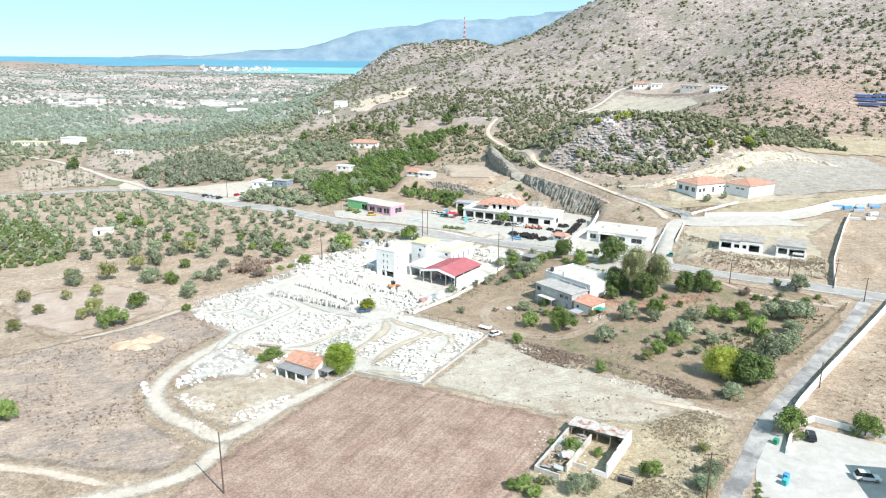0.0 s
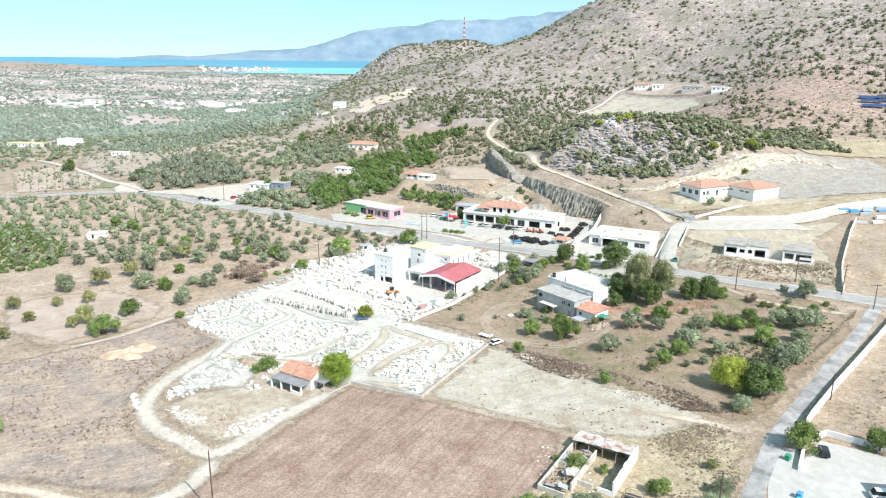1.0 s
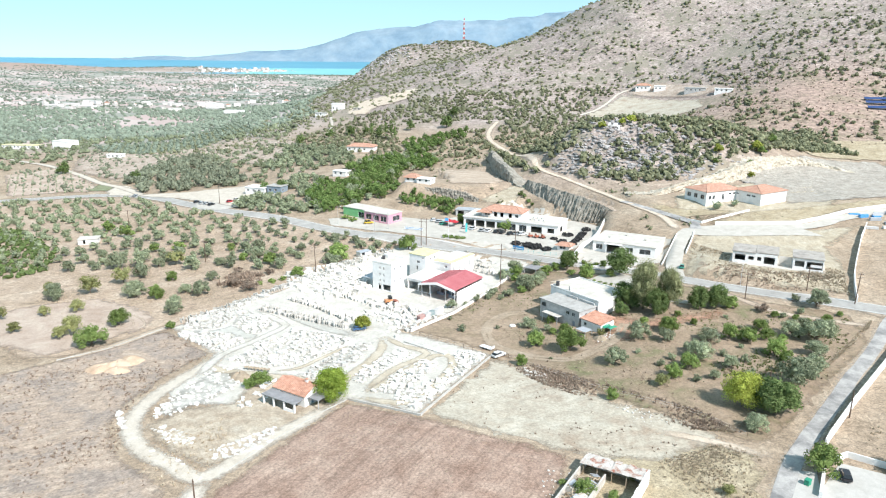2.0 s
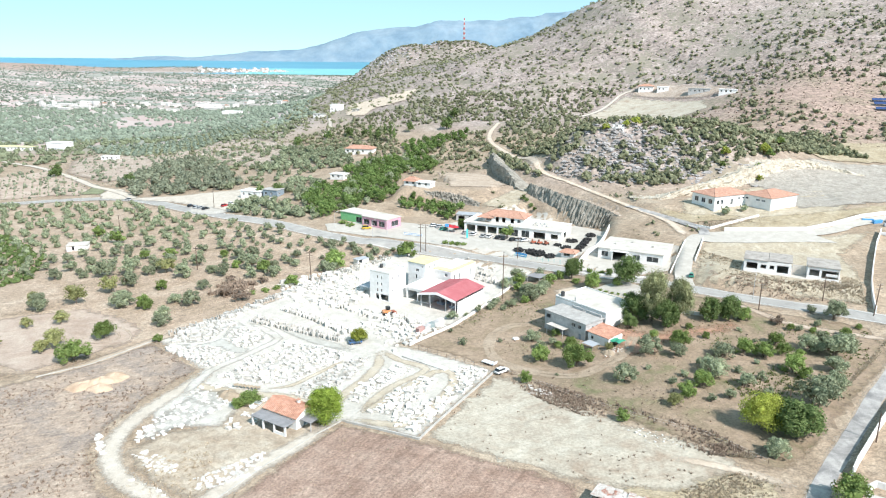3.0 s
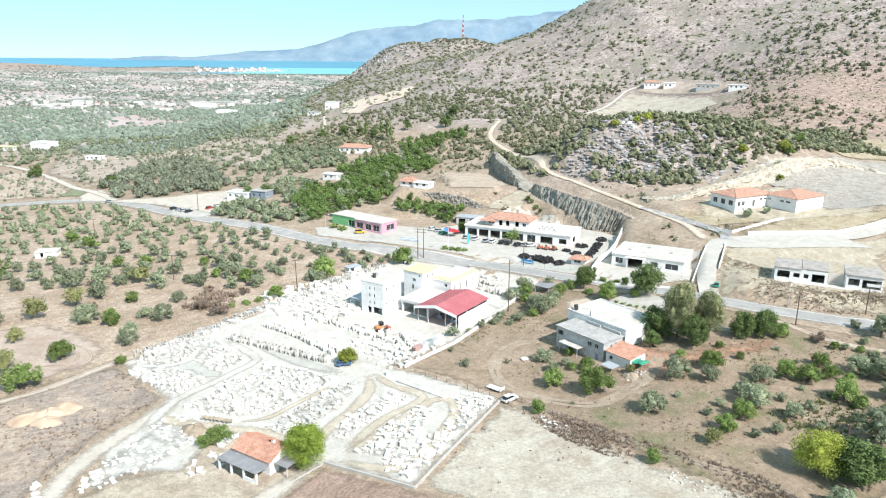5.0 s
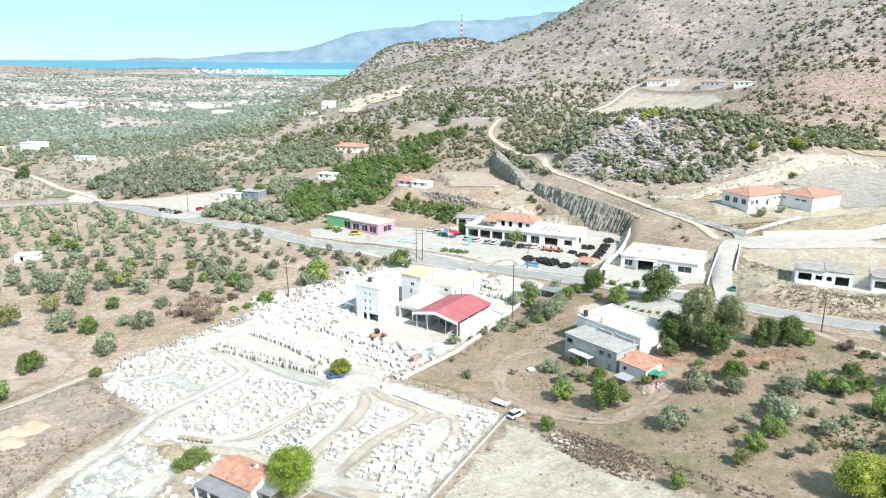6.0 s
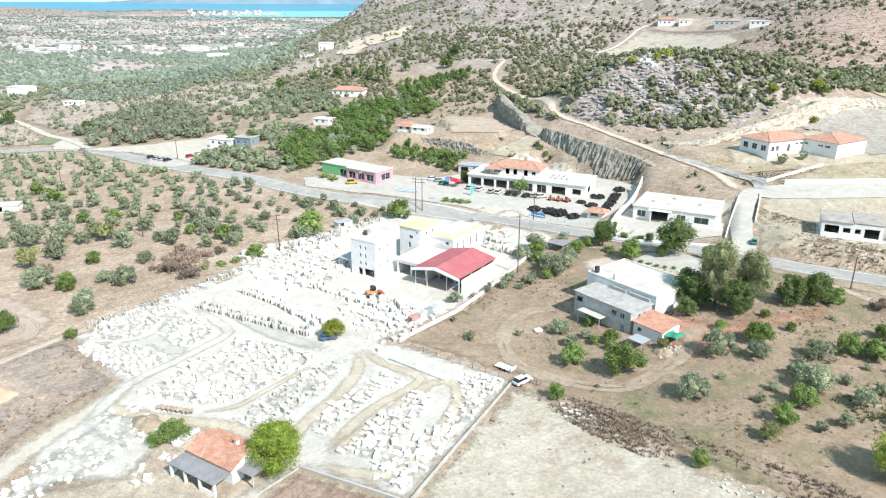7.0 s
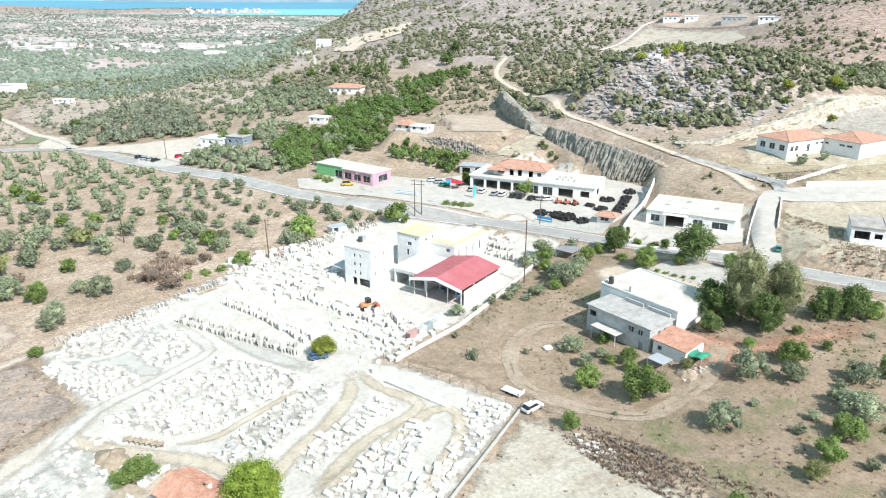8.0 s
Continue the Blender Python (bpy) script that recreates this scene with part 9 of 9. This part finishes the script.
cutting([(45.5, 364), (50.5, 351.3), (56.4, 339.1), (65, 327.8), (74.6, 323.6), (80, 319)], [(48.7, 367), (54.3, 357.7), (61, 342), (69.3, 329.8), (78.3, 322.5), (83, 316)], [-2] * 6, [11.5, 11.5, 11, 10.3, 7.6, 6.0],
        [(50, 380), (57.5, 373.5), (66, 361), (75, 349.5), (84.5, 329.5), (88, 318)], CUT_ROCK, "grooved grey-brown rock cutting behind the station", BANK_TOP, "stony brown bench above the rock cutting", 1.1, 1.0)
cutting([(92, 333), (104, 330.5), (121, 341.6), (144, 351), (158, 359), (172, 368), (195, 377), (208, 379), (222, 372)], [(92.5, 334), (104.5, 332), (120.6, 343.6), (143.2, 353.4), (157, 361.8), (171, 371), (194.5, 380), (208, 382), (223, 375)], [9, 9.4, 9.8, 11.4, 12.8, 14.6, 15, 13.8, 13], [10.4, 12, 14.5, 18.6, 21.2, 23.6, 22.6, 19.5, 16],
        [(92, 345), (104, 344), (121, 355.5), (140, 364), (153, 372), (166, 381), (188, 391), (206, 397), (228, 395)], CREAM_CUT, "rough cream-coloured cut bank behind the terrace", CREAM_CUT, "pale crumbling top of the cut bank", 0.35, 1.5)
LEDGE = [(-6, 366), (2, 363), (8, 360.5), (15, 357.5), (22, 352)]
cutting(LEDGE, [(x + 0.5, y + 1.2) for x, y in LEDGE], [ground(x, y) - 0.6 for x, y in LEDGE], [ground(x, y) + h for (x, y), h in zip(LEDGE, (1, 3.2, 4.2, 4, 2))], [(x + 1.5, y + 7) for x, y in LEDGE], CUT_ROCK, "dark rocky ledge below the bare terrace", BANK_TOP, "stony rim of the terrace ledge", 0.8, 1.0)
talus = np.column_stack([crag_rng.uniform(160, 236, 700), crag_rng.uniform(322, 396, 700)])
talus = talus[(talus[:, 1] < np.interp(talus[:, 0], [160, 172, 195, 208, 236], [360, 366, 374, 376, 372])) & (np.sin(talus[:, 0] / 6 + np.sin(talus[:, 1] / 5)) + np.sin(talus[:, 1] / 4) > 0.1)]
scatter("boulders", talus, lambda g: 0.2 + 0.8 * g.uniform(0, 1) ** 3, ROCKS, GREY_ROCK, "loose grey stones on the scraped slope", "boulders", 95, 0.6)


def scarp(foot, height, back, material, label):
    """An undercut earth and rock bank along a line; its upper side runs back into the slope."""
    line = curve_through(foot, 1.2)
    g = np.random.RandomState(90)
    verts = []
    for i, q in enumerate(line):
        t = (line[min(i + 1, len(line) - 1)] - line[max(i - 1, 0)]).normalized()
        n = Vector((-t.y, t.x)) if t.y < 0 else Vector((t.y, -t.x))
        h = height * min(1, 4 * i / len(line), 4 * (len(line) - 1 - i) / len(line))
        z = ground(q.x, q.y)
        for out, up in ((0, -0.6), (0.25, h * 0.35), (0.5, h * 0.7), (1.0, h), (2.4, h * 1.05)):
            j = g.normal() * 0.35
            p = q + n * (out + j)
            verts.append((p.x, p.y, z + up + g.normal() * 0.15 * (up > 0)))
        p = q + n * back
        verts.append((p.x, p.y, ground(p.x, p.y) - 0.3))
    i = np.arange(len(verts)).reshape(-1, 6)
    f = np.stack([i[:-1, :-1], i[:-1, 1:], i[1:, 1:], i[1:, :-1]], -1).reshape(-1, 4)
    tagged(new("rock_face", from_arrays("rock_face", verts, f, material)), label, "rock face", kind="structure")


scarp([(32, 452), (32.5, 430), (33.5, 412), (36.5, 389), (40, 376), (44, 370), (47.5, 367.5)], 7.5, 9.5, CUT_ROCK, "shaded undercut bank below the dirt track")
cr = np.column_stack([crag_rng.normal(98, 26, 2400), crag_rng.normal(380, 15, 2400)])
cr = cr[~on_track(cr[:, 0], cr[:, 1]) & (heights(cr[:, 0], cr[:, 1]) > 13)]
scatter("crag", cr, lambda g: 0.4 + 1.9 * g.uniform(0, 1) ** 2, ROCKS, GREY_ROCK, "pale grey limestone crags on the knoll", "rocks", 92, 0.55)
rk = np.column_stack([crag_rng.uniform(-60, 600, 3200), crag_rng.uniform(640, 1100, 3200)])
rk = rk[heights(rk[:, 0], rk[:, 1]) > 40]
scatter("boulders", rk, lambda g: g.uniform(0.3, 1.1), ROCKS, GREY_ROCK, "grey boulders strewn over the hillside", "boulders", 94)
# dry-stone terrace walls of the valley
TERRACE_STONE = mat("terrace_stone", [(0.3, (0.36, 0.32, 0.26)), (0.5, (0.45, 0.405, 0.335)), (0.7, (0.54, 0.5, 0.43))], 1.2, 0.2, 0.95, 0.08, 0, 0.4, 0.2)
for line_ in ([(-196, 556), (-180, 590), (-168, 640)], [(-176, 540), (-160, 580), (-150, 620)], [(-160, 534), (-140, 570), (-128, 600)], [(-140, 512), (-120, 545), (-112, 575)], [(-262, 560), (-230, 575), (-205, 560)], [(-285, 600), (-250, 610), (-215, 600)]):
    run = [q + Vector((crag_rng.normal() * 0.8, crag_rng.normal() * 0.8)) for q in curve_through(line_, 0.9)]
    scatter("terrace_wall", [tuple(q) for q in run], lambda g: g.uniform(0.5, 1.3), ROCKS, TERRACE_STONE, "tumbled dry-stone terrace wall", "wall", 97)
dome = np.column_stack([crag_rng.normal(-110, 45, 500), crag_rng.normal(1445, 30, 500)])
scatter("crag", dome, lambda g: g.uniform(1.0, 3.2), ROCKS, GREY_ROCK, "grey crags along the far ridge", "rocks", 96)

# ---- the far town and villages ----
# white of distant buildings, dulled in the colour to stand for haze
FAR_WHITE = mat("haze_dulled_white_walls", [(0.3, (0.46, 0.435, 0.41)), (0.6, (0.62, 0.59, 0.565))], 8, 2, 0.9, 0, 0, 0.1, 0.15)


def far_house_mesh(seed):
    rng = random.Random(seed)
    bm = bmesh.new()
    w, d, h = rng.uniform(7, 12), rng.uniform(7, 10), rng.uniform(3.4, 7)
    box(bm, -w / 2, w / 2, -d / 2, d / 2, -2, h)
    if rng.random() < 0.6:
        box(bm, -w / 2, 0, -d / 2, d / 2, h, h + 2.6)
    a = bpy.data.meshes.new("wall")
    bm.to_mesh(a)
    bm.free()
    a.materials.append(FAR_WHITE)
    bm = bmesh.new()
    tiled = rng.random() < 0.45
    if tiled:
        bmesh.ops.create_cone(bm, cap_ends=True, segments=4, radius1=max(w, d) * 0.72, radius2=0.5, depth=2.2, matrix=Matrix.Translation((0, 0, h + 1.1)) @ Matrix.Rotation(math.pi / 4, 4, "Z"))
    else:
        box(bm, -w / 2 - 0.3, w / 2 + 0.3, -d / 2 - 0.3, d / 2 + 0.3, h + 0.01, h + 0.35)
    b = bpy.data.meshes.new("roof")
    bm.to_mesh(b)
    bm.free()
    b.materials.append(TILE if tiled else FAR_WHITE)
    return a, b


FAR_HOUSES = [far_house_mesh(900 + k) for k in range(8)]
far_rng = random.Random(33)


def far_house(x, y, s, group):
    ob = thing("house", "distant pale house in the coastal plain", "house", x, y, far_rng.uniform(0, 90), 0, group)
    a, b = far_rng.choice(FAR_HOUSES)
    ob.scale = (s, s, s)
    again("wall", a, ob)
    again("roof", b, ob)


for k in range(38):
    u = far_rng.uniform(-0.62, -0.2)
    y = far_rng.gauss(1360, 70)
    far_house(u * (y + 7), y, far_rng.uniform(0.55, 1.0), "village houses")
for k in range(55):
    u = far_rng.uniform(-0.62, -0.17)
    y = far_rng.uniform(1450, 2900)
    far_house(u * (y + 7), y, far_rng.uniform(0.6, 1.0), "scattered houses")
for k in range(110):
    u = -0.33 + 0.14 * far_rng.random() ** 0.8
    y = 3270 + far_rng.gauss(0, 55) + (u + 0.3) * 200
    far_house(u * y, y, far_rng.uniform(0.7, 1.35), "harbour town houses")
for k in range(16):
    u = far_rng.uniform(-0.55, -0.24)
    y = far_rng.uniform(1230, 1480)
    ob = thing("warehouse", "long pale industrial hall on the plain", "warehouse", u * y, y, far_rng.uniform(-20, 20), 0, "industrial halls")
    w = far_rng.uniform(14, 36)
    part("wall", boxed(-w / 2, w / 2, -7, 7, -2, 4.5), FAR_WHITE, ob)
    part("roof", boxed(-w / 2 - 0.4, w / 2 + 0.4, -7.4, 7.4, 4.51, 5.0), FAR_WHITE, ob)
